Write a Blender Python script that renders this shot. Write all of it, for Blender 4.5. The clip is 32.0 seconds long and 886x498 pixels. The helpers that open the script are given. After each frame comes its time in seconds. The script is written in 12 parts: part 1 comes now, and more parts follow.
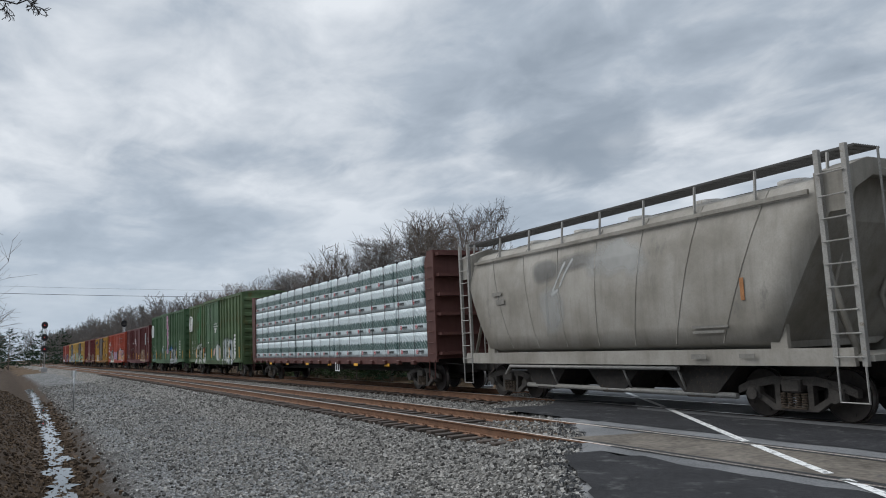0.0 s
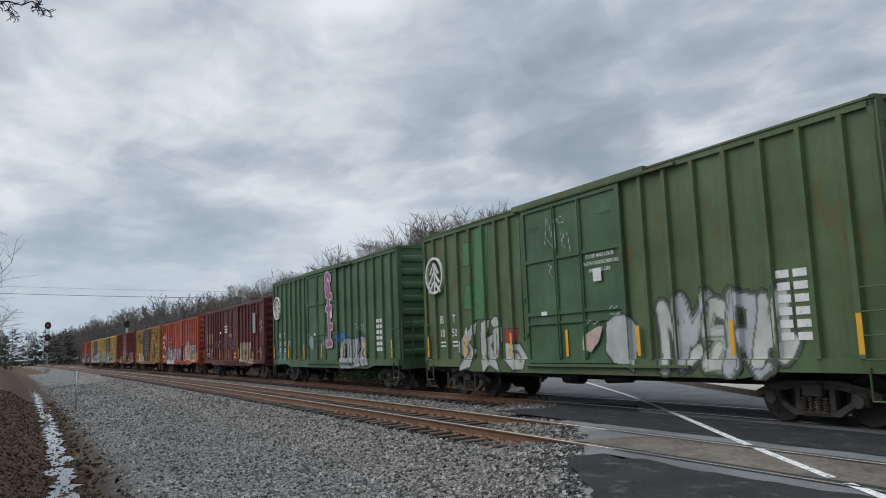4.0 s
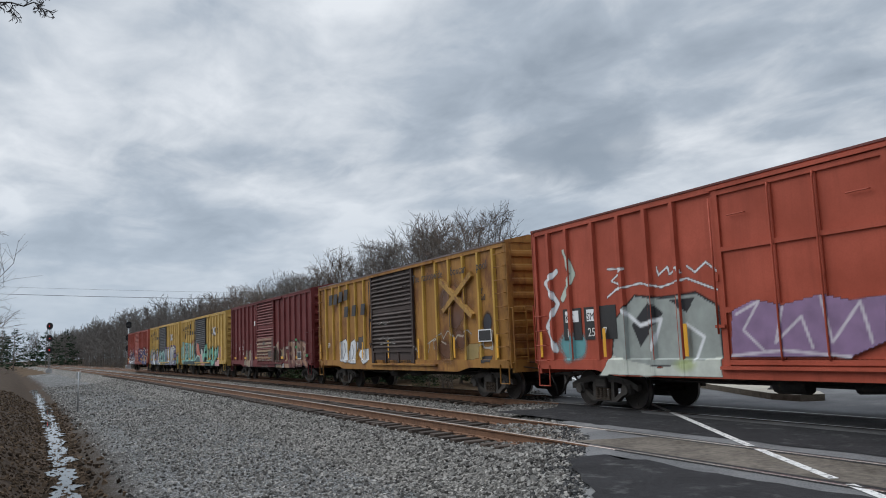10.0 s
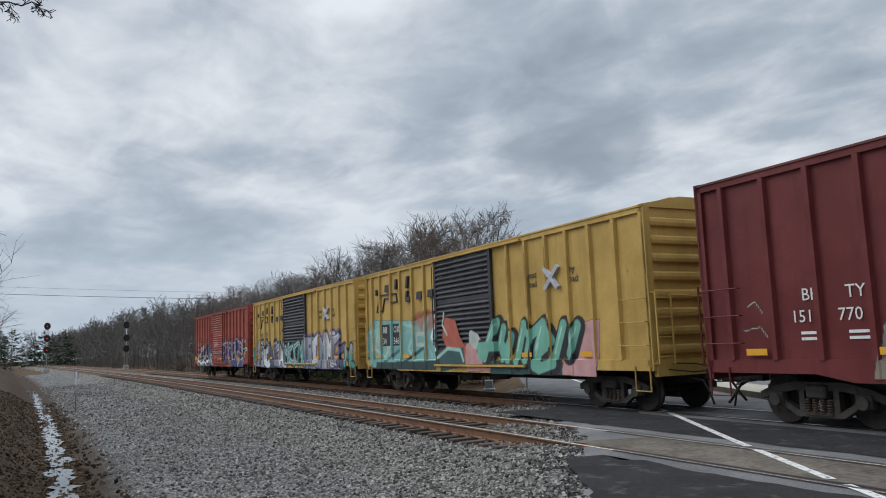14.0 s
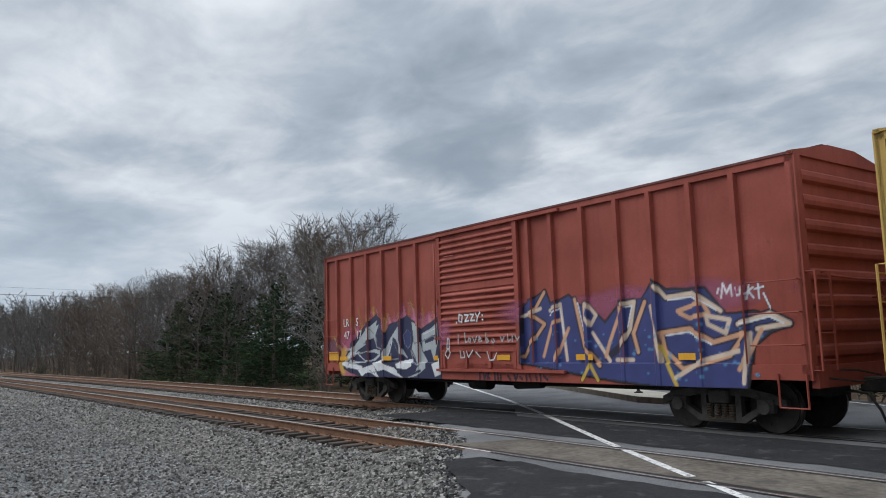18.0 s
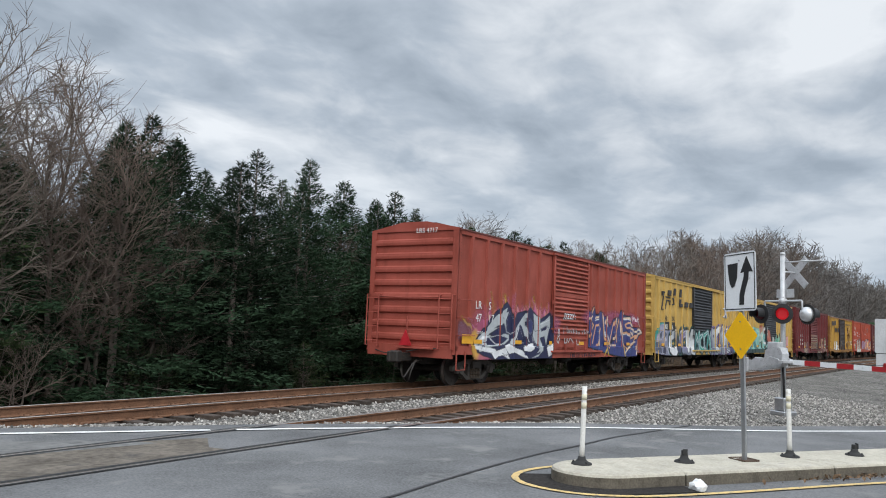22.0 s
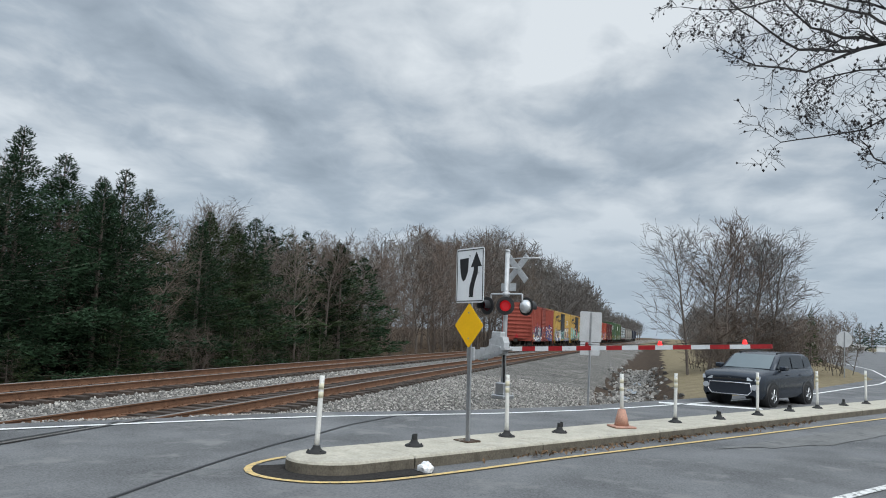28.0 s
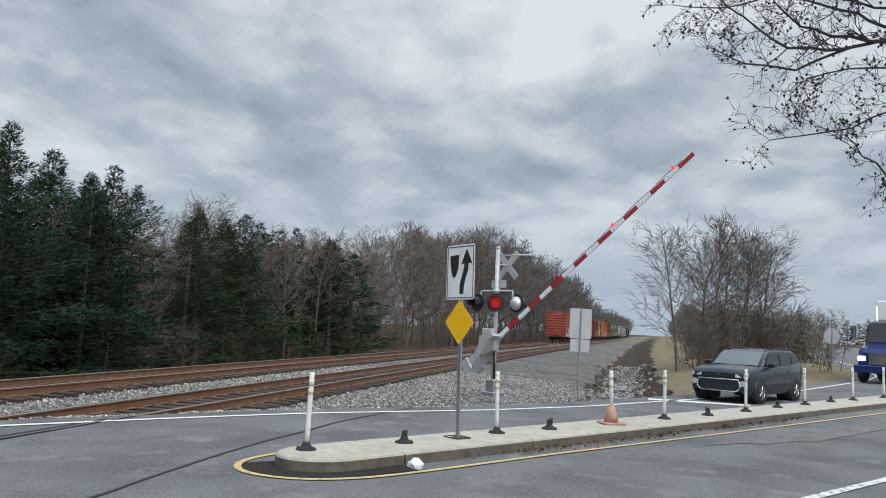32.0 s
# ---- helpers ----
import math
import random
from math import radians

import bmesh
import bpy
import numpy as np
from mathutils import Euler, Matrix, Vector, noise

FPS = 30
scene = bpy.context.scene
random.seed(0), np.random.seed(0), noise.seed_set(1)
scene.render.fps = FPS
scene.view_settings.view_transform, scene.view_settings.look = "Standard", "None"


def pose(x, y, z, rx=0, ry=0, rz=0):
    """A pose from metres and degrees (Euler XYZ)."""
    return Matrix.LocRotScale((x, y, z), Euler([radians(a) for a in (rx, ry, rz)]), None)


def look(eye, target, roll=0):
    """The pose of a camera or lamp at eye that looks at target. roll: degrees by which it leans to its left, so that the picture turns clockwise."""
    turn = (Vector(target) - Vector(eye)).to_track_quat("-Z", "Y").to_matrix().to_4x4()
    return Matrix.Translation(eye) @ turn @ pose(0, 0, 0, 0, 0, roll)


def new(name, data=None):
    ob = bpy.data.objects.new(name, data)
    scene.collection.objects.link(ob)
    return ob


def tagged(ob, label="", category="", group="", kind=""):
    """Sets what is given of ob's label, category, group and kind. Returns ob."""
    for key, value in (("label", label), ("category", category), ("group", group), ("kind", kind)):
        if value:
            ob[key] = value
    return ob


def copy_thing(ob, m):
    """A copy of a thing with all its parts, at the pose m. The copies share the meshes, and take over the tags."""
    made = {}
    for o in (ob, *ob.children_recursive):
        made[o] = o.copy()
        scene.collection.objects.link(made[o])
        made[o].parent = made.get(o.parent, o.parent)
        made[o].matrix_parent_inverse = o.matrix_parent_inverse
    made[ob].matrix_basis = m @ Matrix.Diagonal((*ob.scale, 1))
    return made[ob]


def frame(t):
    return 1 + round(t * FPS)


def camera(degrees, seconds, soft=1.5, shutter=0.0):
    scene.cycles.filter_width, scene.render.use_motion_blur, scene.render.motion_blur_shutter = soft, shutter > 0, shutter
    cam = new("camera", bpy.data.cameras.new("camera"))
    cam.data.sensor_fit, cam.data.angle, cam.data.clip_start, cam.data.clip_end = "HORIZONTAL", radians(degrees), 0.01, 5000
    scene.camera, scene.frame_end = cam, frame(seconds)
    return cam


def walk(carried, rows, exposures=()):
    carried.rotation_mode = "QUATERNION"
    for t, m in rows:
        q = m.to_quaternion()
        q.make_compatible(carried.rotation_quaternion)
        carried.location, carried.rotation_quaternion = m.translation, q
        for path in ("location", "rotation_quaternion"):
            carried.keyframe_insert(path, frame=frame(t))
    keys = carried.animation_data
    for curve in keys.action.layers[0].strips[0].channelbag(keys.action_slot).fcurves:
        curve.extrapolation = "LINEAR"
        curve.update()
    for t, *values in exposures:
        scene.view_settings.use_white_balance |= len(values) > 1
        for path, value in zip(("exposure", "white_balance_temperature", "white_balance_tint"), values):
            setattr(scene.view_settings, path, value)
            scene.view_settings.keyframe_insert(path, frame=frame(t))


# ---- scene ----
# camera: a hand-held phone panning with the train, 1.69 m above rail level
cam = camera(59.93, 32.0, soft=1.0)
EYE = 1.685
PATH = (
    (0.0, 62.82, 6.87, 2.51),
    (0.5, 62.82, 6.90, 2.48),
    (1.0, 62.81, 6.92, 2.53),
    (1.5, 62.83, 6.94, 2.52),
    (2.0, 62.87, 6.95, 2.50),
    (2.5, 62.88, 6.96, 2.47),
    (4.5, 63.01, 7.04, 2.22),
    (5.0, 62.98, 7.05, 2.18),
    (5.5, 62.99, 7.08, 2.14),
    (6.0, 62.98, 7.07, 2.10),
    (6.5, 62.98, 7.09, 2.10),
    (7.0, 63.05, 7.11, 2.08),
    (7.5, 63.09, 7.11, 2.08),
    (8.0, 63.12, 7.10, 2.11),
    (8.5, 63.13, 7.08, 2.15),
    (9.0, 63.16, 7.08, 2.16),
    (9.5, 63.12, 7.06, 2.20),
    (10.0, 63.11, 7.08, 2.26),
    (10.5, 63.10, 7.08, 2.25),
    (11.0, 63.08, 7.10, 2.26),
    (11.5, 63.07, 7.12, 2.27),
    (12.0, 63.04, 7.12, 2.26),
    (12.5, 63.01, 7.10, 2.19),
    (13.0, 63.01, 7.10, 2.19),
    (13.5, 63.00, 7.10, 2.22),
    (14.0, 62.97, 7.10, 2.22),
    (14.5, 62.90, 7.09, 2.25),
    (15.0, 62.83, 7.07, 2.22),
    (15.5, 62.79, 7.05, 2.20),
    (17.5, 59.60, 7.15, 2.00),
    (18.0, 54.31, 7.03, 1.76),
    (18.5, 42.93, 6.71, 1.28),
    (18.8, 33.79, 6.44, 1.13),
    (19.0, 26.74, 6.19, 1.20),
    (19.5, 8.72, 5.91, 0.38),
    (20.0, -9.33, 5.74, -0.23),
    (20.5, -25.44, 5.74, -1.11),
    (21.0, -39.53, 5.86, -1.58),
    (21.5, -50.46, 5.91, -2.11),
    (22.0, -58.38, 5.88, -2.33),
    (22.5, -64.16, 5.82, -2.44),
    (23.0, -68.31, 5.77, -2.42),
    (23.5, -71.02, 5.75, -2.29),
    (24.0, -72.86, 5.76, -2.18),
    (24.5, -74.09, 5.83, -2.14),
    (25.0, -74.94, 5.90, -2.20),
    (25.5, -75.57, 5.97, -2.34),
    (27.5, -77.25, 5.98, -2.58),
    (28.0, -77.53, 5.94, -2.53),
    (28.5, -77.76, 5.95, -2.55),
    (29.0, -77.94, 6.00, -2.63),
    (29.5, -78.13, 6.02, -2.67),
    (30.0, -78.24, 6.03, -2.73),
    (30.5, -78.32, 5.98, -2.74),
    (31.0, -78.35, 5.92, -2.74),
    (31.5, -78.30, 5.83, -2.66),
    (32.0, -78.25, 5.73, -2.57),
)
walk(cam, [(t, pose(0, 0, EYE, 90 + p, r, y)) for t, y, p, r in PATH],
     exposures=((0, 0.1, 6330, 10), (17.5, 0.1, 6330, 10), (18.6, 0.16, 6200, 10), (19.0, 0.28, 6150, 10), (19.5, 0.55, 6500, 11), (20.2, 0.84, 7150, 14), (21.0, 0.74, 7200, 15), (21.8, 0.52, 6500, 11), (22.5, 0.42, 6250, 8), (24, 0.34, 6240, 7), (32, 0.32, 6260, 8)))

# ---- sky: overcast layer of rolled clouds over a pale sky, low soft sun behind it ----
SUN_AZ, SUN_EL = 222.0, 42.0
world = bpy.data.worlds.new("overcast_sky")
scene.world = world
world.use_nodes = True
wn, wl = world.node_tree.nodes, world.node_tree.links
wn.clear()


def wnode(kind, **kw):
    n = wn.new(kind)
    for k, v in kw.items():
        if k == "op":
            n.operation = v
        else:
            n.inputs[k].default_value = v
    return n


geo = wn.new("ShaderNodeTexCoord")
sep = wn.new("ShaderNodeSeparateXYZ")
wl.new(geo.outputs["Generated"], sep.inputs[0])
zc = wnode("ShaderNodeMath", op="MAXIMUM")
zc.inputs[1].default_value = 0.0
wl.new(sep.outputs[2], zc.inputs[0])
za = wnode("ShaderNodeMath", op="ADD")
za.inputs[1].default_value = 0.17
wl.new(zc.outputs[0], za.inputs[0])
flat = []
for i in (0, 1):
    d = wnode("ShaderNodeMath", op="DIVIDE")
    wl.new(sep.outputs[i], d.inputs[0])
    wl.new(za.outputs[0], d.inputs[1])
    flat.append(d)
comb = wn.new("ShaderNodeCombineXYZ")
wl.new(flat[0].outputs[0], comb.inputs[0])
wl.new(flat[1].outputs[0], comb.inputs[1])
mapn = wn.new("ShaderNodeMapping")
mapn.inputs["Rotation"].default_value = (0, 0, radians(-12))
mapn.inputs["Scale"].default_value = (1.25, 1.5, 1.0)
wl.new(comb.outputs[0], mapn.inputs[0])
big = wnode("ShaderNodeTexNoise", Scale=0.70, Detail=7.0, Roughness=0.52, Distortion=0.15)
fine = wnode("ShaderNodeTexNoise", Scale=2.9, Detail=8.0, Roughness=0.54, Distortion=0.35)
wl.new(mapn.outputs[0], big.inputs["Vector"])
wl.new(mapn.outputs[0], fine.inputs["Vector"])
mixf = wnode("ShaderNodeMath", op="MULTIPLY_ADD")
mixf.inputs[1].default_value = 0.50
wl.new(fine.outputs[0], mixf.inputs[0])
wl.new(big.outputs[0], mixf.inputs[2])
ramp = wn.new("ShaderNodeValToRGB")
cr = ramp.color_ramp
cr.elements[0].position, cr.elements[0].color = 0.55, (0.345, 0.40, 0.465, 1)
cr.elements[1].position, cr.elements[1].color = 0.93, (0.87, 0.90, 0.93, 1)
e = cr.elements.new(0.69)
e.color = (0.47, 0.53, 0.60, 1)
e = cr.elements.new(0.79)
e.color = (0.64, 0.685, 0.735, 1)
wl.new(mixf.outputs[0], ramp.inputs[0])
# the layer thins to a blue-grey band at the skyline
band = wn.new("ShaderNodeMapRange")
band.inputs["From Min"].default_value, band.inputs["From Max"].default_value = 0.0, 0.23
wl.new(sep.outputs[2], band.inputs["Value"])
hmix = wn.new("ShaderNodeMix")
hmix.data_type = "RGBA"
hmix.inputs["A"].default_value = (0.50, 0.58, 0.67, 1)
wl.new(band.outputs[0], hmix.inputs["Factor"])
# two darker scuds hang below the layer, with ragged rims
low = ramp.outputs[0]
for way, wide in (((-0.798, 0.553, 0.236), 0.050), ((-0.743, 0.622, 0.246), 0.058), ((-0.768, 0.592, 0.228), 0.045)):
    off = wn.new("ShaderNodeVectorMath")
    off.operation = "SUBTRACT"
    off.inputs[1].default_value = way
    wl.new(geo.outputs["Generated"], off.inputs[0])
    lng = wn.new("ShaderNodeVectorMath")
    lng.operation = "LENGTH"
    wl.new(off.outputs[0], lng.inputs[0])
    rag = wnode("ShaderNodeMath", op="MULTIPLY_ADD")
    rag.inputs[1].default_value = 0.06
    wl.new(fine.outputs[0], rag.inputs[0])
    wl.new(lng.outputs["Value"], rag.inputs[2])
    msk = wn.new("ShaderNodeMapRange")
    for k_, v_ in (("From Min", wide + 0.042), ("From Max", wide + 0.012), ("To Min", 0.0), ("To Max", 0.55)):
        msk.inputs[k_].default_value = v_
    wl.new(rag.outputs[0], msk.inputs["Value"])
    mm = wn.new("ShaderNodeMix")
    mm.data_type = "RGBA"
    mm.inputs["B"].default_value = (0.30, 0.355, 0.42, 1)
    wl.new(msk.outputs[0], mm.inputs["Factor"])
    wl.new(low, mm.inputs["A"])
    low = mm.outputs["Result"]
wl.new(low, hmix.inputs["B"])
sky = wn.new("ShaderNodeTexSky")
sky.sky_type, sky.sun_disc = "NISHITA", False
sky.sun_elevation, sky.sun_rotation = radians(SUN_EL), radians(90 - SUN_AZ)
bg_sky, bg_cloud = wnode("ShaderNodeBackground", Strength=0.06), wnode("ShaderNodeBackground", Strength=0.95)
wl.new(sky.outputs[0], bg_sky.inputs[0])
wl.new(hmix.outputs["Result"], bg_cloud.inputs[0])
# an overcast sky grows brighter towards the zenith
zen = wn.new("ShaderNodeMapRange")
for k_, v_ in (("From Min", 0.42), ("From Max", 1.0), ("To Min", 0.82), ("To Max", 2.6)):
    zen.inputs[k_].default_value = v_
wl.new(sep.outputs[2], zen.inputs["Value"])
# and brighter on the sun's side than opposite it
side = wn.new("ShaderNodeMapRange")
for k_, v_ in (("From Min", -0.8), ("From Max", 0.9), ("To Min", 1.07), ("To Max", 0.86)):
    side.inputs[k_].default_value = v_
wl.new(sep.outputs[0], side.inputs["Value"])
both = wnode("ShaderNodeMath", op="MULTIPLY")
wl.new(zen.outputs[0], both.inputs[0])
wl.new(side.outputs[0], both.inputs[1])
wl.new(both.outputs[0], bg_cloud.inputs["Strength"])
add = wn.new("ShaderNodeMixShader")
add.inputs[0].default_value = 0.96
wl.new(bg_sky.outputs[0], add.inputs[1])
wl.new(bg_cloud.outputs[0], add.inputs[2])
wout = wn.new("ShaderNodeOutputWorld")
wl.new(add.outputs[0], wout.inputs[0])

sun = new("sun", bpy.data.lights.new("sun", "SUN"))
sun.data.energy, sun.data.angle, sun.data.color = 1.5, radians(45), (1.0, 0.96, 0.90)
sa, se = radians(SUN_AZ), radians(SUN_EL)
sun.matrix_basis = look((60 * math.cos(sa) * math.cos(se), 60 * math.sin(sa) * math.cos(se), 60 * math.sin(se)), (0, 0, 0))
scene.view_settings.exposure = 0.0

# ---- materials ----
MATS = {}


def mat(name, color, rough=0.7, metal=0.0, var=0.25, scale=6.0, bump=0.0, bscale=60.0, tint=None, spots=0.0, spot_color=(0.05, 0.03, 0.02), per_object=0.0, spec=0.5):
    """A surface with variation at two scales, fine relief and, where wanted, stains."""
    if name in MATS:
        return MATS[name]
    m = bpy.data.materials.new(name)
    m.use_nodes = True
    n, l = m.node_tree.nodes, m.node_tree.links
    b = n["Principled BSDF"]
    b.inputs["Roughness"].default_value, b.inputs["Metallic"].default_value = rough, metal
    b.inputs["Specular IOR Level"].default_value = spec
    co = n.new("ShaderNodeTexCoord")
    n1, n2 = n.new("ShaderNodeTexNoise"), n.new("ShaderNodeTexNoise")
    for t, s, dt in ((n1, scale, 4), (n2, scale * 7.3, 3)):
        t.inputs["Scale"].default_value, t.inputs["Detail"].default_value = s, dt
        l.new(co.outputs["Object"], t.inputs["Vector"])
    ad = n.new("ShaderNodeMath")
    ad.operation = "ADD"
    l.new(n1.outputs[0], ad.inputs[0])
    l.new(n2.outputs[0], ad.inputs[1])
    mr = n.new("ShaderNodeMapRange")
    mr.inputs["From Min"].default_value, mr.inputs["From Max"].default_value = 0.7, 1.3
    l.new(ad.outputs[0], mr.inputs["Value"])
    mx = n.new("ShaderNodeMix")
    mx.data_type = "RGBA"
    c2 = tint or tuple(c * (1 - var) for c in color)
    c1 = tuple(min(1, c * (1 + var * 0.5)) for c in color)
    mx.inputs["A"].default_value, mx.inputs["B"].default_value = (*c2, 1), (*c1, 1)
    l.new(mr.outputs[0], mx.inputs["Factor"])
    out = mx.outputs["Result"]
    if spots > 0:
        n3 = n.new("ShaderNodeTexNoise")
        n3.inputs["Scale"].default_value, n3.inputs["Detail"].default_value, n3.inputs["Roughness"].default_value = scale * 1.7, 8, 0.65
        l.new(co.outputs["Object"], n3.inputs["Vector"])
        r3 = n.new("ShaderNodeMapRange")
        r3.inputs["From Min"].default_value, r3.inputs["From Max"].default_value = 0.66 - 0.25 * spots, 0.74 - 0.2 * spots
        l.new(n3.outputs[0], r3.inputs["Value"])
        m3 = n.new("ShaderNodeMix")
        m3.data_type = "RGBA"
        m3.inputs["B"].default_value = (*spot_color, 1)
        l.new(r3.outputs[0], m3.inputs["Factor"])
        l.new(out, m3.inputs["A"])
        out = m3.outputs["Result"]
    if per_object > 0:
        oi = n.new("ShaderNodeObjectInfo")
        r4 = n.new("ShaderNodeMapRange")
        r4.inputs["To Min"].default_value, r4.inputs["To Max"].default_value = 1 - per_object, 1 + per_object
        l.new(oi.outputs["Random"], r4.inputs["Value"])
        hs = n.new("ShaderNodeHueSaturation")
        l.new(r4.outputs[0], hs.inputs["Value"])
        l.new(out, hs.inputs["Color"])
        out = hs.outputs[0]
    l.new(out, b.inputs["Base Color"])
    if bump > 0:
        nb = n.new("ShaderNodeTexNoise")
        nb.inputs["Scale"].default_value, nb.inputs["Detail"].default_value = bscale, 4
        l.new(co.outputs["Object"], nb.inputs["Vector"])
        bp = n.new("ShaderNodeBump")
        bp.inputs["Strength"].default_value, bp.inputs["Distance"].default_value = bump, 0.02
        l.new(nb.outputs[0], bp.inputs["Height"])
        l.new(bp.outputs[0], b.inputs["Normal"])
    MATS[name] = m
    return m


def glow(name, color, strength):
    m = mat(name, color, 0.3, var=0.02)
    b = m.node_tree.nodes["Principled BSDF"]
    b.inputs["Emission Color"].default_value, b.inputs["Emission Strength"].default_value = (*color, 1), strength
    return m


def glass(name, color=(0.02, 0.025, 0.03), rough=0.05):
    m = mat(name, color, rough, 0.0, var=0.02)
    return m


M_RAILTOP = mat("rail_polished_steel", (0.42, 0.38, 0.35), 0.32, 0.9, var=0.2, scale=3)
M_RAIL = mat("rail_rusty_steel", (0.175, 0.088, 0.048), 0.85, 0.1, var=0.4, scale=5, bump=0.3, bscale=40)
M_TIE = mat("tie_weathered_wood", (0.055, 0.040, 0.031), 0.9, var=0.45, scale=9, bump=0.5, bscale=30, per_object=0.3)
M_STEELBLACK = mat("truck_grimy_steel", (0.035, 0.031, 0.028), 0.75, 0.3, var=0.4, scale=7, bump=0.2, bscale=50, spots=0.4, spot_color=(0.07, 0.05, 0.035))
M_WHEEL = mat("wheel_worn_steel", (0.042, 0.034, 0.029), 0.75, 0.2, var=0.4, scale=8)
M_TREAD = mat("wheel_polished_tread", (0.45, 0.42, 0.4), 0.3, 0.95, var=0.1)
M_GALV = mat("galvanised_steel", (0.42, 0.43, 0.44), 0.45, 0.8, var=0.2, scale=12)
M_ALU = mat("silver_painted_mast", (0.50, 0.51, 0.52), 0.5, 0.3, var=0.2, scale=9, spots=0.2, spot_color=(0.2, 0.2, 0.2))
M_BLACK = mat("black_paint", (0.018, 0.018, 0.019), 0.55, var=0.3, scale=9)
M_WHITE = mat("white_sheeting", (0.78, 0.79, 0.80), 0.45, var=0.08, scale=5, spots=0.12, spot_color=(0.5, 0.5, 0.5))
M_YELLOW = mat("sign_yellow", (0.92, 0.50, 0.006), 0.45, var=0.08, scale=5)
M_RED = mat("red_sheeting", (0.42, 0.02, 0.025), 0.5, var=0.2, scale=12)
M_RUBBER = mat("black_rubber", (0.02, 0.02, 0.02), 0.8, var=0.3)
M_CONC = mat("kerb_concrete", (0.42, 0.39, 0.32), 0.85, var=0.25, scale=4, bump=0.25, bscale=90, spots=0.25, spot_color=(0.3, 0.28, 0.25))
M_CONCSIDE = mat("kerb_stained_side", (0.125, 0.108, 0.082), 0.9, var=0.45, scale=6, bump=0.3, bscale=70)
M_LINE = mat("road_white_paint", (0.72, 0.72, 0.70), 0.7, var=0.14, scale=6, spots=0.30, spot_color=(0.25, 0.25, 0.25))
M_YLINE = mat("road_yellow_paint", (0.56, 0.40, 0.16), 0.75, var=0.25, scale=9, spots=0.5, spot_color=(0.2, 0.18, 0.14))
M_TRUNK = mat("tree_bark", (0.115, 0.095, 0.08), 0.95, var=0.35, scale=6)
M_TWIG = mat("bare_twigs", (0.15, 0.122, 0.10), 0.95, var=0.3, scale=3, per_object=0.25)
M_TWIGRED = mat("reddish_twigs", (0.125, 0.094, 0.076), 0.95, var=0.3, scale=3, per_object=0.2)
# greyer twigs for trees further off: haze is put into the colour
M_TWIGHAZE = mat("hazed_grey_twigs", (0.135, 0.122, 0.112), 0.95, var=0.3, scale=3, per_object=0.2)
M_CEDAR = mat("cedar_foliage", (0.020, 0.042, 0.020), 0.9, var=0.5, scale=1.2, per_object=0.35, spec=0.2)
M_CEDAR2 = mat("cedar_foliage_olive", (0.036, 0.056, 0.022), 0.9, var=0.5, scale=1.2, per_object=0.3, spec=0.2)
M_PINE = mat("pine_foliage", (0.05, 0.085, 0.03), 0.9, var=0.5, scale=1.5, per_object=0.3, spec=0.2)


def part(name, bm, material, parent, label=""):
    me = bpy.data.meshes.new(name)
    bm.to_mesh(me)
    bm.free()
    for m in (material if isinstance(material, (list, tuple)) else [material]):
        me.materials.append(m)
    ob = new(name, me)
    ob.parent = parent
    if label:
        ob["label"] = label
    return ob


def mesh_of(name, bm, material):
    me = bpy.data.meshes.new(name)
    bm.to_mesh(me)
    bm.free()
    for m in (material if isinstance(material, (list, tuple)) else [material]):
        me.materials.append(m)
    return me


def sub(name, me, parent, m=None, label=""):
    """A part on shared mesh data."""
    ob = new(name, me)
    ob.parent = parent
    if m is not None:
        ob.matrix_basis = m
    if label:
        ob["label"] = label
    return ob


def thing(name, label, category, m=None, group="", kind=""):
    ob = new(name)
    if m is not None:
        ob.matrix_basis = m
    return tagged(ob, label, category, group, kind)


def box(bm, x0, x1, y0, y1, z0, z1, mi=0, bevel=0.0, rot=None):
    vs = [bm.verts.new((x, y, z)) for x in (x0, x1) for y in (y0, y1) for z in (z0, z1)]
    if rot is not None:
        for v in vs:
            v.co = rot @ v.co
    fs = []
    for a in ((0, 1, 3, 2), (4, 6, 7, 5), (0, 4, 5, 1), (2, 3, 7, 6), (0, 2, 6, 4), (1, 5, 7, 3)):
        f = bm.faces.new([vs[i] for i in a])
        f.material_index = mi
        fs.append(f)
    if bevel > 0:
        es = list({e for f in fs for e in f.edges})
        r = bmesh.ops.bevel(bm, geom=es, offset=bevel, segments=1, affect="EDGES")
        for f in r["faces"]:
            f.material_index = mi
    return vs


def tube(bm, pts, r, n=6, mi=0, caps=True):
    """A round bar along points; r a number or one a point."""
    pts = [Vector(p) for p in pts]
    rs = r if isinstance(r, (list, tuple)) else [r] * len(pts)
    rings, up = [], None
    for i, p in enumerate(pts):
        d = (pts[min(i + 1, len(pts) - 1)] - pts[max(i - 1, 0)]).normalized()
        if up is None:
            up = d.orthogonal().normalized()
        up = (up - d * up.dot(d))
        up = up.normalized() if up.length > 1e-6 else d.orthogonal().normalized()
        s = d.cross(up)
        rings.append([bm.verts.new(p + (up * math.cos(2 * math.pi * k / n) + s * math.sin(2 * math.pi * k / n)) * rs[i]) for k in range(n)])
    for a, b in zip(rings, rings[1:]):
        for k in range(n):
            f = bm.faces.new((a[k], a[(k + 1) % n], b[(k + 1) % n], b[k]))
            f.material_index, f.smooth = mi, n > 5
    if caps and n > 2:
        for ring in (rings[0][::-1], rings[-1]):
            bm.faces.new(ring).material_index = mi


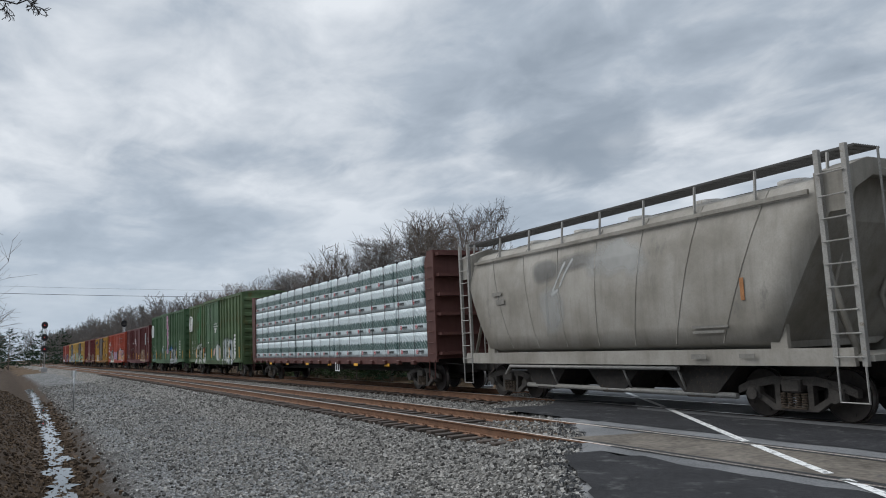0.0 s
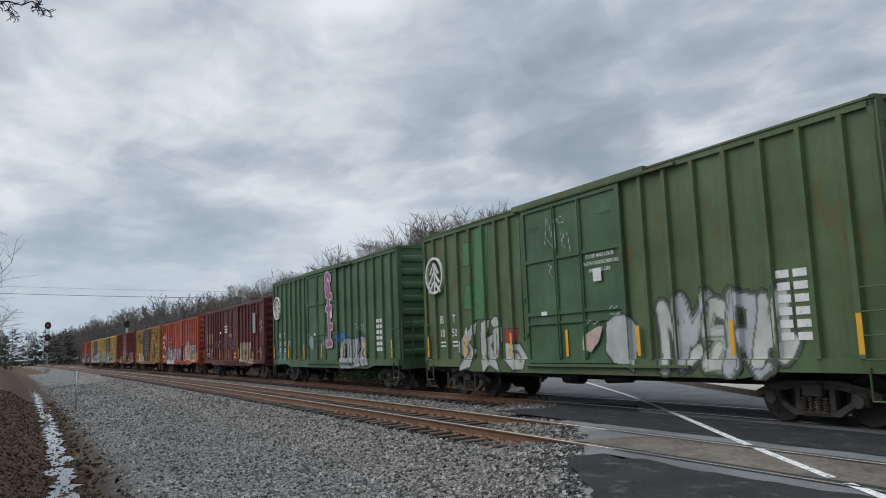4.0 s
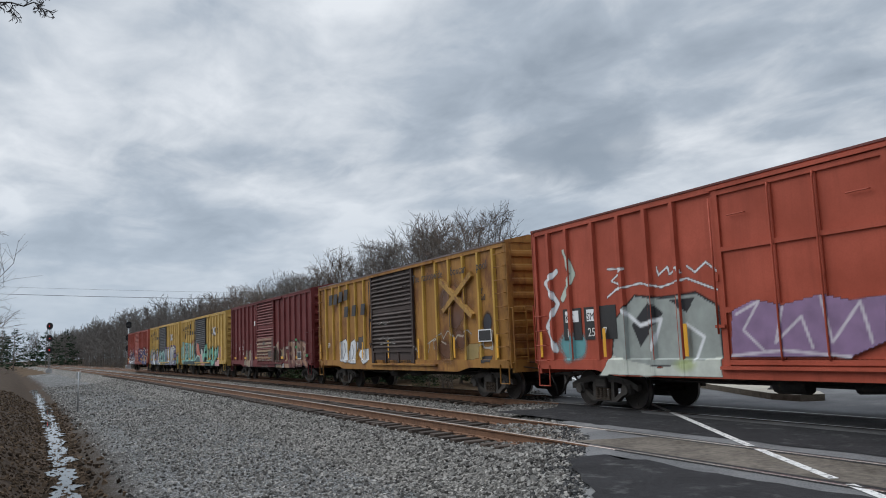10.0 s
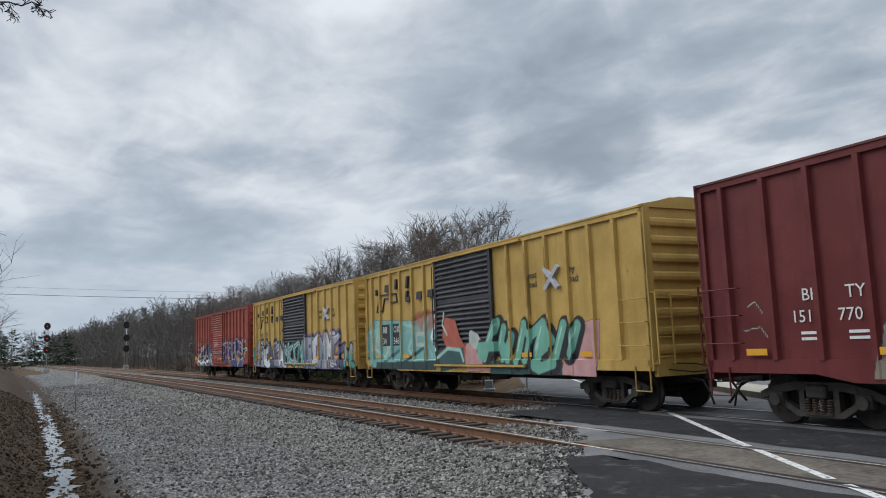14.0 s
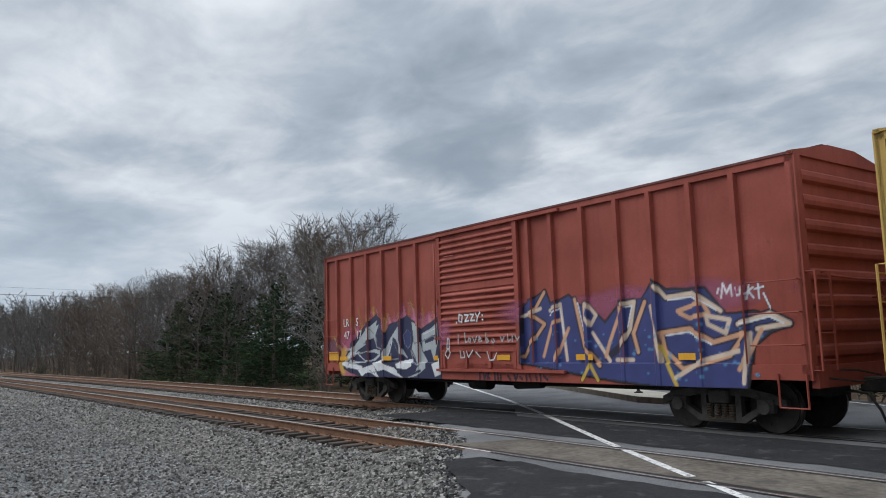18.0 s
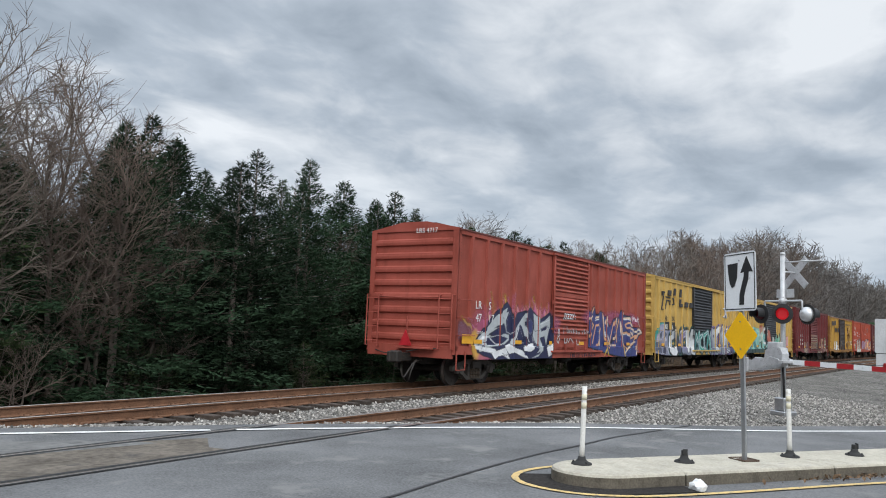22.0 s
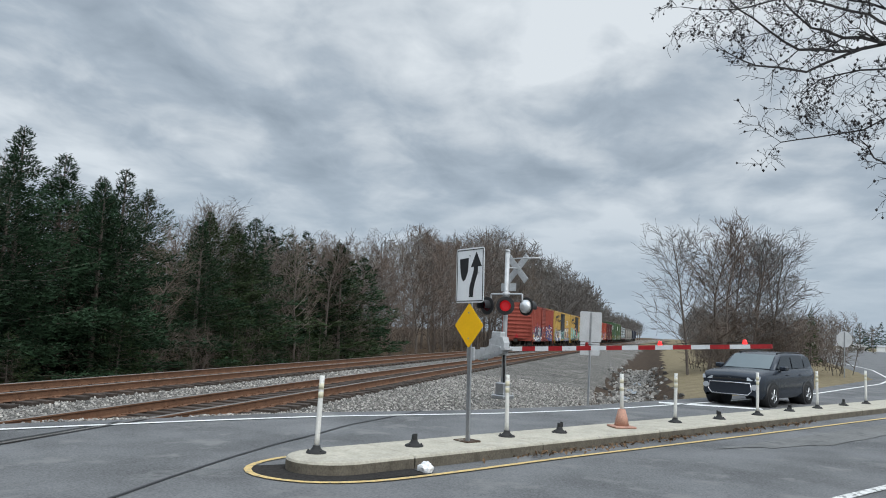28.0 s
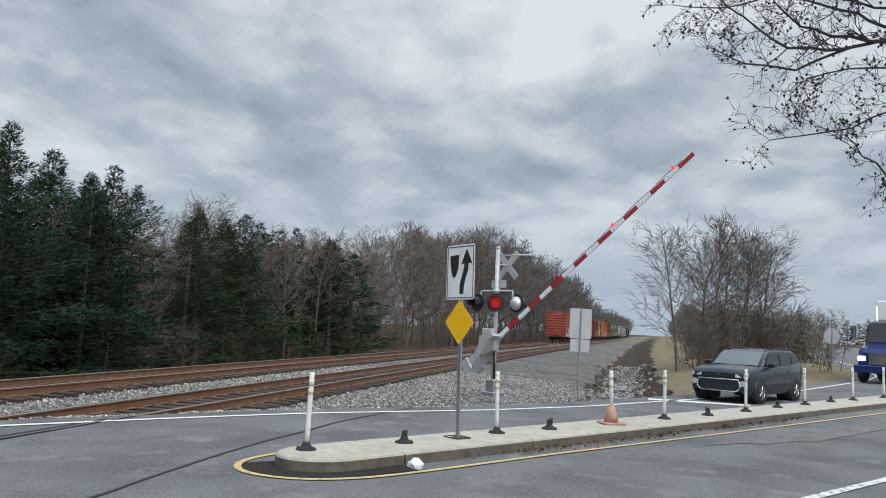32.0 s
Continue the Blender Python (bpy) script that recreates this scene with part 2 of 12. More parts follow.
def prism(bm, poly, axis, a, b, mi=0):
    """A polygon of (p, q) pairs pushed along an axis from a to b: 'x' takes (y, z), 'y' takes (x, z), 'z' takes (x, y)."""
    def at(p, c):
        return (c, p[0], p[1]) if axis == "x" else (p[0], c, p[1]) if axis == "y" else (p[0], p[1], c)
    lo, hi = [bm.verts.new(at(p, a)) for p in poly], [bm.verts.new(at(p, b)) for p in poly]
    fs = [bm.faces.new(lo), bm.faces.new(hi[::-1])]
    k = len(poly)
    for i in range(k):
        fs.append(bm.faces.new((lo[i], hi[i], hi[(i + 1) % k], lo[(i + 1) % k])))
    for f in fs:
        f.material_index = mi
    bmesh.ops.recalc_face_normals(bm, faces=fs)


def disc(bm, c, r, axis, t, n=20, mi=0, r2=None):
    """A short cylinder of thickness t centred on c along an axis."""
    c, a = Vector(c), Vector(axis).normalized()
    tube(bm, [c - a * t / 2, c + a * t / 2], [r, r if r2 is None else r2], n, mi)


# ---- the line of the railway: two tracks on a slight bend ----
NEAR_Y, FAR_Y, GAUGE = 8.43, 13.02, 1.435


def drop(x):
    return 0.0089 * x + 0.06025 * (math.sqrt(x * x + 3600.0) - 60.0)


def slope(x):
    return -(0.0089 + 0.06025 * x / math.sqrt(x * x + 3600.0))


def on_track(x, y0, z=0.0):
    """A pose on a track at x, turned along it."""
    return pose(x, y0 - drop(x), z, 0, 0, math.degrees(math.atan(slope(x))))


# edges of the asphalt: camera side and far side, from north-west to south-east
EDGE_NEAR = [(-150, 86), (-45, 28.3), (-27, 17.7), (-17.7, 12.6), (-15, 10.5), (-11.3, 8.7), (-9.2, 6.9), (-6.8, 5.2), (-3.5, 2.6), (0.5, -1.6), (8, -8), (30, -24), (60, -38), (150, -66), (400, -130)]
EDGE_FAR = [(-150, 101), (-50, 42), (-30, 30.6), (-15, 22.4), (-8, 18.7), (-4.8, 17.7), (-1.6, 16.3), (0.9, 14.9), (9.9, 8.9), (13.8, 5.8), (16.6, 2.8), (19, 0.8), (24, -2.4), (30, -6.3), (47, -14.2), (66, -18.4), (95, -23.6), (400, -60)]
LINE_NEAR = [(-150, 88.5), (-44.8, 29.7), (-25.4, 19.05), (-17.8, 15.0), (-13.5, 12.48), (-8.8, 9.57), (-6.26, 8.08), (-5.1, 7.45), (-1, 4.9), (5, 1.0), (9.2, -2.2), (13.5, -5.5), (24, -13), (60, -34)]
LINE_FAR = [(-50, 41), (-15, 21.4), (-8.1, 18.1), (-4.9, 17.1), (-1.8, 15.8), (0.66, 14.3), (9.46, 8.43), (11.4, 6.95), (13.4, 5.26), (16.0, 2.32), (18.3, 0.3), (23.0, -2.9), (29.5, -6.9), (40.6, -12.4), (47.1, -14.9), (65, -19.3), (95, -24.4), (200, -38)]


def along(line, n):
    """n points at even parameter steps along a polyline, and smooth."""
    pts = [Vector((p[0], p[1], 0)) for p in line]
    ls = [0]
    for a, b in zip(pts, pts[1:]):
        ls.append(ls[-1] + (b - a).length)
    out = []
    for i in range(n):
        s = ls[-1] * i / (n - 1)
        k = max(j for j in range(len(ls)) if ls[j] <= s + 1e-9)
        k = min(k, len(pts) - 2)
        out.append(pts[k].lerp(pts[k + 1], (s - ls[k]) / (ls[k + 1] - ls[k])))
    return out


def y_on(line, x):
    for (x0, y0), (x1, y1) in zip(line, line[1:]):
        if x0 <= x <= x1:
            return y0 + (y1 - y0) * (x - x0) / (x1 - x0)
    return line[0][1] if x < line[0][0] else line[-1][1]


def step(a, b, v):
    t = min(1, max(0, (v - a) / (b - a)))
    return t * t * (3 - 2 * t)


def curve_y(pts, v):
    if v <= pts[0][0]:
        return pts[0][1]
    for (a, p), (b, q) in zip(pts, pts[1:]):
        if v <= b:
            return p + (q - p) * (v - a) / (b - a)
    return pts[-1][1]


BED_LEFT = [(-40, 0.9), (-9, 0.85), (-4, 0.65), (-1.2, -0.1), (-0.3, -0.72), (0.0, -0.86), (0.65, -0.86), (1.2, -0.70), (5.3, -0.50), (6.5, -0.25), (15.0, -0.25), (16.4, -0.75), (30, -0.6)]
BED_RIGHT = [(-60, -0.2), (-14, -0.1), (-4, 0.05), (-1.6, -0.35), (-0.5, -0.95), (0.6, -0.95), (2.0, -0.5), (4.6, -0.3), (6.5, -0.25), (15.0, -0.25), (16.4, -0.75), (30, -0.6)]


def ground_z(x, y):
    yn = y + drop(x)
    z = curve_y(BED_LEFT if x < 3 else BED_RIGHT, yn)
    if y < -1:
        z *= step(-1, -9, y) * (0 if x > -2 else 1) + (1 - step(-1, -9, y))
    # level off under and beside the road
    d = max(y - y_on(EDGE_FAR, x), y_on(EDGE_NEAR, x) - y)
    w = 1 - step(0.25, 2.2, d * 0.86)
    if x > -40 and x < 60:
        z = z * (1 - w) + (-0.06) * w
    else:
        z = z * (1 - w) + (-0.12) * w
    # far country
    r = math.hypot(x, y)
    if r > 120:
        z += (noise.noise((x * 0.004, y * 0.004, 0)) * 3.0) * step(120, 700, r) * (1 if abs(yn - 10) > 30 else 0)
    if 0.8 < yn < 6.2 and x < -4 and w < 0.6:
        z += 0.05 * noise.noise((x * 0.5, y * 0.5, 0.3))
    return z


# ground: one sheet to the skyline
M_GRAVEL = mat("ballast_gravel", (0.24, 0.235, 0.225), 0.9, var=0.5, scale=9, bump=1.0, bscale=26, spec=0.08)
M_DIRT = mat("dirt_bank", (0.066, 0.049, 0.037), 0.95, var=0.5, scale=2.5, bump=1.0, bscale=9, spec=0.05, spots=0.3, spot_color=(0.03, 0.024, 0.018))
M_GRASS = mat("dormant_grass", (0.20, 0.165, 0.105), 0.95, var=0.35, scale=1.6, bump=0.8, bscale=30, spots=0.25, spot_color=(0.16, 0.15, 0.06), spec=0.08)
M_FOREST = mat("leaf_litter", (0.10, 0.07, 0.045), 0.95, var=0.5, scale=2, bump=0.8, bscale=14, spec=0.05)


def stony(m, cell, lo, hi):
    """Stones of a heap: each cell of its own grey, with dark joints and relief."""
    n, l = m.node_tree.nodes, m.node_tree.links
    b = n["Principled BSDF"]
    co = n.new("ShaderNodeTexCoord")
    v1, v2 = n.new("ShaderNodeTexVoronoi"), n.new("ShaderNodeTexVoronoi")
    v2.feature = "DISTANCE_TO_EDGE"
    for v in (v1, v2):
        v.inputs["Scale"].default_value = 1 / cell
        l.new(co.outputs["Object"], v.inputs["Vector"])
    sp = n.new("ShaderNodeSeparateColor")
    l.new(v1.outputs["Color"], sp.inputs[0])
    big = n.new("ShaderNodeTexNoise")
    big.inputs["Scale"].default_value, big.inputs["Detail"].default_value = 0.55, 5
    l.new(co.outputs["Object"], big.inputs["Vector"])
    rp = n.new("ShaderNodeValToRGB")
    rp.color_ramp.elements[0].color, rp.color_ramp.elements[1].color = (*lo, 1), (*hi, 1)
    l.new(sp.outputs[0], rp.inputs[0])
    jr = n.new("ShaderNodeMapRange")
    jr.inputs["From Max"].default_value = 0.16
    jr.inputs["To Min"].default_value = 0.35
    l.new(v2.outputs["Distance"], jr.inputs["Value"])
    br = n.new("ShaderNodeMapRange")
    br.inputs["From Min"].default_value, br.inputs["From Max"].default_value, br.inputs["To Min"].default_value, br.inputs["To Max"].default_value = 0.3, 0.7, 0.72, 1.25
    l.new(big.outputs[0], br.inputs["Value"])
    mu = n.new("ShaderNodeMath")
    mu.operation = "MULTIPLY"
    l.new(jr.outputs[0], mu.inputs[0])
    l.new(br.outputs[0], mu.inputs[1])
    mx = n.new("ShaderNodeVectorMath")
    mx.operation = "SCALE"
    l.new(rp.outputs[0], mx.inputs[0])
    l.new(mu.outputs[0], mx.inputs["Scale"])
    out = mx.outputs[0]
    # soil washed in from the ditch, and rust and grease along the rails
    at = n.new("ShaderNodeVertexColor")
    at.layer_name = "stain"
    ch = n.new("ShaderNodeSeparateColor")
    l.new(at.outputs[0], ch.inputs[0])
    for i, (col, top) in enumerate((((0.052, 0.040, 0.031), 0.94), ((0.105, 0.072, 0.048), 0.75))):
        wd = n.new("ShaderNodeTexNoise")
        wd.inputs["Scale"].default_value, wd.inputs["Detail"].default_value, wd.inputs["Roughness"].default_value = (1.6, 3.0)[i], 9, 0.7
        l.new(co.outputs["Object"], wd.inputs["Vector"])
        sm = n.new("ShaderNodeMath")
        sm.operation = "ADD"
        l.new(ch.outputs[i], sm.inputs[0])
        l.new(wd.outputs[0], sm.inputs[1])
        fr = n.new("ShaderNodeMapRange")
        for k_, v_ in (("From Min", 0.70), ("From Max", 1.30), ("To Min", 0.0), ("To Max", top)):
            fr.inputs[k_].default_value = v_
        l.new(sm.outputs[0], fr.inputs["Value"])
        mq = n.new("ShaderNodeMix")
        mq.data_type = "RGBA"
        mq.inputs["B"].default_value = (*col, 1)
        l.new(fr.outputs[0], mq.inputs["Factor"])
        l.new(out, mq.inputs["A"])
        out = mq.outputs["Result"]
    l.new(out, b.inputs["Base Color"])
    bp = n.new("ShaderNodeBump")
    bp.inputs["Strength"].default_value, bp.inputs["Distance"].default_value = 1.0, cell * 0.9
    l.new(v2.outputs["Distance"], bp.inputs["Height"])
    l.new(bp.outputs[0], b.inputs["Normal"])


stony(M_GRAVEL, 0.042, (0.030, 0.029, 0.027), (0.38, 0.36, 0.33))
M_FINEGRAVEL = mat("crushed_stone_drive", (0.25, 0.25, 0.25), 0.9, spec=0.08)
stony(M_FINEGRAVEL, 0.036, (0.026, 0.026, 0.026), (0.34, 0.34, 0.335))


def spread(lo, hi, fine, reach, grow=1.18):
    vs = list(np.arange(lo, hi + 1e-6, fine))
    s, v = fine, hi
    while v < reach:
        s *= grow
        v += s
        vs.append(v)
    s, v = fine, lo
    while v > -reach:
        s *= grow
        v -= s
        vs.insert(0, v)
    return vs


def ground_kind(x, y):
    yn = y + drop(x)
    if 4.9 < yn < 16.6:
        return 0
    if x < 4:
        if 0.9 < yn <= 4.9 and x > -140:
            return 4
        if yn <= 0.9:
            return 1 if yn > -9 else 3
        return 3 if yn < 400 else 2
    if yn > 16.5:
        return 3 if yn < 400 else 2
    if 1.5 < yn <= 4.9 and x < 160:
        return 0
    if -1.6 < yn <= 1.5:
        return 1
    return 2


bm = bmesh.new()
xs, ys = spread(-40, 45, 0.6, 3000), spread(-8, 22, 0.35, 3000)
grid = [[bm.verts.new((x, y, ground_z(x, y))) for y in ys] for x in xs]
for i in range(len(xs) - 1):
    for j in range(len(ys) - 1):
        f = bm.faces.new((grid[i][j], grid[i + 1][j], grid[i + 1][j + 1], grid[i][j + 1]))
        cx, cy = (xs[i] + xs[i + 1]) / 2, (ys[j] + ys[j + 1]) / 2
        f.material_index = ground_kind(cx, cy)
        f.smooth = True
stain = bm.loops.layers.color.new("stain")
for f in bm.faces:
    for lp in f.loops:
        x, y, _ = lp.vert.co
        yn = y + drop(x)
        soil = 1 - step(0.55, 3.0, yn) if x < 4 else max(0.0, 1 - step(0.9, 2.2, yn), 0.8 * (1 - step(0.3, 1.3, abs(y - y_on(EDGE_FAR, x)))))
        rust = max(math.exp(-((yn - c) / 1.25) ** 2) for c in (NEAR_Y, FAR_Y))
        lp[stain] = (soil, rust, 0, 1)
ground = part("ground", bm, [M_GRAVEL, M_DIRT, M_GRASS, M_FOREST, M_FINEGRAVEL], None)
tagged(ground, "grey ballast, crushed stone, bare dirt and dormant grass", "ground", kind="structure")

# road: asphalt through the crossing
M_ASPH = mat("worn_asphalt", (0.158, 0.160, 0.163), 0.85, var=0.45, scale=0.7, bump=0.5, bscale=120, spots=0.42, spot_color=(0.19, 0.19, 0.187), spec=0.12)
[nd for nd in M_ASPH.node_tree.nodes if nd.type == "TEX_NOISE"][1].inputs["Scale"].default_value = 40.0
na = []
for x in spread(-60, 60, 0.75, 390, 1.25):
    if -150 <= x <= 400:
        na.append(x)
bm = bmesh.new()
prev = None
for x in na:
    y0, y1 = y_on(EDGE_NEAR, x), y_on(EDGE_FAR, x)
    w = 0.12 * noise.noise((x * 0.9, 0, 0)) + 0.06 * noise.noise((x * 3.1, 5, 0))
    lift = 0.0 if -60 < x < 90 else 0.02
    ring = [bm.verts.new((x, y0 - 0.35 + w, -0.09))]
    for k in range(25):
        ring.append(bm.verts.new((x, y0 + w * (1 - k / 24) + (y1 - y0) * k / 24, lift + 0.006 * noise.noise((x * 0.4, k * 0.7, 2)) - 0.008)))
    ring.append(bm.verts.new((x, y1 + 0.35, -0.09)))
    if prev:
        for a, b, c, d in zip(prev, ring, ring[1:], prev[1:]):
            bm.faces.new((a, b, c, d)).smooth = True
    prev = ring
road = part("road", bm, M_ASPH, None)
tagged(road, "worn grey asphalt road over the level crossing", "road", kind="structure")


def ribbon(name, line, width, material, label, z=0.004, dashes=None, n=None, gaps=()):
    """A painted line on the road."""
    total = sum(math.dist(a, b) for a, b in zip(line, line[1:]))
    n = n or max(2, int(total / 0.5))
    pts = along(line, n)
    for _ in range(3):
        pts = [pts[0]] + [(a + b * 2 + c) / 4 for a, b, c in zip(pts, pts[1:], pts[2:])] + [pts[-1]]
    bm = bmesh.new()
    pr = None
    for i, p in enumerate(pts):
        d = (pts[min(i + 1, n - 1)] - pts[max(i - 1, 0)]).normalized()
        s = Vector((-d.y, d.x, 0)) * width / 2 * (1 + 0.12 * noise.noise(p * 2))
        yn = p.y + drop(p.x)
        skip = any(abs(yn - c) < 0.09 for c in gaps)
        a, b = bm.verts.new(p - s + Vector((0, 0, z))), bm.verts.new(p + s + Vector((0, 0, z)))
        if pr and not skip:
            bm.faces.new((pr[0], a, b, pr[1]))
        pr = (a, b)
    return tagged(part(name, bm, material, None), label, "road marking", kind="structure")


M_WORNLINE = mat("worn_road_paint", (0.66, 0.66, 0.64), 0.75, var=0.2, scale=7, spots=0.62, spot_color=(0.16, 0.16, 0.16))
RAILS_Y = [c + s * (GAUGE / 2 + 0.036) for c in (NEAR_Y, FAR_Y) for s in (-1, 1)]
ribbon("edge_line_near", LINE_NEAR, 0.125, M_WORNLINE, "worn white edge line across the level crossing", n=700, gaps=RAILS_Y)
ribbon("edge_line_far", LINE_FAR, 0.13, M_LINE, "white edge line along the road's far side", n=700, gaps=RAILS_Y)

# ---- tracks ----


def rail_profile():
    return [(-0.07, -0.185), (0.07, -0.185), (0.07, -0.172), (0.011, -0.155), (0.009, -0.045), (0.036, -0.032), (0.036, -0.006), (0.03, 0.0), (-0.03, 0.0), (-0.036, -0.006), (-0.036, -0.032), (-0.009, -0.045), (-0.011, -0.155), (-0.07, -0.172)]


def build_rail(y0, parent):
    bm = bmesh.new()
    prof, prev = rail_profile(), None
    for x in spread(-60, 60, 2.0, 700, 1.12):
        if abs(x) > 660:
            continue
        base, tilt = y0 - drop(x), slope(x)
        ring = [bm.verts.new((x - q * tilt, base + q, z + 0.004)) for q, z in prof]
        if prev:
            k = len(prof)
            for i in range(k):
                f = bm.faces.new((prev[i], ring[i], ring[(i + 1) % k], prev[(i + 1) % k]))
                f.material_index = 1 if i in (6, 7, 8) else 0
        prev = ring
    return part("rail", bm, [M_RAIL, M_RAILTOP], parent, "rusty rail with a polished head")


TRACKS = []
for nm, c, lb in (("track_near", NEAR_Y, "empty track with rusty rails on wooden sleepers"), ("track_far", FAR_Y, "track that carries the train, rusty rails on ballast")):
    tr = thing(nm, lb, "railway track", kind="structure")
    for s in (-1, 1):
        build_rail(c + s * (GAUGE / 2 + 0.036), tr)
    TRACKS.append((tr, c))

# ---- sleepers and ballast stones, last of the setting ----
def in_road(x, y, m=0.0):
    return y_on(EDGE_NEAR, x) - m < y < y_on(EDGE_FAR, x) + m


bm = bmesh.new()
box(bm, -0.115, 0.115, -1.3, 1.3, -0.33, -0.165, bevel=0.012)
ME_TIE = mesh_of("sleeper", bm, M_TIE)
bm = bmesh.new()
box(bm, -0.095, 0.095, -0.19, 0.19, -0.168, -0.155, bevel=0.004)
for sx in (-0.06, 0.06):
    for sy in (-0.1, 0.1):
        box(bm, sx - 0.013, sx + 0.013, sy - 0.02, sy + 0.02, -0.156, -0.13)
ME_PLATE = mesh_of("tie_plate", bm, M_RAIL)
rnd = random.Random(4)
for tr, c in TRACKS:
    far_bm = bmesh.new()
    i = -170
    while i < 200:
        x = i * 0.53 + rnd.uniform(-0.05, 0.05)
        i += 1
        if in_road(x, c - drop(x), 0.0 if c < 10 else 0.2):
            continue
        m = on_track(x, c + rnd.uniform(-0.05, 0.05), rnd.uniform(-0.012, 0.006)) @ pose(0, 0, 0, 0, 0, rnd.uniform(-1.2, 1.2))
        if -52 < x < 52:
            t = sub("sleeper", ME_TIE, tr, m)
            if abs(x) < 22:
                for s in (-1, 1):
                    sub("tie_plate", ME_PLATE, t, pose(0, s * (GAUGE / 2 + 0.036), 0))
        else:
            vs = box(far_bm, -0.115, 0.115, -1.3, 1.3, -0.33, -0.165)
            for v in vs:
                v.co = m @ v.co
    ob = part("distant_sleepers", far_bm, M_TIE, tr)
    ob["kind"] = "stuff"


def stones(name, label, count, region, size, material, seed):
    """Loose stones as one heap of small irregular blocks."""
    rng = np.random.default_rng(seed)
    vs, fs = [], []
    base = np.array([(-1, -1, -1), (1, -1, -1), (1, 1, -1), (-1, 1, -1), (-0.8, -0.7, 1), (0.7, -0.8, 1), (0.8, 0.8, 1), (-0.7, 0.7, 1)]) * 0.5
    quads = ((0, 3, 2, 1), (4, 5, 6, 7), (0, 1, 5, 4), (1, 2, 6, 5), (2, 3, 7, 6), (3, 0, 4, 7))
    k = 0
    for x, y in region(rng, count):
        a = rng.uniform(0, 6.28, 3)
        r = np.array(Euler(a).to_matrix())
        s = size * rng.uniform(0.55, 1.35) * np.array([1, rng.uniform(0.6, 1), rng.uniform(0.5, 0.9)])
        v = ((base + rng.uniform(-0.14, 0.14, (8, 3))) * s) @ r.T + (x, y, ground_z(x, y) + size * 0.12)
        vs.extend(map(tuple, v))
        fs.extend(tuple(k + q for q in f) for f in quads)
        k += 8
    me = bpy.data.meshes.new(name)
    me.from_pydata(vs, [], fs)
    me.materials.append(material)
    return tagged(new(name, me), label, "gravel", kind="stuff")


M_STONE = bpy.data.materials.new("loose_stone")
M_STONE.use_nodes = True
n, l = M_STONE.node_tree.nodes, M_STONE.node_tree.links
g, r = n.new("ShaderNodeNewGeometry"), n.new("ShaderNodeValToRGB")
r.color_ramp.elements[0].color, r.color_ramp.elements[1].color = (0.05, 0.047, 0.044, 1), (0.36, 0.345, 0.32, 1)
l.new(g.outputs["Random Per Island"], r.inputs[0])
l.new(r.outputs[0], n["Principled BSDF"].inputs["Base Color"])
n["Principled BSDF"].inputs["Roughness"].default_value = 0.9
n["Principled BSDF"].inputs["Specular IOR Level"].default_value = 0.1


M_STONEPALE = M_STONE.copy()
for nd in M_STONEPALE.node_tree.nodes:
    if nd.type == "VALTORGB":
        nd.color_ramp.elements[0].color, nd.color_ramp.elements[1].color = (0.09, 0.086, 0.08, 1), (0.50, 0.475, 0.44, 1)


def left_bed(rng, count):
    out = []
    while len(out) < count:
        x = -6.5 - 30 * rng.random() ** 1.7
        yn = rng.uniform(1.2, 15.2)
        y = yn - drop(x)
        if in_road(x, y, 0.1):
            continue
        if yn < 2.2 and rng.random() < 0.6:
            continue
        out.append((x, y))
    return out


def right_bed(rng, count):
    out = []
    while len(out) < count:
        x = 3 + 30 * rng.random() ** 1.1
        yn = rng.uniform(0.5, 15.3)
        y = yn - drop(x)
        if in_road(x, y, 0.1):
            continue
        out.append((x, y))
    return out


stones("ballast_stones", "loose grey ballast stones beside the tracks", 36000, left_bed, 0.048, M_STONE, 1)
stones("ballast_stones", "loose pale ballast stones beyond the road", 26000, right_bed, 0.042, M_STONEPALE, 2)



def ditch(rng, count):
    out = []
    while len(out) < count:
        x = rng.uniform(24, 62)
        out.append((x, 0.1 - drop(x) + rng.normal(0, 0.55)))
    return out


stones("riprap", "broken grey rock lining the ditch beyond the road", 1500, ditch, 0.15, M_STONE, 3)


def far_drive(rng, count):
    out = []
    while len(out) < count:
        x = rng.uniform(-75, -30)
        out.append((x, rng.uniform(1.0, 7.0) - drop(x)))
    return out


stones("ballast_stones", "loose grey stones along the line", 6000, far_drive, 0.07, M_STONE, 4)



M_CLOD = bpy.data.materials.new("soil_clod")
M_CLOD.use_nodes = True
n, l = M_CLOD.node_tree.nodes, M_CLOD.node_tree.links
g, r = n.new("ShaderNodeNewGeometry"), n.new("ShaderNodeValToRGB")
r.color_ramp.elements[0].color, r.color_ramp.elements[1].color = (0.022, 0.017, 0.013, 1), (0.12, 0.085, 0.058, 1)
l.new(g.outputs["Random Per Island"], r.inputs[0])
l.new(r.outputs[0], n["Principled BSDF"].inputs["Base Color"])
n["Principled BSDF"].inputs["Roughness"].default_value = 0.95
n["Principled BSDF"].inputs["Specular IOR Level"].default_value = 0.05


def bank(rng, count):
    out = []
    while len(out) < count:
        x = -7 - 45 * rng.random() ** 1.5
        out.append((x, 0.75 - 4.5 * rng.random() ** 1.3 - drop(x)))
    return out


stones("bank_litter", "clods and dead leaves on the ditch bank", 9000, bank, 0.06, M_CLOD, 6)


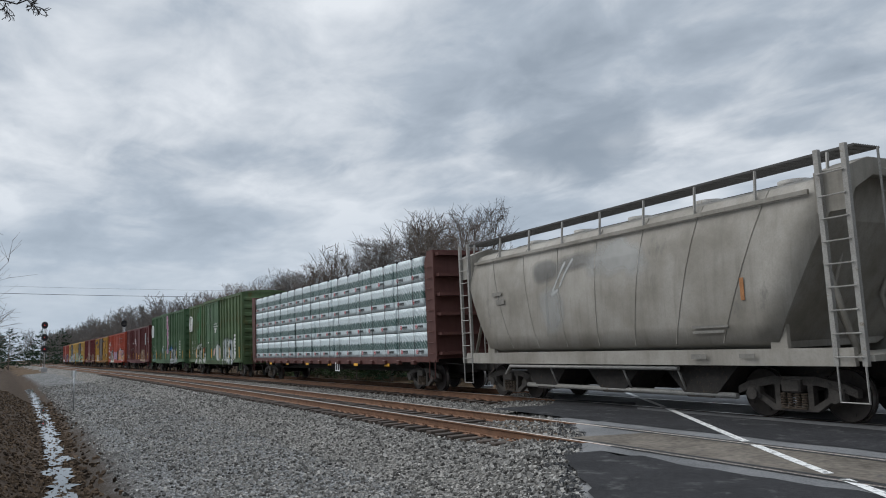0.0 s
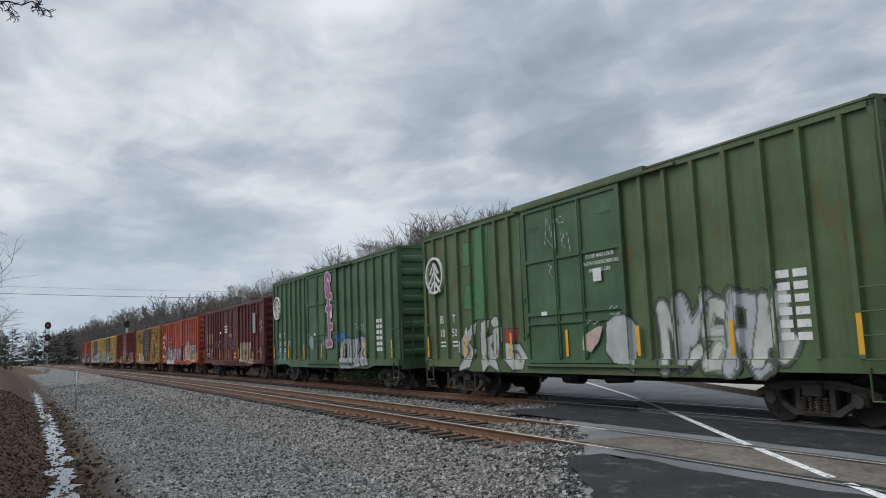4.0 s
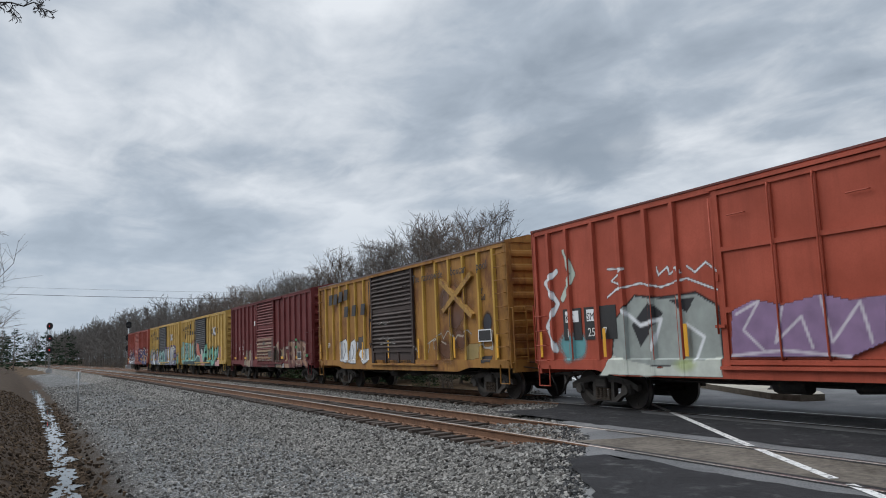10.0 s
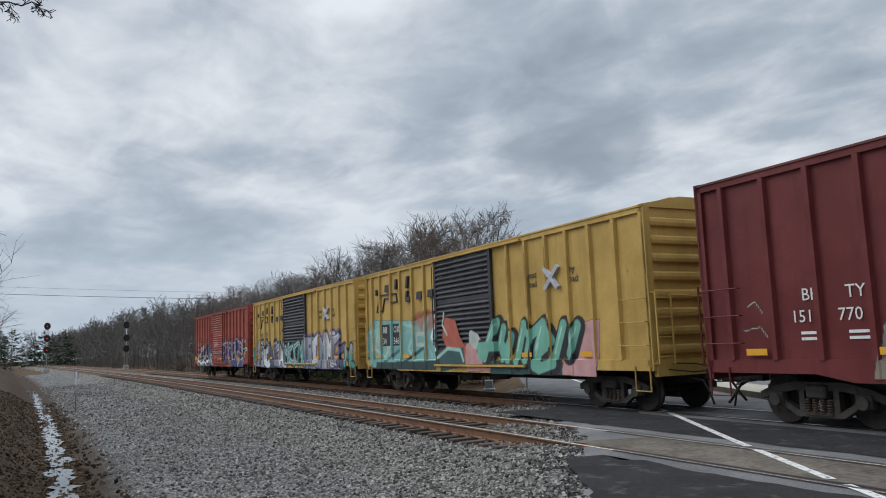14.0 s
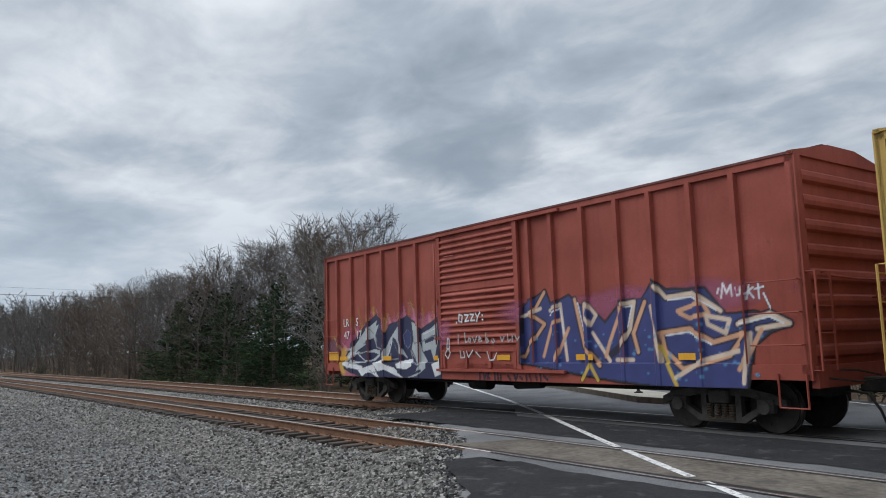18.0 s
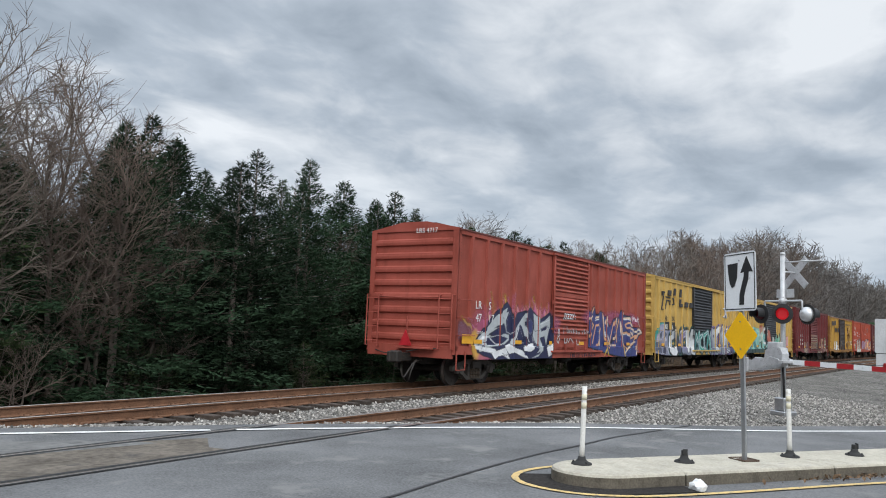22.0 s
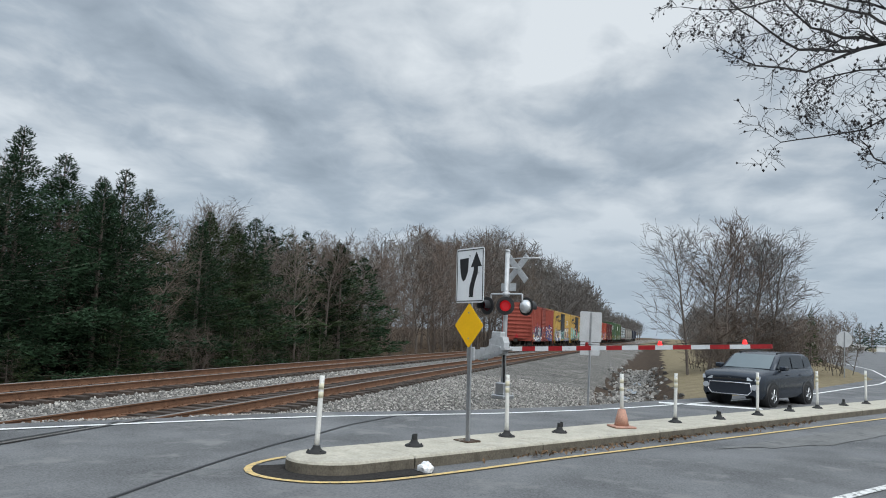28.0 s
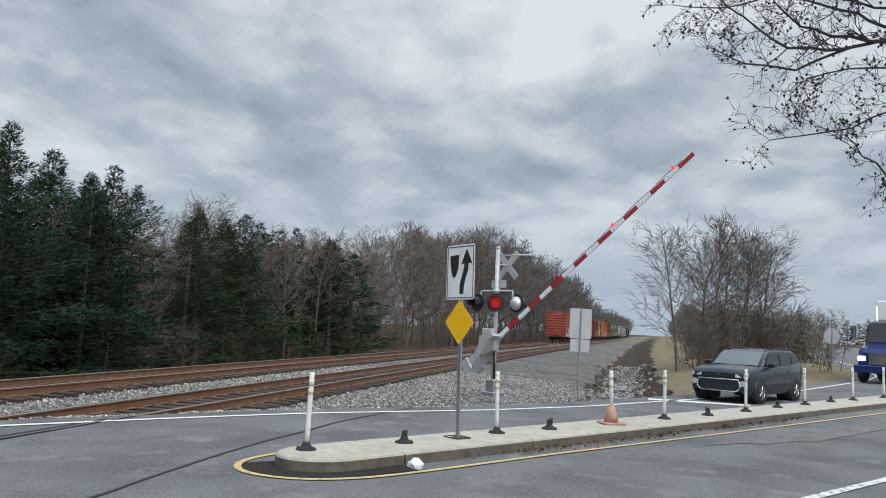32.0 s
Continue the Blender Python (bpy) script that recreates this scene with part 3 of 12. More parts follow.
def in_ditch(rng, count):
    out = []
    while len(out) < count:
        x = -9.5 - 40 * rng.random() ** 1.4
        out.append((x, 0.35 + rng.normal(0, 0.30) - drop(x)))
    return out


stones("ditch_pebbles", "dark stones and clods that break the puddles in the ditch", 3200, in_ditch, 0.085, M_CLOD, 8)


def broken_edge(rng, count):
    out = []
    while len(out) < count:
        x = rng.uniform(-13, -5)
        out.append((x, y_on(EDGE_NEAR, x) - abs(rng.normal(0, 0.35)) + 0.12))
    return out


stones("asphalt_crumbs", "black crumbs of asphalt along the broken road edge", 1600, broken_edge, 0.05, mat("asphalt_crumb", (0.028, 0.028, 0.029), 0.8, var=0.4), 7)
# ---- the train ----
SPEED = 10.29
CARS = []      # (thing, place of its middle along the track at 0 s)
WHEELS = []


def car_paint(name, color, rust=0.35, rust_color=(0.10, 0.045, 0.025), fade=None, rough=0.6):
    """Old enamel: faded patches, streaks of rust and grime that run down, dust low on the body."""
    if name in MATS:
        return MATS[name]
    m = bpy.data.materials.new(name)
    m.use_nodes = True
    n, l = m.node_tree.nodes, m.node_tree.links
    b = n["Principled BSDF"]
    b.inputs["Roughness"].default_value = rough
    b.inputs["Specular IOR Level"].default_value = 0.25
    co = n.new("ShaderNodeTexCoord")

    def nz(scale, vec, detail=5, roughn=0.6):
        mp = n.new("ShaderNodeMapping")
        mp.inputs["Scale"].default_value = vec
        l.new(co.outputs["Object"], mp.inputs[0])
        t = n.new("ShaderNodeTexNoise")
        t.inputs["Scale"].default_value, t.inputs["Detail"].default_value, t.inputs["Roughness"].default_value = scale, detail, roughn
        l.new(mp.outputs[0], t.inputs["Vector"])
        return t.outputs[0]

    def mixc(fac, a, c):
        mx = n.new("ShaderNodeMix")
        mx.data_type = "RGBA"
        l.new(fac, mx.inputs["Factor"])
        for s, v in (("A", a), ("B", c)):
            if isinstance(v, tuple):
                mx.inputs[s].default_value = (*v, 1)
            else:
                l.new(v, mx.inputs[s])
        return mx.outputs["Result"]

    def rng(v, a, c, lo=0.0, hi=1.0):
        r = n.new("ShaderNodeMapRange")
        for k, q in (("From Min", a), ("From Max", c), ("To Min", lo), ("To Max", hi)):
            r.inputs[k].default_value = q
        l.new(v, r.inputs["Value"])
        return r.outputs[0]

    fade = fade or tuple(min(1, c * 1.18 + 0.012) for c in color)
    out = mixc(rng(nz(0.7, (1, 1, 1)), 0.35, 0.65), tuple(c * 0.86 for c in color), fade)
    out = mixc(rng(nz(2.2, (2.2, 2.2, 0.16), 6), 0.5, 0.8, 0, 0.5), out, tuple(c * 0.5 for c in color))
    out = mixc(rng(nz(1.6, (1.0, 1.0, 0.5), 9, 0.7), 0.70 - 0.28 * rust, 0.80 - 0.2 * rust), out, rust_color)
    out = mixc(rng(nz(26, (1, 1, 1), 3), 0.4, 0.75, 0, 0.22), out, tuple(c * 0.55 for c in color))
    l.new(out, b.inputs["Base Color"])
    bp = n.new("ShaderNodeBump")
    bp.inputs["Strength"].default_value, bp.inputs["Distance"].default_value = 0.25, 0.03
    l.new(nz(1.3, (1, 1, 0.6), 3), bp.inputs["Height"])
    l.new(bp.outputs[0], b.inputs["Normal"])
    MATS[name] = m
    return m


# a freight truck: one casting a side, springs, a bolster and two wheelsets
bm = bmesh.new()
for s in (-1, 1):
    y0, y1 = s * 0.93, s * 1.06
    for poly in ([(-1.24, 0.44), (-1.24, 0.58), (-1.0, 0.68), (-0.5, 0.78), (0.5, 0.78), (1.0, 0.68), (1.24, 0.58), (1.24, 0.44), (1.0, 0.53), (0.5, 0.63), (-0.5, 0.63), (-1.0, 0.53)], [(-1.0, 0.52), (-0.84, 0.52), (-0.40, 0.27), (0.40, 0.27), (0.84, 0.52), (1.0, 0.52), (0.46, 0.17), (-0.46, 0.17)], [(-0.40, 0.26), (-0.29, 0.26), (-0.29, 0.64), (-0.40, 0.64)], [(0.29, 0.26), (0.40, 0.26), (0.40, 0.64), (0.29, 0.64)]):
        prism(bm, poly, "y", min(y0, y1), max(y0, y1))
    for ax in (-0.865, 0.865):
        disc(bm, (ax, s * 1.09, 0.457), 0.115, (0, 1, 0), 0.12, 14)
        box(bm, ax - 0.15, ax + 0.15, min(s * 0.95, s * 1.1), max(s * 0.95, s * 1.1), 0.36, 0.60, bevel=0.02)
box(bm, -0.2, 0.2, -1.15, 1.15, 0.5, 0.74, bevel=0.03)
ME_FRAME = mesh_of("truck_frame", bm, mat("dusty_cast_steel", (0.075, 0.066, 0.058), 0.8, 0.1, var=0.4, scale=6, bump=0.2, bscale=50, spots=0.35, spot_color=(0.035, 0.03, 0.027)))
bm = bmesh.new()
for k in (-0.22, -0.075, 0.075, 0.22):
    tube(bm, [(k, 0, 0.23), (k, 0, 0.49)], 0.03, 6)
    for q in range(6):
        disc(bm, (k, 0, 0.245 + q * 0.045), 0.062, (0, 0, 1), 0.028, 10)
box(bm, -0.27, 0.27, -0.05, 0.05, 0.21, 0.235)
ME_SPRING = mesh_of("spring_group", bm, mat("dusty_springs", (0.10, 0.075, 0.055), 0.8, 0.3))
bm = bmesh.new()
tube(bm, [(0, -0.98, 0), (0, 0.98, 0)], 0.085, 10)
for s in (-1, 1):
    tube(bm, [(0, s * 0.80, 0), (0, s * 0.792, 0)], [0.44, 0.452], 28, 0)
    tube(bm, [(0, s * 0.79, 0), (0, s * 0.70, 0)], 0.457, 28, 1, caps=False)
    tube(bm, [(0, s * 0.70, 0), (0, s * 0.67, 0)], 0.482, 28, 0)
    tube(bm, [(0, s * 0.815, 0), (0, s * 0.79, 0)], [0.17, 0.20], 16, 0)
    for k in range(5):
        a = k * 1.2566
        disc(bm, (0.33 * math.cos(a), s * 0.803, 0.33 * math.sin(a)), 0.035, (0, 1, 0), 0.02, 8)
ME_WHEELSET = mesh_of("wheelset", bm, [M_WHEEL, M_TREAD])


def truck(car, x):
    fr = sub("truck", ME_FRAME, car, pose(x, 0, 0), "grimy cast steel truck")
    for s in (-1, 1):
        sub("spring_nest", ME_SPRING, fr, pose(0, s * 1.045, 0))
    for ax in (-0.865, 0.865):
        WHEELS.append((sub("wheelset", ME_WHEELSET, fr, pose(ax, 0, 0.457)), ax))


bm = bmesh.new()
box(bm, 0, 0.62, -0.11, 0.11, 0.70, 0.94, bevel=0.02)
box(bm, 0.5, 0.78, -0.16, 0.14, 0.66, 1.0, bevel=0.04)
box(bm, 0.68, 0.86, -0.18, -0.05, 0.68, 0.98, bevel=0.03)
tube(bm, [(0.1, 0.35, 0.75), (0.35, 0.38, 0.62), (0.62, 0.36, 0.33), (0.72, 0.34, 0.25)], 0.03, 6)
tube(bm, [(0.05, -1.25, 0.98), (0.3, -0.7, 0.9), (0.42, -0.25, 0.92)], 0.016, 5)
ME_COUPLER = mesh_of("coupler", bm, M_STEELBLACK)


def text_mesh(name, body, size, material, parent, m, label=""):
    cu = bpy.data.curves.new(name, "FONT")
    cu.body, cu.size, cu.resolution_u, cu.extrude = body, size, 2, 0.002
    tmp = bpy.data.objects.new(name, cu)
    me = bpy.data.meshes.new_from_object(tmp)
    bpy.data.objects.remove(tmp)
    me.materials.clear()
    me.materials.append(material)
    return sub(name, me, parent, m, label)


def side_text(car, body, x, z, size, material, y=-1.612, sx=1.0):
    """Lettering on the side towards the crossing."""
    return text_mesh("lettering", body, size, material, car, pose(x, y, z, 90, 0, 0) @ Matrix.Diagonal((sx, 1, 1, 1)))


def bars(car, rows, material, y=-1.612, name="stencilled_bars"):
    """Small unreadable stencils: rows of (x, z, width, height)."""
    bm = bmesh.new()
    for x, z, w, h in rows:
        box(bm, x, x + w, y - 0.003, y + 0.003, z, z + h)
    return part(name, bm, material, car)


M_STENCIL = mat("white_stencil", (0.70, 0.70, 0.68), 0.7, var=0.15, spots=0.25, spot_color=(0.35, 0.25, 0.22))
M_STENCILDARK = mat("dark_stencil", (0.03, 0.03, 0.035), 0.7, var=0.2)
M_REFLECT = mat("yellow_reflector", (0.72, 0.36, 0.02), 0.45, var=0.12)


def boxcar(label, u, length, eave, paint, roof_mat, door_mat, door=(6.4, 9.6), style="ribbed", sill=0.82, floor=1.05, end_mat=None, ribs=8, ladder_high=False, roof_rise=0.24, roof_step=False, flat_strips=False, posts_at=(), post_mat=None):
    """A boxcar: body, end walls with corrugations, side posts, door, roof, ladders, trucks, couplers.
    Local x runs from the rear end to the front; the crossing is on the -y side."""
    car = thing("boxcar", label, "boxcar", group="cars of the freight train")
    end_mat = end_mat or paint
    h = length / 2
    d0, d1 = door[0] - h, door[1] - h
    sy, py = 1.52, 1.60
    # body shell
    bm = bmesh.new()
    box(bm, -h + 0.05, h - 0.05, -sy, sy, floor, eave - 0.03)
    for s in (-1, 1):
        a, b = (s * sy, s * (py - 0.02)) if s > 0 else (s * (py - 0.02), s * sy)
        bt = bmesh.new()
        box(bt, -h + 0.02, h - 0.02, a, b, eave - 0.14, eave)
        part("top_chord", bt, paint, car)
        bt = bmesh.new()
        prof = [(-h + 3.1, sill), (h - 3.1, sill), (h - 2.4, floor - 0.1), (h - 0.02, floor - 0.1), (h - 0.02, floor + 0.14), (-h + 0.02, floor + 0.14), (-h + 0.02, floor - 0.1), (-h + 2.4, floor - 0.1)]
        prism(bt, prof, "y", a, b)
        part("side_sill", bt, paint, car)
        for e in (-1, 1):
            x0, x1 = sorted((e * (h - 0.02), e * (h - 0.16)))
            bt = bmesh.new()
            box(bt, x0, x1, a, b, floor, eave)
            part("corner_post", bt, paint, car)
    part("body", bm, paint, car)
    bm = bmesh.new()
    box(bm, -h + 0.4, h - 0.4, -0.35, 0.35, 0.62, floor)
    under = part("underframe", bm, M_STEELBLACK, car)
    for k in range(6):
        xx = -h + 3.4 + k * (length - 6.8) / 5
        bm = bmesh.new()
        box(bm, xx - 0.06, xx + 0.06, -1.45, 1.45, 0.80, floor)
        part("cross_bearer", bm, M_STEELBLACK, under)
    for nm, pts, rad in (("brake_pipe", [(-h + 2.6, -0.75, 0.72), (0.4, -0.8, 0.66), (h - 2.6, -0.6, 0.74)], 0.022), ("air_reservoir", [(-1.2, -0.95, 0.7), (-0.5, -0.95, 0.7)], 0.17), ("brake_cylinder", [(0.4, -0.9, 0.68), (1.3, -0.9, 0.72)], 0.11)):
        bm = bmesh.new()
        tube(bm, pts, rad, 8)
        part(nm, bm, M_STEELBLACK, under)
    # ends: one corrugated sheet each, between posts
    for e in (-1, 1):
        x0 = e * (h - 0.06)
        dz = (eave - 0.1 - floor - 0.2) / ribs
        poly = [(x0 - e * 0.02, eave), (x0 - e * 0.02, floor), (x0, floor)]
        for k in range(ribs):
            z = floor + 0.22 + k * dz
            poly += [(x0, z), (x0 + e * 0.075, z + dz * 0.12), (x0 + e * 0.085, z + dz * 0.3), (x0 + e * 0.075, z + dz * 0.48), (x0, z + dz * 0.6)]
        poly += [(x0, eave)]
        bm = bmesh.new()
        prism(bm, poly, "y", -1.42, 1.42)
        wall = part("end_wall", bm, end_mat, car)
        for s in (-1, 1):
            a, b = sorted((s * 1.40, s * 1.58))
            c, d = sorted((x0 - e * 0.02, x0 + e * 0.07))
            bm = bmesh.new()
            box(bm, c, d, a, b, floor - 0.1, eave)
            part("end_post", bm, end_mat, wall)
        c, d = sorted((x0, x0 + e * 0.12))
        bm = bmesh.new()
        box(bm, c, d, -1.5, 1.5, floor - 0.22, floor + 0.12)
        part("end_sill", bm, end_mat, wall)
        bm = bmesh.new()
        prism(bm, [(-1.60, eave - 0.03), (1.60, eave - 0.03), (1.60, eave + 0.03), (0.45, eave + roof_rise + 0.012), (-0.45, eave + roof_rise + 0.012), (-1.60, eave + 0.03)], "x", x0 - 0.04 if e > 0 else x0 - 0.05, x0 + 0.05 if e > 0 else x0 + 0.04)
        part("gable", bm, end_mat, wall)
    # roof of raised panels
    bm = bmesh.new()
    prism(bm, [(-py, eave - 0.02), (py, eave - 0.02), (py, eave + 0.02), (0.45, eave + roof_rise), (-0.45, eave + roof_rise), (-py, eave + 0.02)], "x", -h + 0.015, h - 0.015)
    x = -h + 0.5
    while x < h - 0.6:
        prism(bm, [(-py + 0.15, eave + 0.03), (py - 0.15, eave + 0.03), (0.45, eave + roof_rise + 0.05), (-0.45, eave + roof_rise + 0.05)], "x", x, x + 0.75)
        x += 1.22
    if roof_step:
        box(bm, d0 - 0.4, d1 + 0.9, -py - 0.06, -py + 0.1, eave - 0.1, eave + 0.05)
    part("roof", bm, roof_mat, car)
    # side posts on the seen side
    bm = bmesh.new()
    prism(bm, [(-0.075, -sy), (0.075, -sy), (0.05, -py), (-0.05, -py)], "z", floor + 0.13, eave - 0.13)
    me = mesh_of("side_post", bm, post_mat or paint)
    bm = bmesh.new()
    prism(bm, [(-0.075, sy), (0.075, sy), (0.05, py), (-0.05, py)], "z", floor + 0.13, eave - 0.13)
    mef = mesh_of("side_post", bm, paint)
    spots = [x - h for x in posts_at]
    for x in spots:
        sub("side_post", me, car, pose(x, 0, 0))
    for x in spots[::2]:
        sub("side_post", mef, car, pose(x, 0, 0))
    # door
    bm = bmesh.new()
    zb, zt = floor + 0.02, eave - 0.12
    y = -py
    box(bm, d0, d1, y + 0.02, y + 0.07, zb, zt)
    bars_, rods_ = [("door_stile", (d0 - 0.02, d0 + 0.12, y - 0.02, y + 0.06, zb, zt)), ("door_stile", (d1 - 0.12, d1 + 0.02, y - 0.02, y + 0.06, zb, zt))], []
    if style == "ribbed":
        nr = 18
        dz = (zt - zb - 0.62) / nr
        poly = [(y + 0.05, zt - 0.02), (y + 0.05, zb + 0.5)]
        for k in range(nr):
            z = zb + 0.55 + k * dz
            if k == nr // 2:
                poly += [(y + 0.02, z - 0.02), (y + 0.005, z), (y + 0.005, z + dz * 0.9), (y + 0.02, z + dz)]
                continue
            poly += [(y + 0.02, z), (y - 0.028, z + dz * 0.22), (y - 0.028, z + dz * 0.38), (y + 0.02, z + dz * 0.72)]
        poly += [(y + 0.02, zt - 0.02)]
        prism(bm, poly, "x", d0 + 0.1, d1 - 0.1)
        bars_.append(("door_rail", (d0 + 0.12, d1 - 0.12, y - 0.025, y + 0.04, zb + 0.40, zb + 0.46)))
        for k in range(4):
            xx = d0 + 0.14 + (d1 - d0 - 0.38) * k / 3
            bars_.append(("door_rib", (xx, xx + 0.1, y - 0.02, y + 0.04, zb + 0.02, zb + 0.40)))
    else:
        for z in (zb + 0.02, zb + (zt - zb) * 0.30, zb + (zt - zb) * 0.64, zt - 0.12):
            bars_.append(("door_rail", (d0 + 0.12, d1 - 0.12, y - 0.018, y + 0.04, z, z + 0.09)))
        for xx in (d0 + (d1 - d0) * 0.36, d0 + (d1 - d0) * 0.62):
            bars_.append(("door_rib", (xx, xx + 0.07, y - 0.01, y + 0.04, zb + 0.12, zt - 0.13)))
            rods_.append(xx + 0.03)
        bars_.append(("door_rail", (d0 + 0.12, d1 - 0.12, y - 0.024, y + 0.03, zb + 1.0, zb + 1.05)))
    door_ob = part("door", bm, door_mat, car)
    for nm, ext in bars_:
        bm = bmesh.new()
        box(bm, *ext)
        part(nm, bm, door_mat, door_ob)
    for xx in rods_:
        bm = bmesh.new()
        tube(bm, [(xx, y - 0.03, zb + 0.1), (xx, y - 0.05, zb + 0.2), (xx, y - 0.05, zt - 0.2), (xx, y - 0.03, zt - 0.1)], 0.018, 6)
        part("lock_rod", bm, door_mat, door_ob)
    for xa, zz in ((d0 + 0.35, zt - 0.55), (d1 - 0.75, zt - 0.6)):
        bm = bmesh.new()
        tube(bm, [(xa, y - 0.01, zz), (xa, y - 0.045, zz), (xa + 0.4, y - 0.045, zz), (xa + 0.4, y - 0.01, zz)], 0.012, 5)
        part("grab_iron", bm, door_mat, door_ob)
    bm = bmesh.new()
    box(bm, d0 - 0.14, d0 + 0.10, y - 0.06, y, zb + 0.72, zb + 0.78)
    box(bm, d0 - 0.14, d0 + 0.02, y - 0.05, y, zb + 1.62, zb + 1.74)
    tube(bm, [(d0 - 0.07, y - 0.05, zb + 0.6), (d0 - 0.07, y - 0.05, zt - 0.15)], 0.02, 6)
    part("door_lock", bm, door_mat, door_ob)
    bm = bmesh.new()
    box(bm, d0 - 0.1, d1 + (d1 - d0) * 0.45, y - 0.06, y + 0.02, zb - 0.07, zb - 0.01)
    part("door_track", bm, paint, car)
    bm = bmesh.new()
    box(bm, d0 - 0.1, d1 + (d1 - d0) * 0.45, y - 0.05, y + 0.02, eave - 0.13, eave - 0.06)
    part("door_track", bm, paint, car)
    # grab irons, ladders and steps at the corners
    for e in (-1, 1):
        top = eave - 0.3 if ladder_high else floor + 1.55
        x0 = e * (h - 0.08)
        wide = flat_strips and not ladder_high
        x1 = e * (h - (0.95 if wide else 0.55))
        z = floor + (0.45 if wide else 0.12)
        while z < top:
            bm = bmesh.new()
            tube(bm, [(x0, -py + 0.02, z), (x0, -py - 0.06, z), (x1, -py - 0.06, z), (x1, -py + 0.02, z)], 0.013, 5)
            part("grab_iron", bm, paint, car)
            z += 0.51 if wide else 0.38
        bm = bmesh.new()
        x1 = e * (h - 0.55)
        tube(bm, [(x0, -py, floor), (x0, -py, 0.52), (x1, -py, 0.52), (x1, -py, floor)], 0.02, 5)
        part("sill_step", bm, paint, car)
        ex = e * (h + 0.15)
        for s in (-1, 1):
            bm = bmesh.new()
            for yy in (s * 1.53, s * 1.09):
                tube(bm, [(e * (h - 0.03), yy, floor + 0.05), (ex, yy, floor + 0.05), (ex, yy, floor + 1.58), (e * (h - 0.03), yy, floor + 1.58)], 0.022, 5)
            for q in range(4):
                z = floor + 0.2 + 0.42 * q
                tube(bm, [(ex, s * 1.53, z), (ex, s * 1.09, z)], 0.014, 5)
            part("ladder", bm, paint, car)
        bm = bmesh.new()
        tube(bm, [(ex, -1.09, floor + 1.52), (ex, -0.3, floor + 1.49), (ex, 0.3, floor + 1.49), (ex, 1.09, floor + 1.52)], 0.02, 6)
        part("end_handrail", bm, paint, car)
        bm = bmesh.new()
        tube(bm, [(ex, -1.05, floor + 0.05), (ex, -0.5, floor + 0.02), (e * (h + 0.35), -0.15, 0.98)], 0.016, 5)
        part("uncoupling_lever", bm, M_STEELBLACK, car)
        bm = bmesh.new()
        tube(bm, [(e * (h - 0.1), -0.4, 0.74), (e * (h + 0.25), -0.42, 0.70), (e * (h + 0.42), -0.42, 0.45), (e * (h + 0.5), -0.40, 0.20)], 0.024, 6)
        part("air_hose", bm, M_STEELBLACK, car)
        sub("coupler", ME_COUPLER, car, pose(e * (h - 0.02), 0, 0, 0, 0, 0 if e > 0 else 180))
    bm = bmesh.new()
    box(bm, -h - 0.30, -h + 0.02, -0.95, 0.35, floor + 0.02, floor + 0.06)
    part("crossover_platform", bm, end_mat, car)
    bm = bmesh.new()
    tube(bm, [(-h - 0.10, 0.05, floor + 0.06), (-h - 0.10, 0.05, floor + 0.55), (-h - 0.10, -0.62, floor + 0.55)], 0.014, 5)
    tube(bm, [(-h - 0.08, 0.05, floor + 0.5), (-h - 0.08, 0.05, floor + 0.95)], 0.02, 5)
    part("platform_rail", bm, end_mat, car)
    bm = bmesh.new()
    ex = h + 0.06
    tube(bm, [(ex - 0.06, 0.55, floor + 1.2), (ex + 0.16, 0.55, floor + 1.2)], 0.02, 6)
    for q in range(16):
        a0, a1 = q * math.pi / 8, (q + 1) * math.pi / 8
        tube(bm, [(ex + 0.15, 0.55 + 0.27 * math.cos(a0), floor + 1.2 + 0.27 * math.sin(a0)), (ex + 0.15, 0.55 + 0.27 * math.cos(a1), floor + 1.2 + 0.27 * math.sin(a1))], 0.014, 5, caps=False)
    for q in range(4):
        a0 = q * math.pi / 2 + 0.4
        tube(bm, [(ex + 0.15, 0.55, floor + 1.2), (ex + 0.15, 0.55 + 0.27 * math.cos(a0), floor + 1.2 + 0.27 * math.sin(a0))], 0.011, 5)
    part("brake_wheel", bm, end_mat, car)
    for e in (-1, 1):
        truck(car, e * (h - 2.0))
    # yellow reflective strips low on the side
    bm = bmesh.new()
    if flat_strips:
        box(bm, 0, 0.46, -py - 0.004, -py + 0.004, floor + 0.22, floor + 0.34)
    else:
        box(bm, 0, 0.10, -py - 0.004, -py + 0.004, floor + 0.20, floor + 0.86)
    me = mesh_of("reflector", bm, M_REFLECT)
    xx = -h + (1.0 if flat_strips else 0.2)
    while xx < h - 0.2:
        sub("reflector", me, car, pose(xx, 0, 0))
        xx += (length - 0.9) / 6
    CARS.append((car, u + h))
    return car, h


P_LRS = car_paint("oxide_red_enamel", (0.285, 0.062, 0.042), 0.10)
P_BKTY = car_paint("maroon_enamel", (0.122, 0.019, 0.019), 0.12)
P_KCS = car_paint("dark_maroon_enamel", (0.092, 0.019, 0.019), 0.18)
P_ORANGE = car_paint("orange_red_enamel", (0.34, 0.062, 0.032), 0.14)
P_OLDYEL = car_paint("rust_stained_ochre", (0.30, 0.145, 0.030), 0.78, (0.155, 0.062, 0.022))
P_OCHREPOST = car_paint("worn_ochre_post", (0.44, 0.26, 0.045), 0.35, (0.16, 0.06, 0.02))
P_RBOX = car_paint("box_yellow_enamel", (0.47, 0.305, 0.082), 0.16, (0.22, 0.10, 0.04))
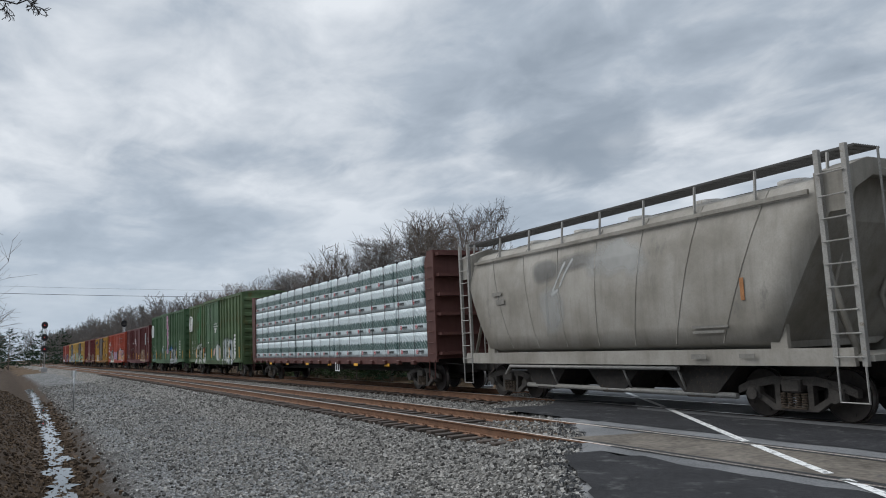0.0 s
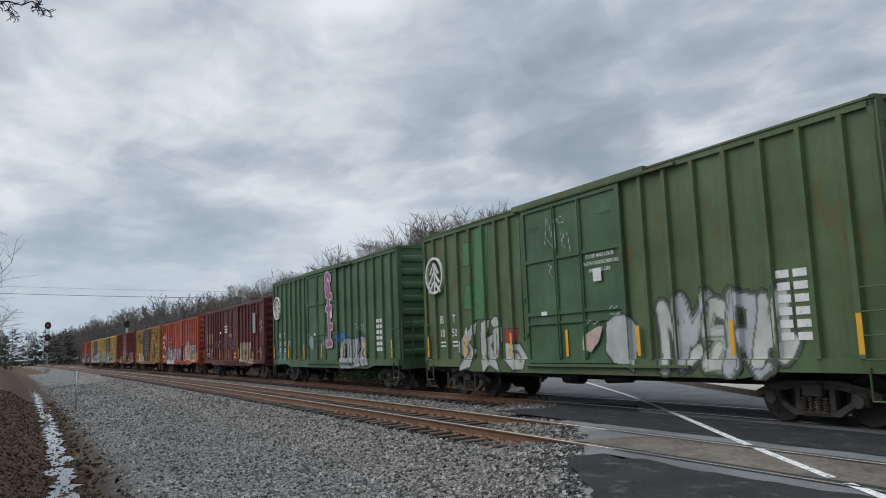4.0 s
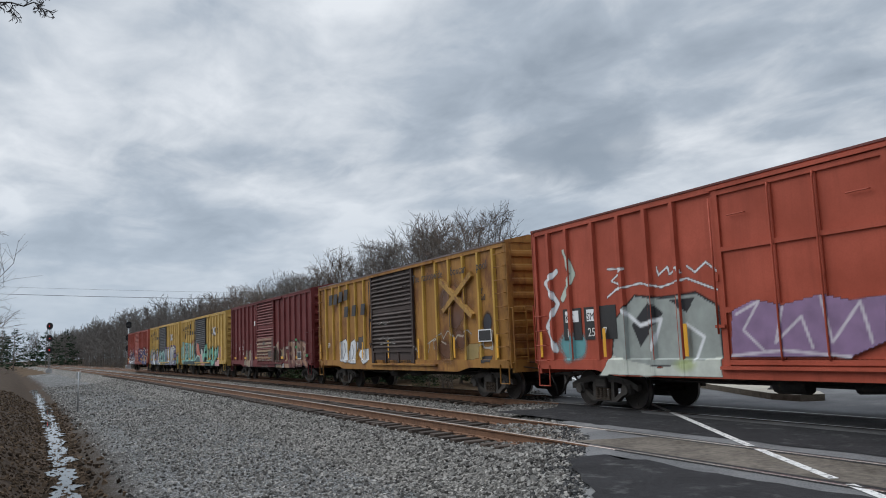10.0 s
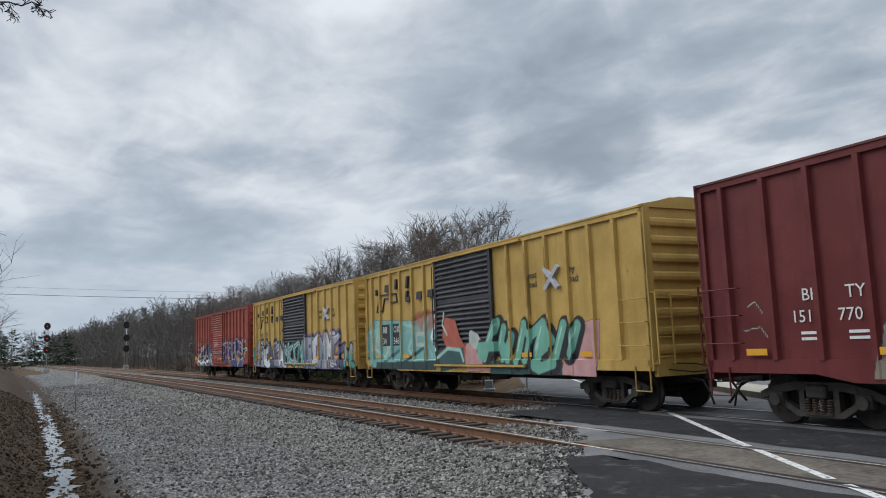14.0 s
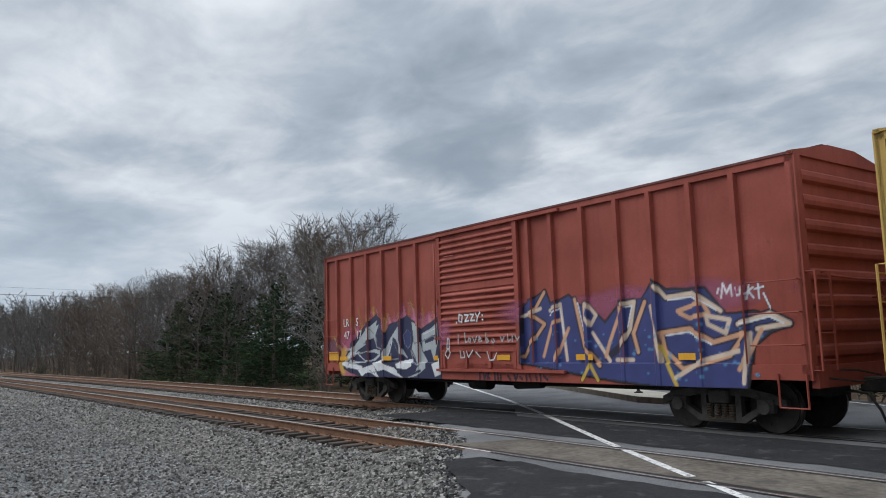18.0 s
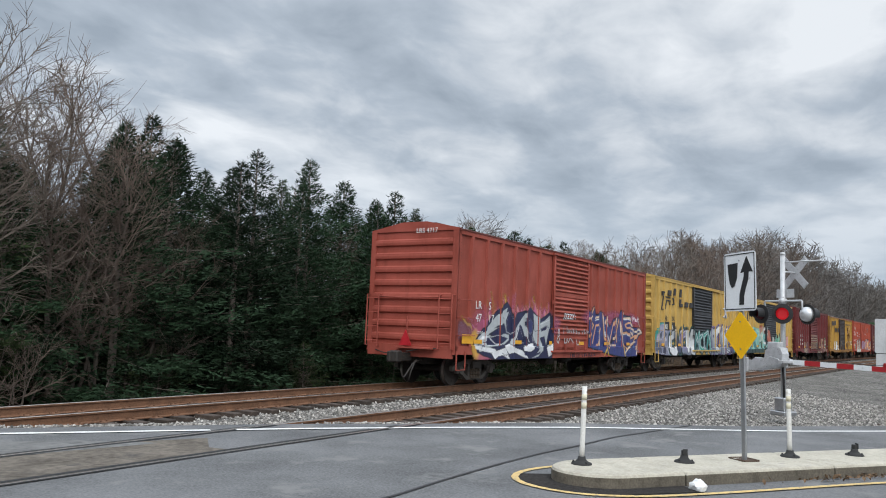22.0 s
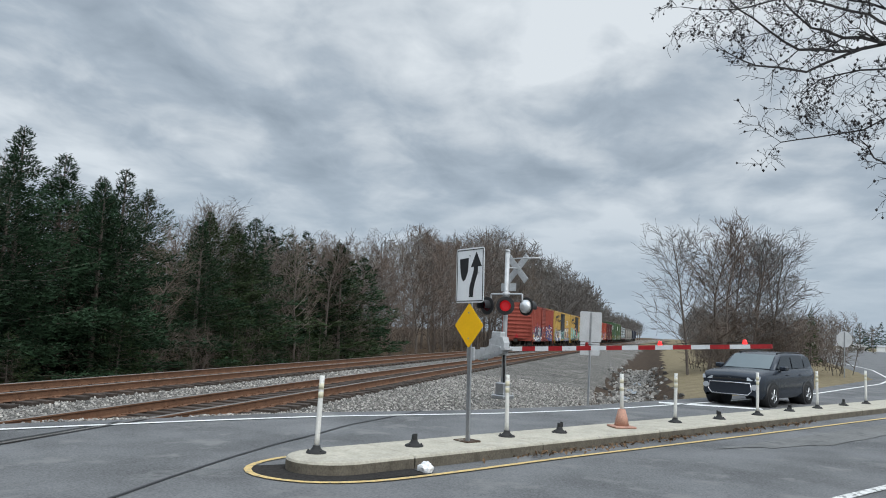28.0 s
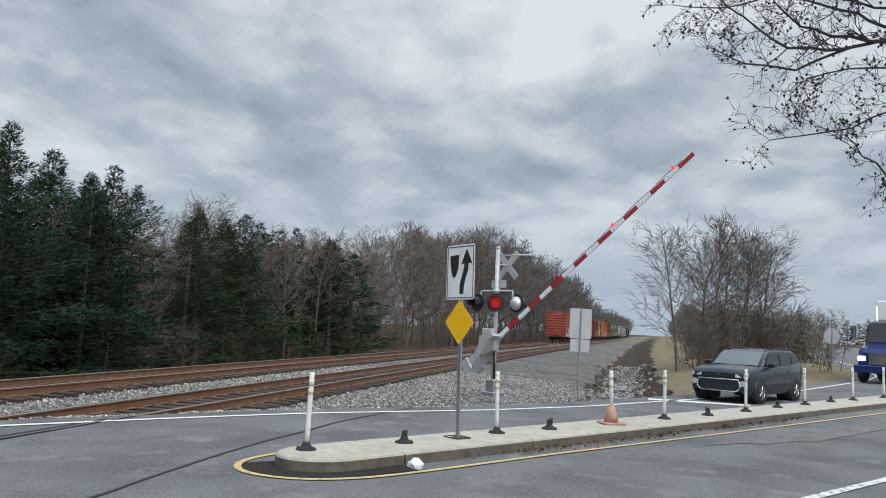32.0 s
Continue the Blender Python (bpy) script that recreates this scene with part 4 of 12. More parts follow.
P_RBOX2 = car_paint("pale_box_yellow_enamel", (0.49, 0.32, 0.088), 0.14, (0.22, 0.10, 0.04))
P_GREEN = car_paint("faded_green_enamel", (0.075, 0.118, 0.052), 0.55, (0.105, 0.088, 0.03))
P_GREEN2 = car_paint("green_enamel", (0.058, 0.112, 0.054), 0.22, (0.11, 0.08, 0.035))
P_DOORDARK = car_paint("dark_door_enamel", (0.040, 0.042, 0.048), 0.15)
P_DOORBROWN = car_paint("sooty_brown_door", (0.045, 0.030, 0.026), 0.3)
P_ROOF = car_paint("weathered_roof_zinc", (0.17, 0.13, 0.12), 0.5, (0.09, 0.045, 0.035))
P_ROOFR = car_paint("rusty_red_roof", (0.13, 0.04, 0.035), 0.4)

POSTS = {
    "lrs": (0.81, 1.71, 2.63, 3.50, 4.40, 5.25, 9.72, 10.45, 11.36, 12.28, 13.10, 13.99, 14.87),
    "rbox": (0.67, 1.44, 2.45, 3.30, 4.33, 5.28, 10.60, 11.52, 12.46, 13.35, 14.26, 15.18),
    "bkty": (0.65, 1.62, 2.55, 3.50, 4.46, 5.46, 10.99, 11.94, 12.85, 13.75, 14.65, 15.55),
    "oldyel": (0.99, 1.90, 2.81, 3.75, 4.65, 5.59, 11.04, 11.99, 12.92, 13.86, 14.78, 15.66),
    "orange": (0.72, 1.51, 2.56, 3.51, 4.40, 5.25, 10.88, 12.05, 13.02, 13.90, 14.77, 15.60),
    "kcs": (1.47, 2.41, 3.17, 3.89, 4.61, 5.41, 11.34, 12.14, 12.89, 13.61, 14.18, 15.03),
    "green": (0.80, 1.60, 2.42, 3.22, 4.02, 4.75, 5.48, 10.92, 11.66, 12.46, 13.29, 14.12, 14.95, 15.75),
}
lrs, H_ = boxcar("oxide-red boxcar with ribbed door and graffiti at the rear", -207.85, 16.0, 4.54, P_LRS, P_ROOFR, P_LRS, door=(6.3, 9.38), sill=0.80, flat_strips=True, posts_at=POSTS["lrs"])
rbox2, _ = boxcar("yellow boxcar with black ribbed door and silver graffiti", -190.6, 16.2, 4.55, P_RBOX2, P_RBOX2, P_DOORDARK, door=(6.15, 9.75), flat_strips=True, posts_at=POSTS["rbox"])
rbox1, _ = boxcar("yellow boxcar with black ribbed door and green graffiti", -173.25, 16.2, 4.55, P_RBOX, P_RBOX, P_DOORDARK, door=(6.15, 9.75), flat_strips=True, posts_at=POSTS["rbox"])
bkty, _ = boxcar("maroon boxcar with ribbed door and peeling graffiti", -155.5, 16.4, 4.62, P_BKTY, P_ROOFR, P_BKTY, door=(6.52, 10.06), flat_strips=True, posts_at=POSTS["bkty"])
oldyel, _ = boxcar("rust-stained ochre boxcar with a sooty brown door", -138.03, 16.4, 4.54, P_OLDYEL, P_ROOF, P_DOORBROWN, door=(6.42, 10.22), ladder_high=True, posts_at=POSTS["oldyel"], post_mat=P_OCHREPOST)
orange, _ = boxcar("orange-red boxcar covered with graffiti", -120.3, 16.4, 4.58, P_ORANGE, P_ROOFR, P_ORANGE, door=(6.41, 9.98), style="panel", posts_at=POSTS["orange"])
kcs, _ = boxcar("dark maroon boxcar with a wide panelled door", -101.85, 16.4, 4.65, P_KCS, P_ROOF, P_KCS, door=(6.39, 10.52), style="panel", posts_at=POSTS["kcs"])
green2, _ = boxcar("tall green boxcar with pink tall letters on its door", -83.65, 16.4, 5.30, P_GREEN2, P_GREEN2, P_GREEN2, door=(6.03, 10.06), style="panel", roof_rise=0.12, roof_step=True, posts_at=POSTS["green"])
green1, _ = boxcar("tall faded green boxcar with rust and silver graffiti", -65.1, 16.4, 5.30, P_GREEN, P_GREEN, P_GREEN2, door=(6.25, 10.25), style="panel", roof_rise=0.12, roof_step=True, posts_at=POSTS["green"])

# ---- centre-beam flat car with wrapped lumber ----
P_FLAT = car_paint("rusty_brown_flat", (0.085, 0.032, 0.026), 0.4)
P_HOPPER = car_paint("chalky_grey_hopper", (0.245, 0.225, 0.19), 0.30, (0.135, 0.13, 0.12), fade=(0.35, 0.33, 0.295))
M_GREYSTEEL = mat("grey_painted_steel", (0.30, 0.29, 0.27), 0.6, 0.2, var=0.25, scale=5, spots=0.2, spot_color=(0.16, 0.12, 0.09))


def wrap_material():
    """White woven wrap with a printed dark green tree line and creases."""
    m = bpy.data.materials.new("printed_lumber_wrap")
    m.use_nodes = True
    n, l = m.node_tree.nodes, m.node_tree.links
    b = n["Principled BSDF"]
    b.inputs["Roughness"].default_value = 0.38
    co = n.new("ShaderNodeTexCoord")
    oi = n.new("ShaderNodeObjectInfo")
    mp = n.new("ShaderNodeVectorMath")
    mp.operation = "ADD"
    l.new(co.outputs["Object"], mp.inputs[0])
    cb = n.new("ShaderNodeCombineXYZ")
    sc = n.new("ShaderNodeMath")
    sc.operation = "MULTIPLY"
    sc.inputs[1].default_value = 40
    l.new(oi.outputs["Random"], sc.inputs[0])
    l.new(sc.outputs[0], cb.inputs[0])
    l.new(cb.outputs[0], mp.inputs[1])
    sep = n.new("ShaderNodeSeparateXYZ")
    l.new(mp.outputs[0], sep.inputs[0])
    cx = n.new("ShaderNodeCombineXYZ")
    l.new(sep.outputs[0], cx.inputs[0])
    nz = n.new("ShaderNodeTexNoise")
    nz.inputs["Scale"].default_value, nz.inputs["Detail"].default_value, nz.inputs["Roughness"].default_value = 13.0, 5.0, 0.75
    l.new(cx.outputs[0], nz.inputs["Vector"])
    top = n.new("ShaderNodeMapRange")
    for k, v in (("From Min", 0.3), ("From Max", 0.7), ("To Min", 0.40), ("To Max", 0.66)):
        top.inputs[k].default_value = v
    l.new(nz.outputs[0], top.inputs["Value"])
    lt = n.new("ShaderNodeMath")
    lt.operation = "LESS_THAN"
    l.new(sep.outputs[2], lt.inputs[0])
    l.new(top.outputs[0], lt.inputs[1])
    gt = n.new("ShaderNodeMath")
    gt.operation = "GREATER_THAN"
    gt.inputs[1].default_value = 0.27
    l.new(sep.outputs[2], gt.inputs[0])
    mu = n.new("ShaderNodeMath")
    mu.operation = "MULTIPLY"
    l.new(lt.outputs[0], mu.inputs[0])
    l.new(gt.outputs[0], mu.inputs[1])
    mx = n.new("ShaderNodeMix")
    mx.data_type = "RGBA"
    mx.inputs["A"].default_value, mx.inputs["B"].default_value = (0.50, 0.57, 0.59, 1), (0.035, 0.085, 0.075, 1)
    l.new(mu.outputs[0], mx.inputs["Factor"])
    # creases run slantwise through the film, paler in colour along their crests
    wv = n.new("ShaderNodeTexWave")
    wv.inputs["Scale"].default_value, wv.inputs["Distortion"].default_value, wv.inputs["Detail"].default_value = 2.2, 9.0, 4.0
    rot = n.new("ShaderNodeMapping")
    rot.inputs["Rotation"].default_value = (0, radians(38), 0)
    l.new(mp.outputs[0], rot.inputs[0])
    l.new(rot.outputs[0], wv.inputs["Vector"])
    bp = n.new("ShaderNodeBump")
    bp.inputs["Strength"].default_value, bp.inputs["Distance"].default_value = 0.45, 0.03
    l.new(wv.outputs["Fac"], bp.inputs["Height"])
    l.new(bp.outputs[0], b.inputs["Normal"])
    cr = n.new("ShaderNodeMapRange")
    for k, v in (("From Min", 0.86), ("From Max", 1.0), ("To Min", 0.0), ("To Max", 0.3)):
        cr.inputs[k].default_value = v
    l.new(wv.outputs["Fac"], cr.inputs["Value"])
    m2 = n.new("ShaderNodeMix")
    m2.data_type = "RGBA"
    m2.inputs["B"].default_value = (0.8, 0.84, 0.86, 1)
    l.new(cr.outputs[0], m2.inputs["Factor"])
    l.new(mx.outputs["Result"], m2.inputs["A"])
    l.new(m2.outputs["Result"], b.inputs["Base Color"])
    return m


M_WRAP = wrap_material()
M_WRAPDARK = mat("dark_print", (0.05, 0.06, 0.06), 0.5, var=0.2)
M_WRAPRED = mat("red_print", (0.50, 0.05, 0.06), 0.5, var=0.1)
M_STRAP = mat("black_strap", (0.02, 0.02, 0.022), 0.6, var=0.2)


def bundle_mesh(length):
    """A wrapped bundle 0.84 m high, its print on the side: bars for the maker's name and a red ring."""
    bm = bmesh.new()
    nx, nz = max(4, int(length / 0.22)), 6
    rn_ = random.Random(int(length * 100))
    for side, y in ((-1, -1.5), (1, -0.12)):
        g = [[bm.verts.new((length * i / nx, y + (0.018 * rn_.uniform(-1, 1) if 0 < i < nx and 0 < j < nz else 0.0), 0.84 * j / nz)) for j in range(nz + 1)] for i in range(nx + 1)]
        for i in range(nx):
            for j in range(nz):
                f = bm.faces.new((g[i][j], g[i + 1][j], g[i + 1][j + 1], g[i][j + 1]))
                f.smooth = True
        if side < 0:
            front = g
        else:
            back = g
    for a, b in zip(front, front[1:]):
        i = front.index(a)
        bm.faces.new((a[-1], b[-1], back[i + 1][-1], back[i][-1]))
        bm.faces.new((a[0], back[i][0], back[i + 1][0], b[0]))
    for e in (0, -1):
        for j in range(nz):
            bm.faces.new((front[e][j], front[e][j + 1], back[e][j + 1], back[e][j]))
    bmesh.ops.recalc_face_normals(bm, faces=bm.faces[:])
    x = 0.35
    while x < length - 0.75:
        disc(bm, (x, -1.524, 0.17), 0.075, (0, 1, 0), 0.004, 16, 2)
        disc(bm, (x, -1.527, 0.17), 0.05, (0, 1, 0), 0.004, 16, 0)
        box(bm, x - 0.035, x + 0.035, -1.532, -1.526, 0.15, 0.19, 2)
        k = x + 0.11
        for q in range(7):
            box(bm, k, k + 0.042, -1.526, -1.521, 0.145, 0.215, 1)
            k += 0.056
        box(bm, x + 0.11, x + 0.49, -1.526, -1.521, 0.115, 0.128, 1)
        x += 1.25
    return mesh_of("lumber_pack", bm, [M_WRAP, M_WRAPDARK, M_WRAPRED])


ME_BUNDLE = {2.44: bundle_mesh(2.44), 2.9: bundle_mesh(2.9), 3.66: bundle_mesh(3.66)}


def centrebeam(u, length):
    h = length / 2
    car = thing("flat_car", "rust-brown centre-beam flat car loaded with wrapped lumber", "flat car", group="cars of the freight train")
    bm = bmesh.new()
    prism(bm, [(-h, 1.02), (-h + 2.6, 1.02), (-h + 4.0, 0.93), (h - 4.0, 0.93), (h - 2.6, 1.02), (h, 1.02), (h, 1.2), (-h, 1.2)], "y", -1.56, -1.48)
    prism(bm, [(-h, 1.02), (-h + 2.6, 1.02), (-h + 4.0, 0.93), (h - 4.0, 0.93), (h - 2.6, 1.02), (h, 1.02), (h, 1.2), (-h, 1.2)], "y", 1.48, 1.56)
    box(bm, -h, h, -1.5, 1.5, 1.12, 1.2)
    part("deck", bm, P_FLAT, car)
    bm = bmesh.new()
    box(bm, -h + 0.3, h - 0.3, -0.06, 0.06, 1.2, 4.6)
    part("centre_beam", bm, P_FLAT, car)
    bm = bmesh.new()
    box(bm, -h + 0.4, h - 0.4, -0.3, 0.3, 0.6, 1.1)
    tube(bm, [(-h + 3, -0.9, 0.7), (h - 3, -0.9, 0.7)], 0.03, 5)
    part("underframe", bm, M_STEELBLACK, car)
    for e in (-1, 1):
        bm = bmesh.new()
        x0, x1 = sorted((e * (h - 0.02), e * (h - 0.14)))
        box(bm, x0, x1, -1.5, 1.5, 1.2, 4.75)
        for z in (1.25, 1.9, 2.55, 3.2, 3.85, 4.55):
            c, d = sorted((e * (h - 0.02), e * (h + 0.26)))
            br = bmesh.new()
            box(br, c, d, -1.48, 1.48, z, z + 0.10)
            part("bulkhead_shelf", br, P_FLAT, car)
        c, d = sorted((e * (h - 0.62), e * (h + 0.02)))
        for s in (-1, 1):
            a, b = sorted((s * 1.5, s * 1.56))
            prism(bm, [(c, 1.2), (d, 1.2), (d, 4.75), (d - 0.42 if e > 0 else c + 0.42, 4.75), (c if e > 0 else d, 4.4)] if e > 0 else [(c, 1.2), (d, 1.2), (d, 4.4), (c + 0.42, 4.75), (c, 4.75)], "y", a, b)
        part("bulkhead", bm, P_FLAT, car, "ribbed rust-brown bulkhead")
        truck(car, e * (h - 2.1))
        sub("coupler", ME_COUPLER, car, pose(e * (h - 0.02), 0, 0, 0, 0, 0 if e > 0 else 180))
        bm = bmesh.new()
        for k in range(9):
            tube(bm, [(e * (h - 0.1), -1.6, 1.3 + k * 0.36), (e * (h - 0.5), -1.6, 1.3 + k * 0.36)], 0.012, 5)
        tube(bm, [(e * (h - 0.1), -1.56, 1.1), (e * (h - 0.1), -1.58, 0.5), (e * (h - 0.5), -1.58, 0.5), (e * (h - 0.5), -1.56, 1.1)], 0.02, 5)
        part("ladder", bm, P_FLAT, car)
    # winches along the sill, straps over the load
    bm = bmesh.new()
    wx = -h + 0.9
    cols = []
    while wx < h - 0.5:
        box(bm, wx - 0.13, wx + 0.13, -1.66, -1.5, 0.93, 1.08, bevel=0.02)
        cols.append(wx)
        wx += 1.22
    o = part("winches", bm, P_FLAT, car)
    o["kind"] = "stuff"
    for wx in cols:
        bm = bmesh.new()
        box(bm, wx - 0.010, wx + 0.010, -1.545, -1.535, 1.1, 4.62)
        box(bm, wx - 0.03, wx + 0.03, -1.56, -1.42, 4.58, 4.66)
        part("strap", bm, M_STRAP, car)
    bars(car, [(-h + 3.6 + k * 3.1, 0.86, 0.42, 0.1) for k in range(6)], M_REFLECT, -1.565, "reflectors")
    bars(car, [(2.2, 0.62, 0.52, 0.36)], M_WHITE, -1.57, "placard")
    bars(car, [(2.24, 0.66, 0.2, 0.28), (2.5, 0.66, 0.18, 0.28)], M_BLACK, -1.574, "placard_print")
    for tier in range(4):
        z = 1.205 + tier * 0.86
        x = -h + 0.64
        for k, seg in enumerate((2.44, 2.44, 2.44, 2.9, 2.44, 3.66, 2.9, 2.44) if tier % 2 else (2.44, 2.44, 2.44, 2.44, 2.9, 2.9, 3.66, 2.44)):
            if k == 3:
                x += 0.22 if tier < 2 else 0.05
            if x + seg > h - 0.6:
                break
            sub("lumber_pack", ME_BUNDLE[seg], car, pose(x, 0.02 * ((k * 7 + tier * 3) % 3 - 1) * 0.5, z), "white printed lumber bundle")
            if k % 2 == 0:
                sub("lumber_pack", ME_BUNDLE[seg], car, pose(x + seg, 0, z, 0, 0, 180))
            x += seg + 0.02
    CARS.append((car, u + h))
    return car


centrebeam(-46.4, 23.3)


# ---- covered hoppers ----
M_DARKGRATE = mat("dark_grating", (0.07, 0.068, 0.065), 0.7, 0.3, var=0.3)

# half section of the hopper: (half width, height)
HOPPER_SIDE = [(1.22, 1.30), (1.55, 1.42), (1.60, 1.80), (1.61, 2.30), (1.59, 2.88), (1.53, 3.42), (1.43, 3.90), (1.22, 4.18), (0.75, 4.33), (0.0, 4.38)]


def hopper(u, length, label):
    h = length / 2
    car = thing("covered_hopper", label, "hopper car", group="cars of the freight train")
    full = [(-y, z) for y, z in HOPPER_SIDE] + [(y, z) for y, z in HOPPER_SIDE[-2::-1]]
    bm = bmesh.new()
    rings = []
    xs_ = [-1 + 2 * k / 16 for k in range(17)]
    for k, f in enumerate(xs_):
        r = []
        for y, z in full:
            lim = 5.80 + 1.68 * min(1, max(0, (z - 1.4) / 2.5)) ** 0.95
            r.append(bm.verts.new((f * lim * (h / 7.85), y, z)))
        rings.append(r)
    for a, b in zip(rings, rings[1:]):
        for i in range(len(full) - 1):
            bm.faces.new((a[i], b[i], b[i + 1], a[i + 1])).smooth = True
    bm.faces.new(rings[0])
    bm.faces.new(rings[-1][::-1])
    bmesh.ops.recalc_face_normals(bm, faces=bm.faces[:])
    part("body", bm, P_HOPPER, car)
    # weld seams
    for k in (2, 4, 6, 8, 10, 12, 14):
        bm = bmesh.new()
        f = xs_[k]
        pts = []
        for y, z in full[1:8]:
            lim = 5.80 + 1.68 * min(1, max(0, (z - 1.4) / 2.5)) ** 0.95
            pts.append((f * lim * (h / 7.85), y - 0.004, z))
        tube(bm, pts, 0.012, 4)
        part("weld_seam", bm, P_HOPPER, car)
    for s in (-1, 1):
        bm = bmesh.new()
        a, b = sorted((s * 1.46, s * 1.56))
        box(bm, -h + 0.3, h - 0.3, a, b, 1.0, 1.30)
        part("side_sill", bm, P_HOPPER, car)
        bm = bmesh.new()
        a, b = sorted((s * 1.44, s * 1.50))
        box(bm, -h + 0.9, h - 0.9, a, b, 3.93, 4.01)
        part("top_rail", bm, P_HOPPER, car)
    bm = bmesh.new()
    box(bm, -h + 0.4, h - 0.4, -0.35, 0.35, 0.75, 1.15)
    part("centre_sill", bm, M_STEELBLACK, car)
    for c in (-2.7, 0, 2.7):
        for s in (-1, 1):
            bm = bmesh.new()
            prism(bm, [(c - 1.25, 1.2), (c + 1.25, 1.2), (c + 0.35, 0.34), (c - 0.35, 0.34)], "y", min(s * 0.36, s * 1.25), max(s * 0.36, s * 1.25))
            part("outlet", bm, M_STEELBLACK, car)
    bm = bmesh.new()
    tube(bm, [(-3.6, -1.2, 0.42), (3.6, -1.2, 0.40)], 0.06, 8)
    tube(bm, [(-4.3, -1.45, 0.7), (-4.0, -1.5, 0.93), (2.4, -1.5, 0.93)], 0.045, 8)
    for c in (-2.2, 0.6, 2.3):
        tube(bm, [(c, -1.45, 0.95), (c, -1.2, 0.42)], 0.025, 6)
    part("outlet_pipes", bm, M_GREYSTEEL, car)
    # running boards of grating, on brackets
    bm = bmesh.new()
    for y0, y1 in ((-1.28, -0.62), (0.62, 1.28)):
        for k in range(12):
            yy = y0 + (y1 - y0) * k / 11
            box(bm, -h + 0.1, h - 0.1, yy - 0.008, yy + 0.008, 4.60, 4.64)
    for k in range(70):
        xx = -h + 0.15 + (2 * h - 0.3) * k / 69
        box(bm, xx - 0.008, xx + 0.008, -1.28, -0.62, 4.605, 4.635)
    part("running_board", bm, M_DARKGRATE, car)["kind"] = "stuff"
    for k in range(9):
        bm = bmesh.new()
        xx = -h + 0.6 + (2 * h - 1.2) * k / 8
        tube(bm, [(xx, -1.28, 4.6), (xx, -1.34, 4.0)], 0.03, 5)
        part("bracket", bm, M_GREYSTEEL, car)
    for k in range(5):
        bm = bmesh.new()
        disc(bm, (-4.4 + k * 2.2, 0, 4.44), 0.32, (0, 0, 1), 0.16, 18)
        part("hatch", bm, M_GREYSTEEL, car)
    for e in (-1, 1):
        bm = bmesh.new()
        x0, x1 = e * (h - 0.12), e * (h - 0.62)
        for xx in (x0, x1):
            prism(bm, [(xx - 0.045, -1.58), (xx + 0.045, -1.58), (xx + 0.045, -1.50), (xx - 0.045, -1.50)], "z", 1.0, 4.62)
        for k in range(9):
            tube(bm, [(x0, -1.6, 1.15 + k * 0.38), (x1, -1.6, 1.15 + k * 0.38)], 0.013, 5)
        tube(bm, [(x0, -1.56, 1.0), (x0, -1.56, 0.42), (x1, -1.56, 0.42), (x1, -1.56, 1.0)], 0.02, 5)
        part("ladder", bm, M_GREYSTEEL, car)
        bm = bmesh.new()
        for yy in (-0.75, -0.3):
            tube(bm, [(e * (h - 0.05), yy, 1.1), (e * (h - 0.05), yy, 4.6)], 0.022, 5)
        for k in range(9):
            tube(bm, [(e * (h - 0.05), -0.75, 1.2 + k * 0.38), (e * (h - 0.05), -0.3, 1.2 + k * 0.38)], 0.012, 5)
        part("end_ladder", bm, M_GREYSTEEL, car)
        bm = bmesh.new()
        for s in (-1, 1):
            a, b = sorted((s * 1.45, s * 1.54))
            prism(bm, [(e * (h - 1.9), 1.25), (e * (h - 1.55), 1.25), (e * (h - 1.55), 2.1), (e * (h - 1.75), 2.2), (e * (h - 1.9), 1.9)], "y", a, b)
            tube(bm, [(e * (h - 0.4), s * 1.3, 1.2), (e * (h - 1.2), s * 1.1, 3.6)], 0.05, 6)
            tube(bm, [(e * (h - 0.3), s * 0.9, 4.4), (e * (h - 1.2), s * 0.7, 2.2), (e * (h - 0.9), s * 0.6, 1.2)], 0.045, 6)
        c, d = sorted((e * (h - 0.15), e * (h - 0.75)))
        prism(bm, [(-1.5, 3.55), (-1.5, 4.25), (-0.9, 4.45), (0.9, 4.45), (1.5, 4.25), (1.5, 3.55), (1.3, 3.9), (0.8, 4.15), (-0.8, 4.15), (-1.3, 3.9)], "x", c, d)
        box(bm, min(e * (h - 1.4), e * h), max(e * (h - 1.4), e * h), -1.5, 1.5, 1.08, 1.18)
        part("end_frame", bm, P_HOPPER, car)
        truck(car, e * (h - 1.9))
        sub("coupler", ME_COUPLER, car, pose(e * (h - 0.02), 0, 0, 0, 0, 0 if e > 0 else 180))
    bars(car, [(-4.6, 2.9, 0.5, 0.1), (-4.4, 2.65, 0.45, 0.14), (3.0, 1.72, 0.9, 0.05), (3.0, 1.62, 0.8, 0.05), (2.9, 1.12, 0.4, 0.1), (4.1, 1.14, 0.35, 0.08)], mat("faint_stencil", (0.2, 0.19, 0.17), 0.8), -1.628, "faint_stencils")
    bars(car, [(4.25, 2.2, 0.09, 0.42)], mat("rust_orange_patch", (0.36, 0.16, 0.06), 0.8, var=0.3), -1.622, "orange_primer_marks")
    CARS.append((car, u + h))
    return car


rear_hopper = hopper(-21.3, 13.3, "chalky grey covered hopper with worn paint patches")
hopper(-6.0, 13.3, "chalky grey covered hopper further up the train")
hopper(8.85, 13.3, "chalky grey covered hopper behind the locomotive")


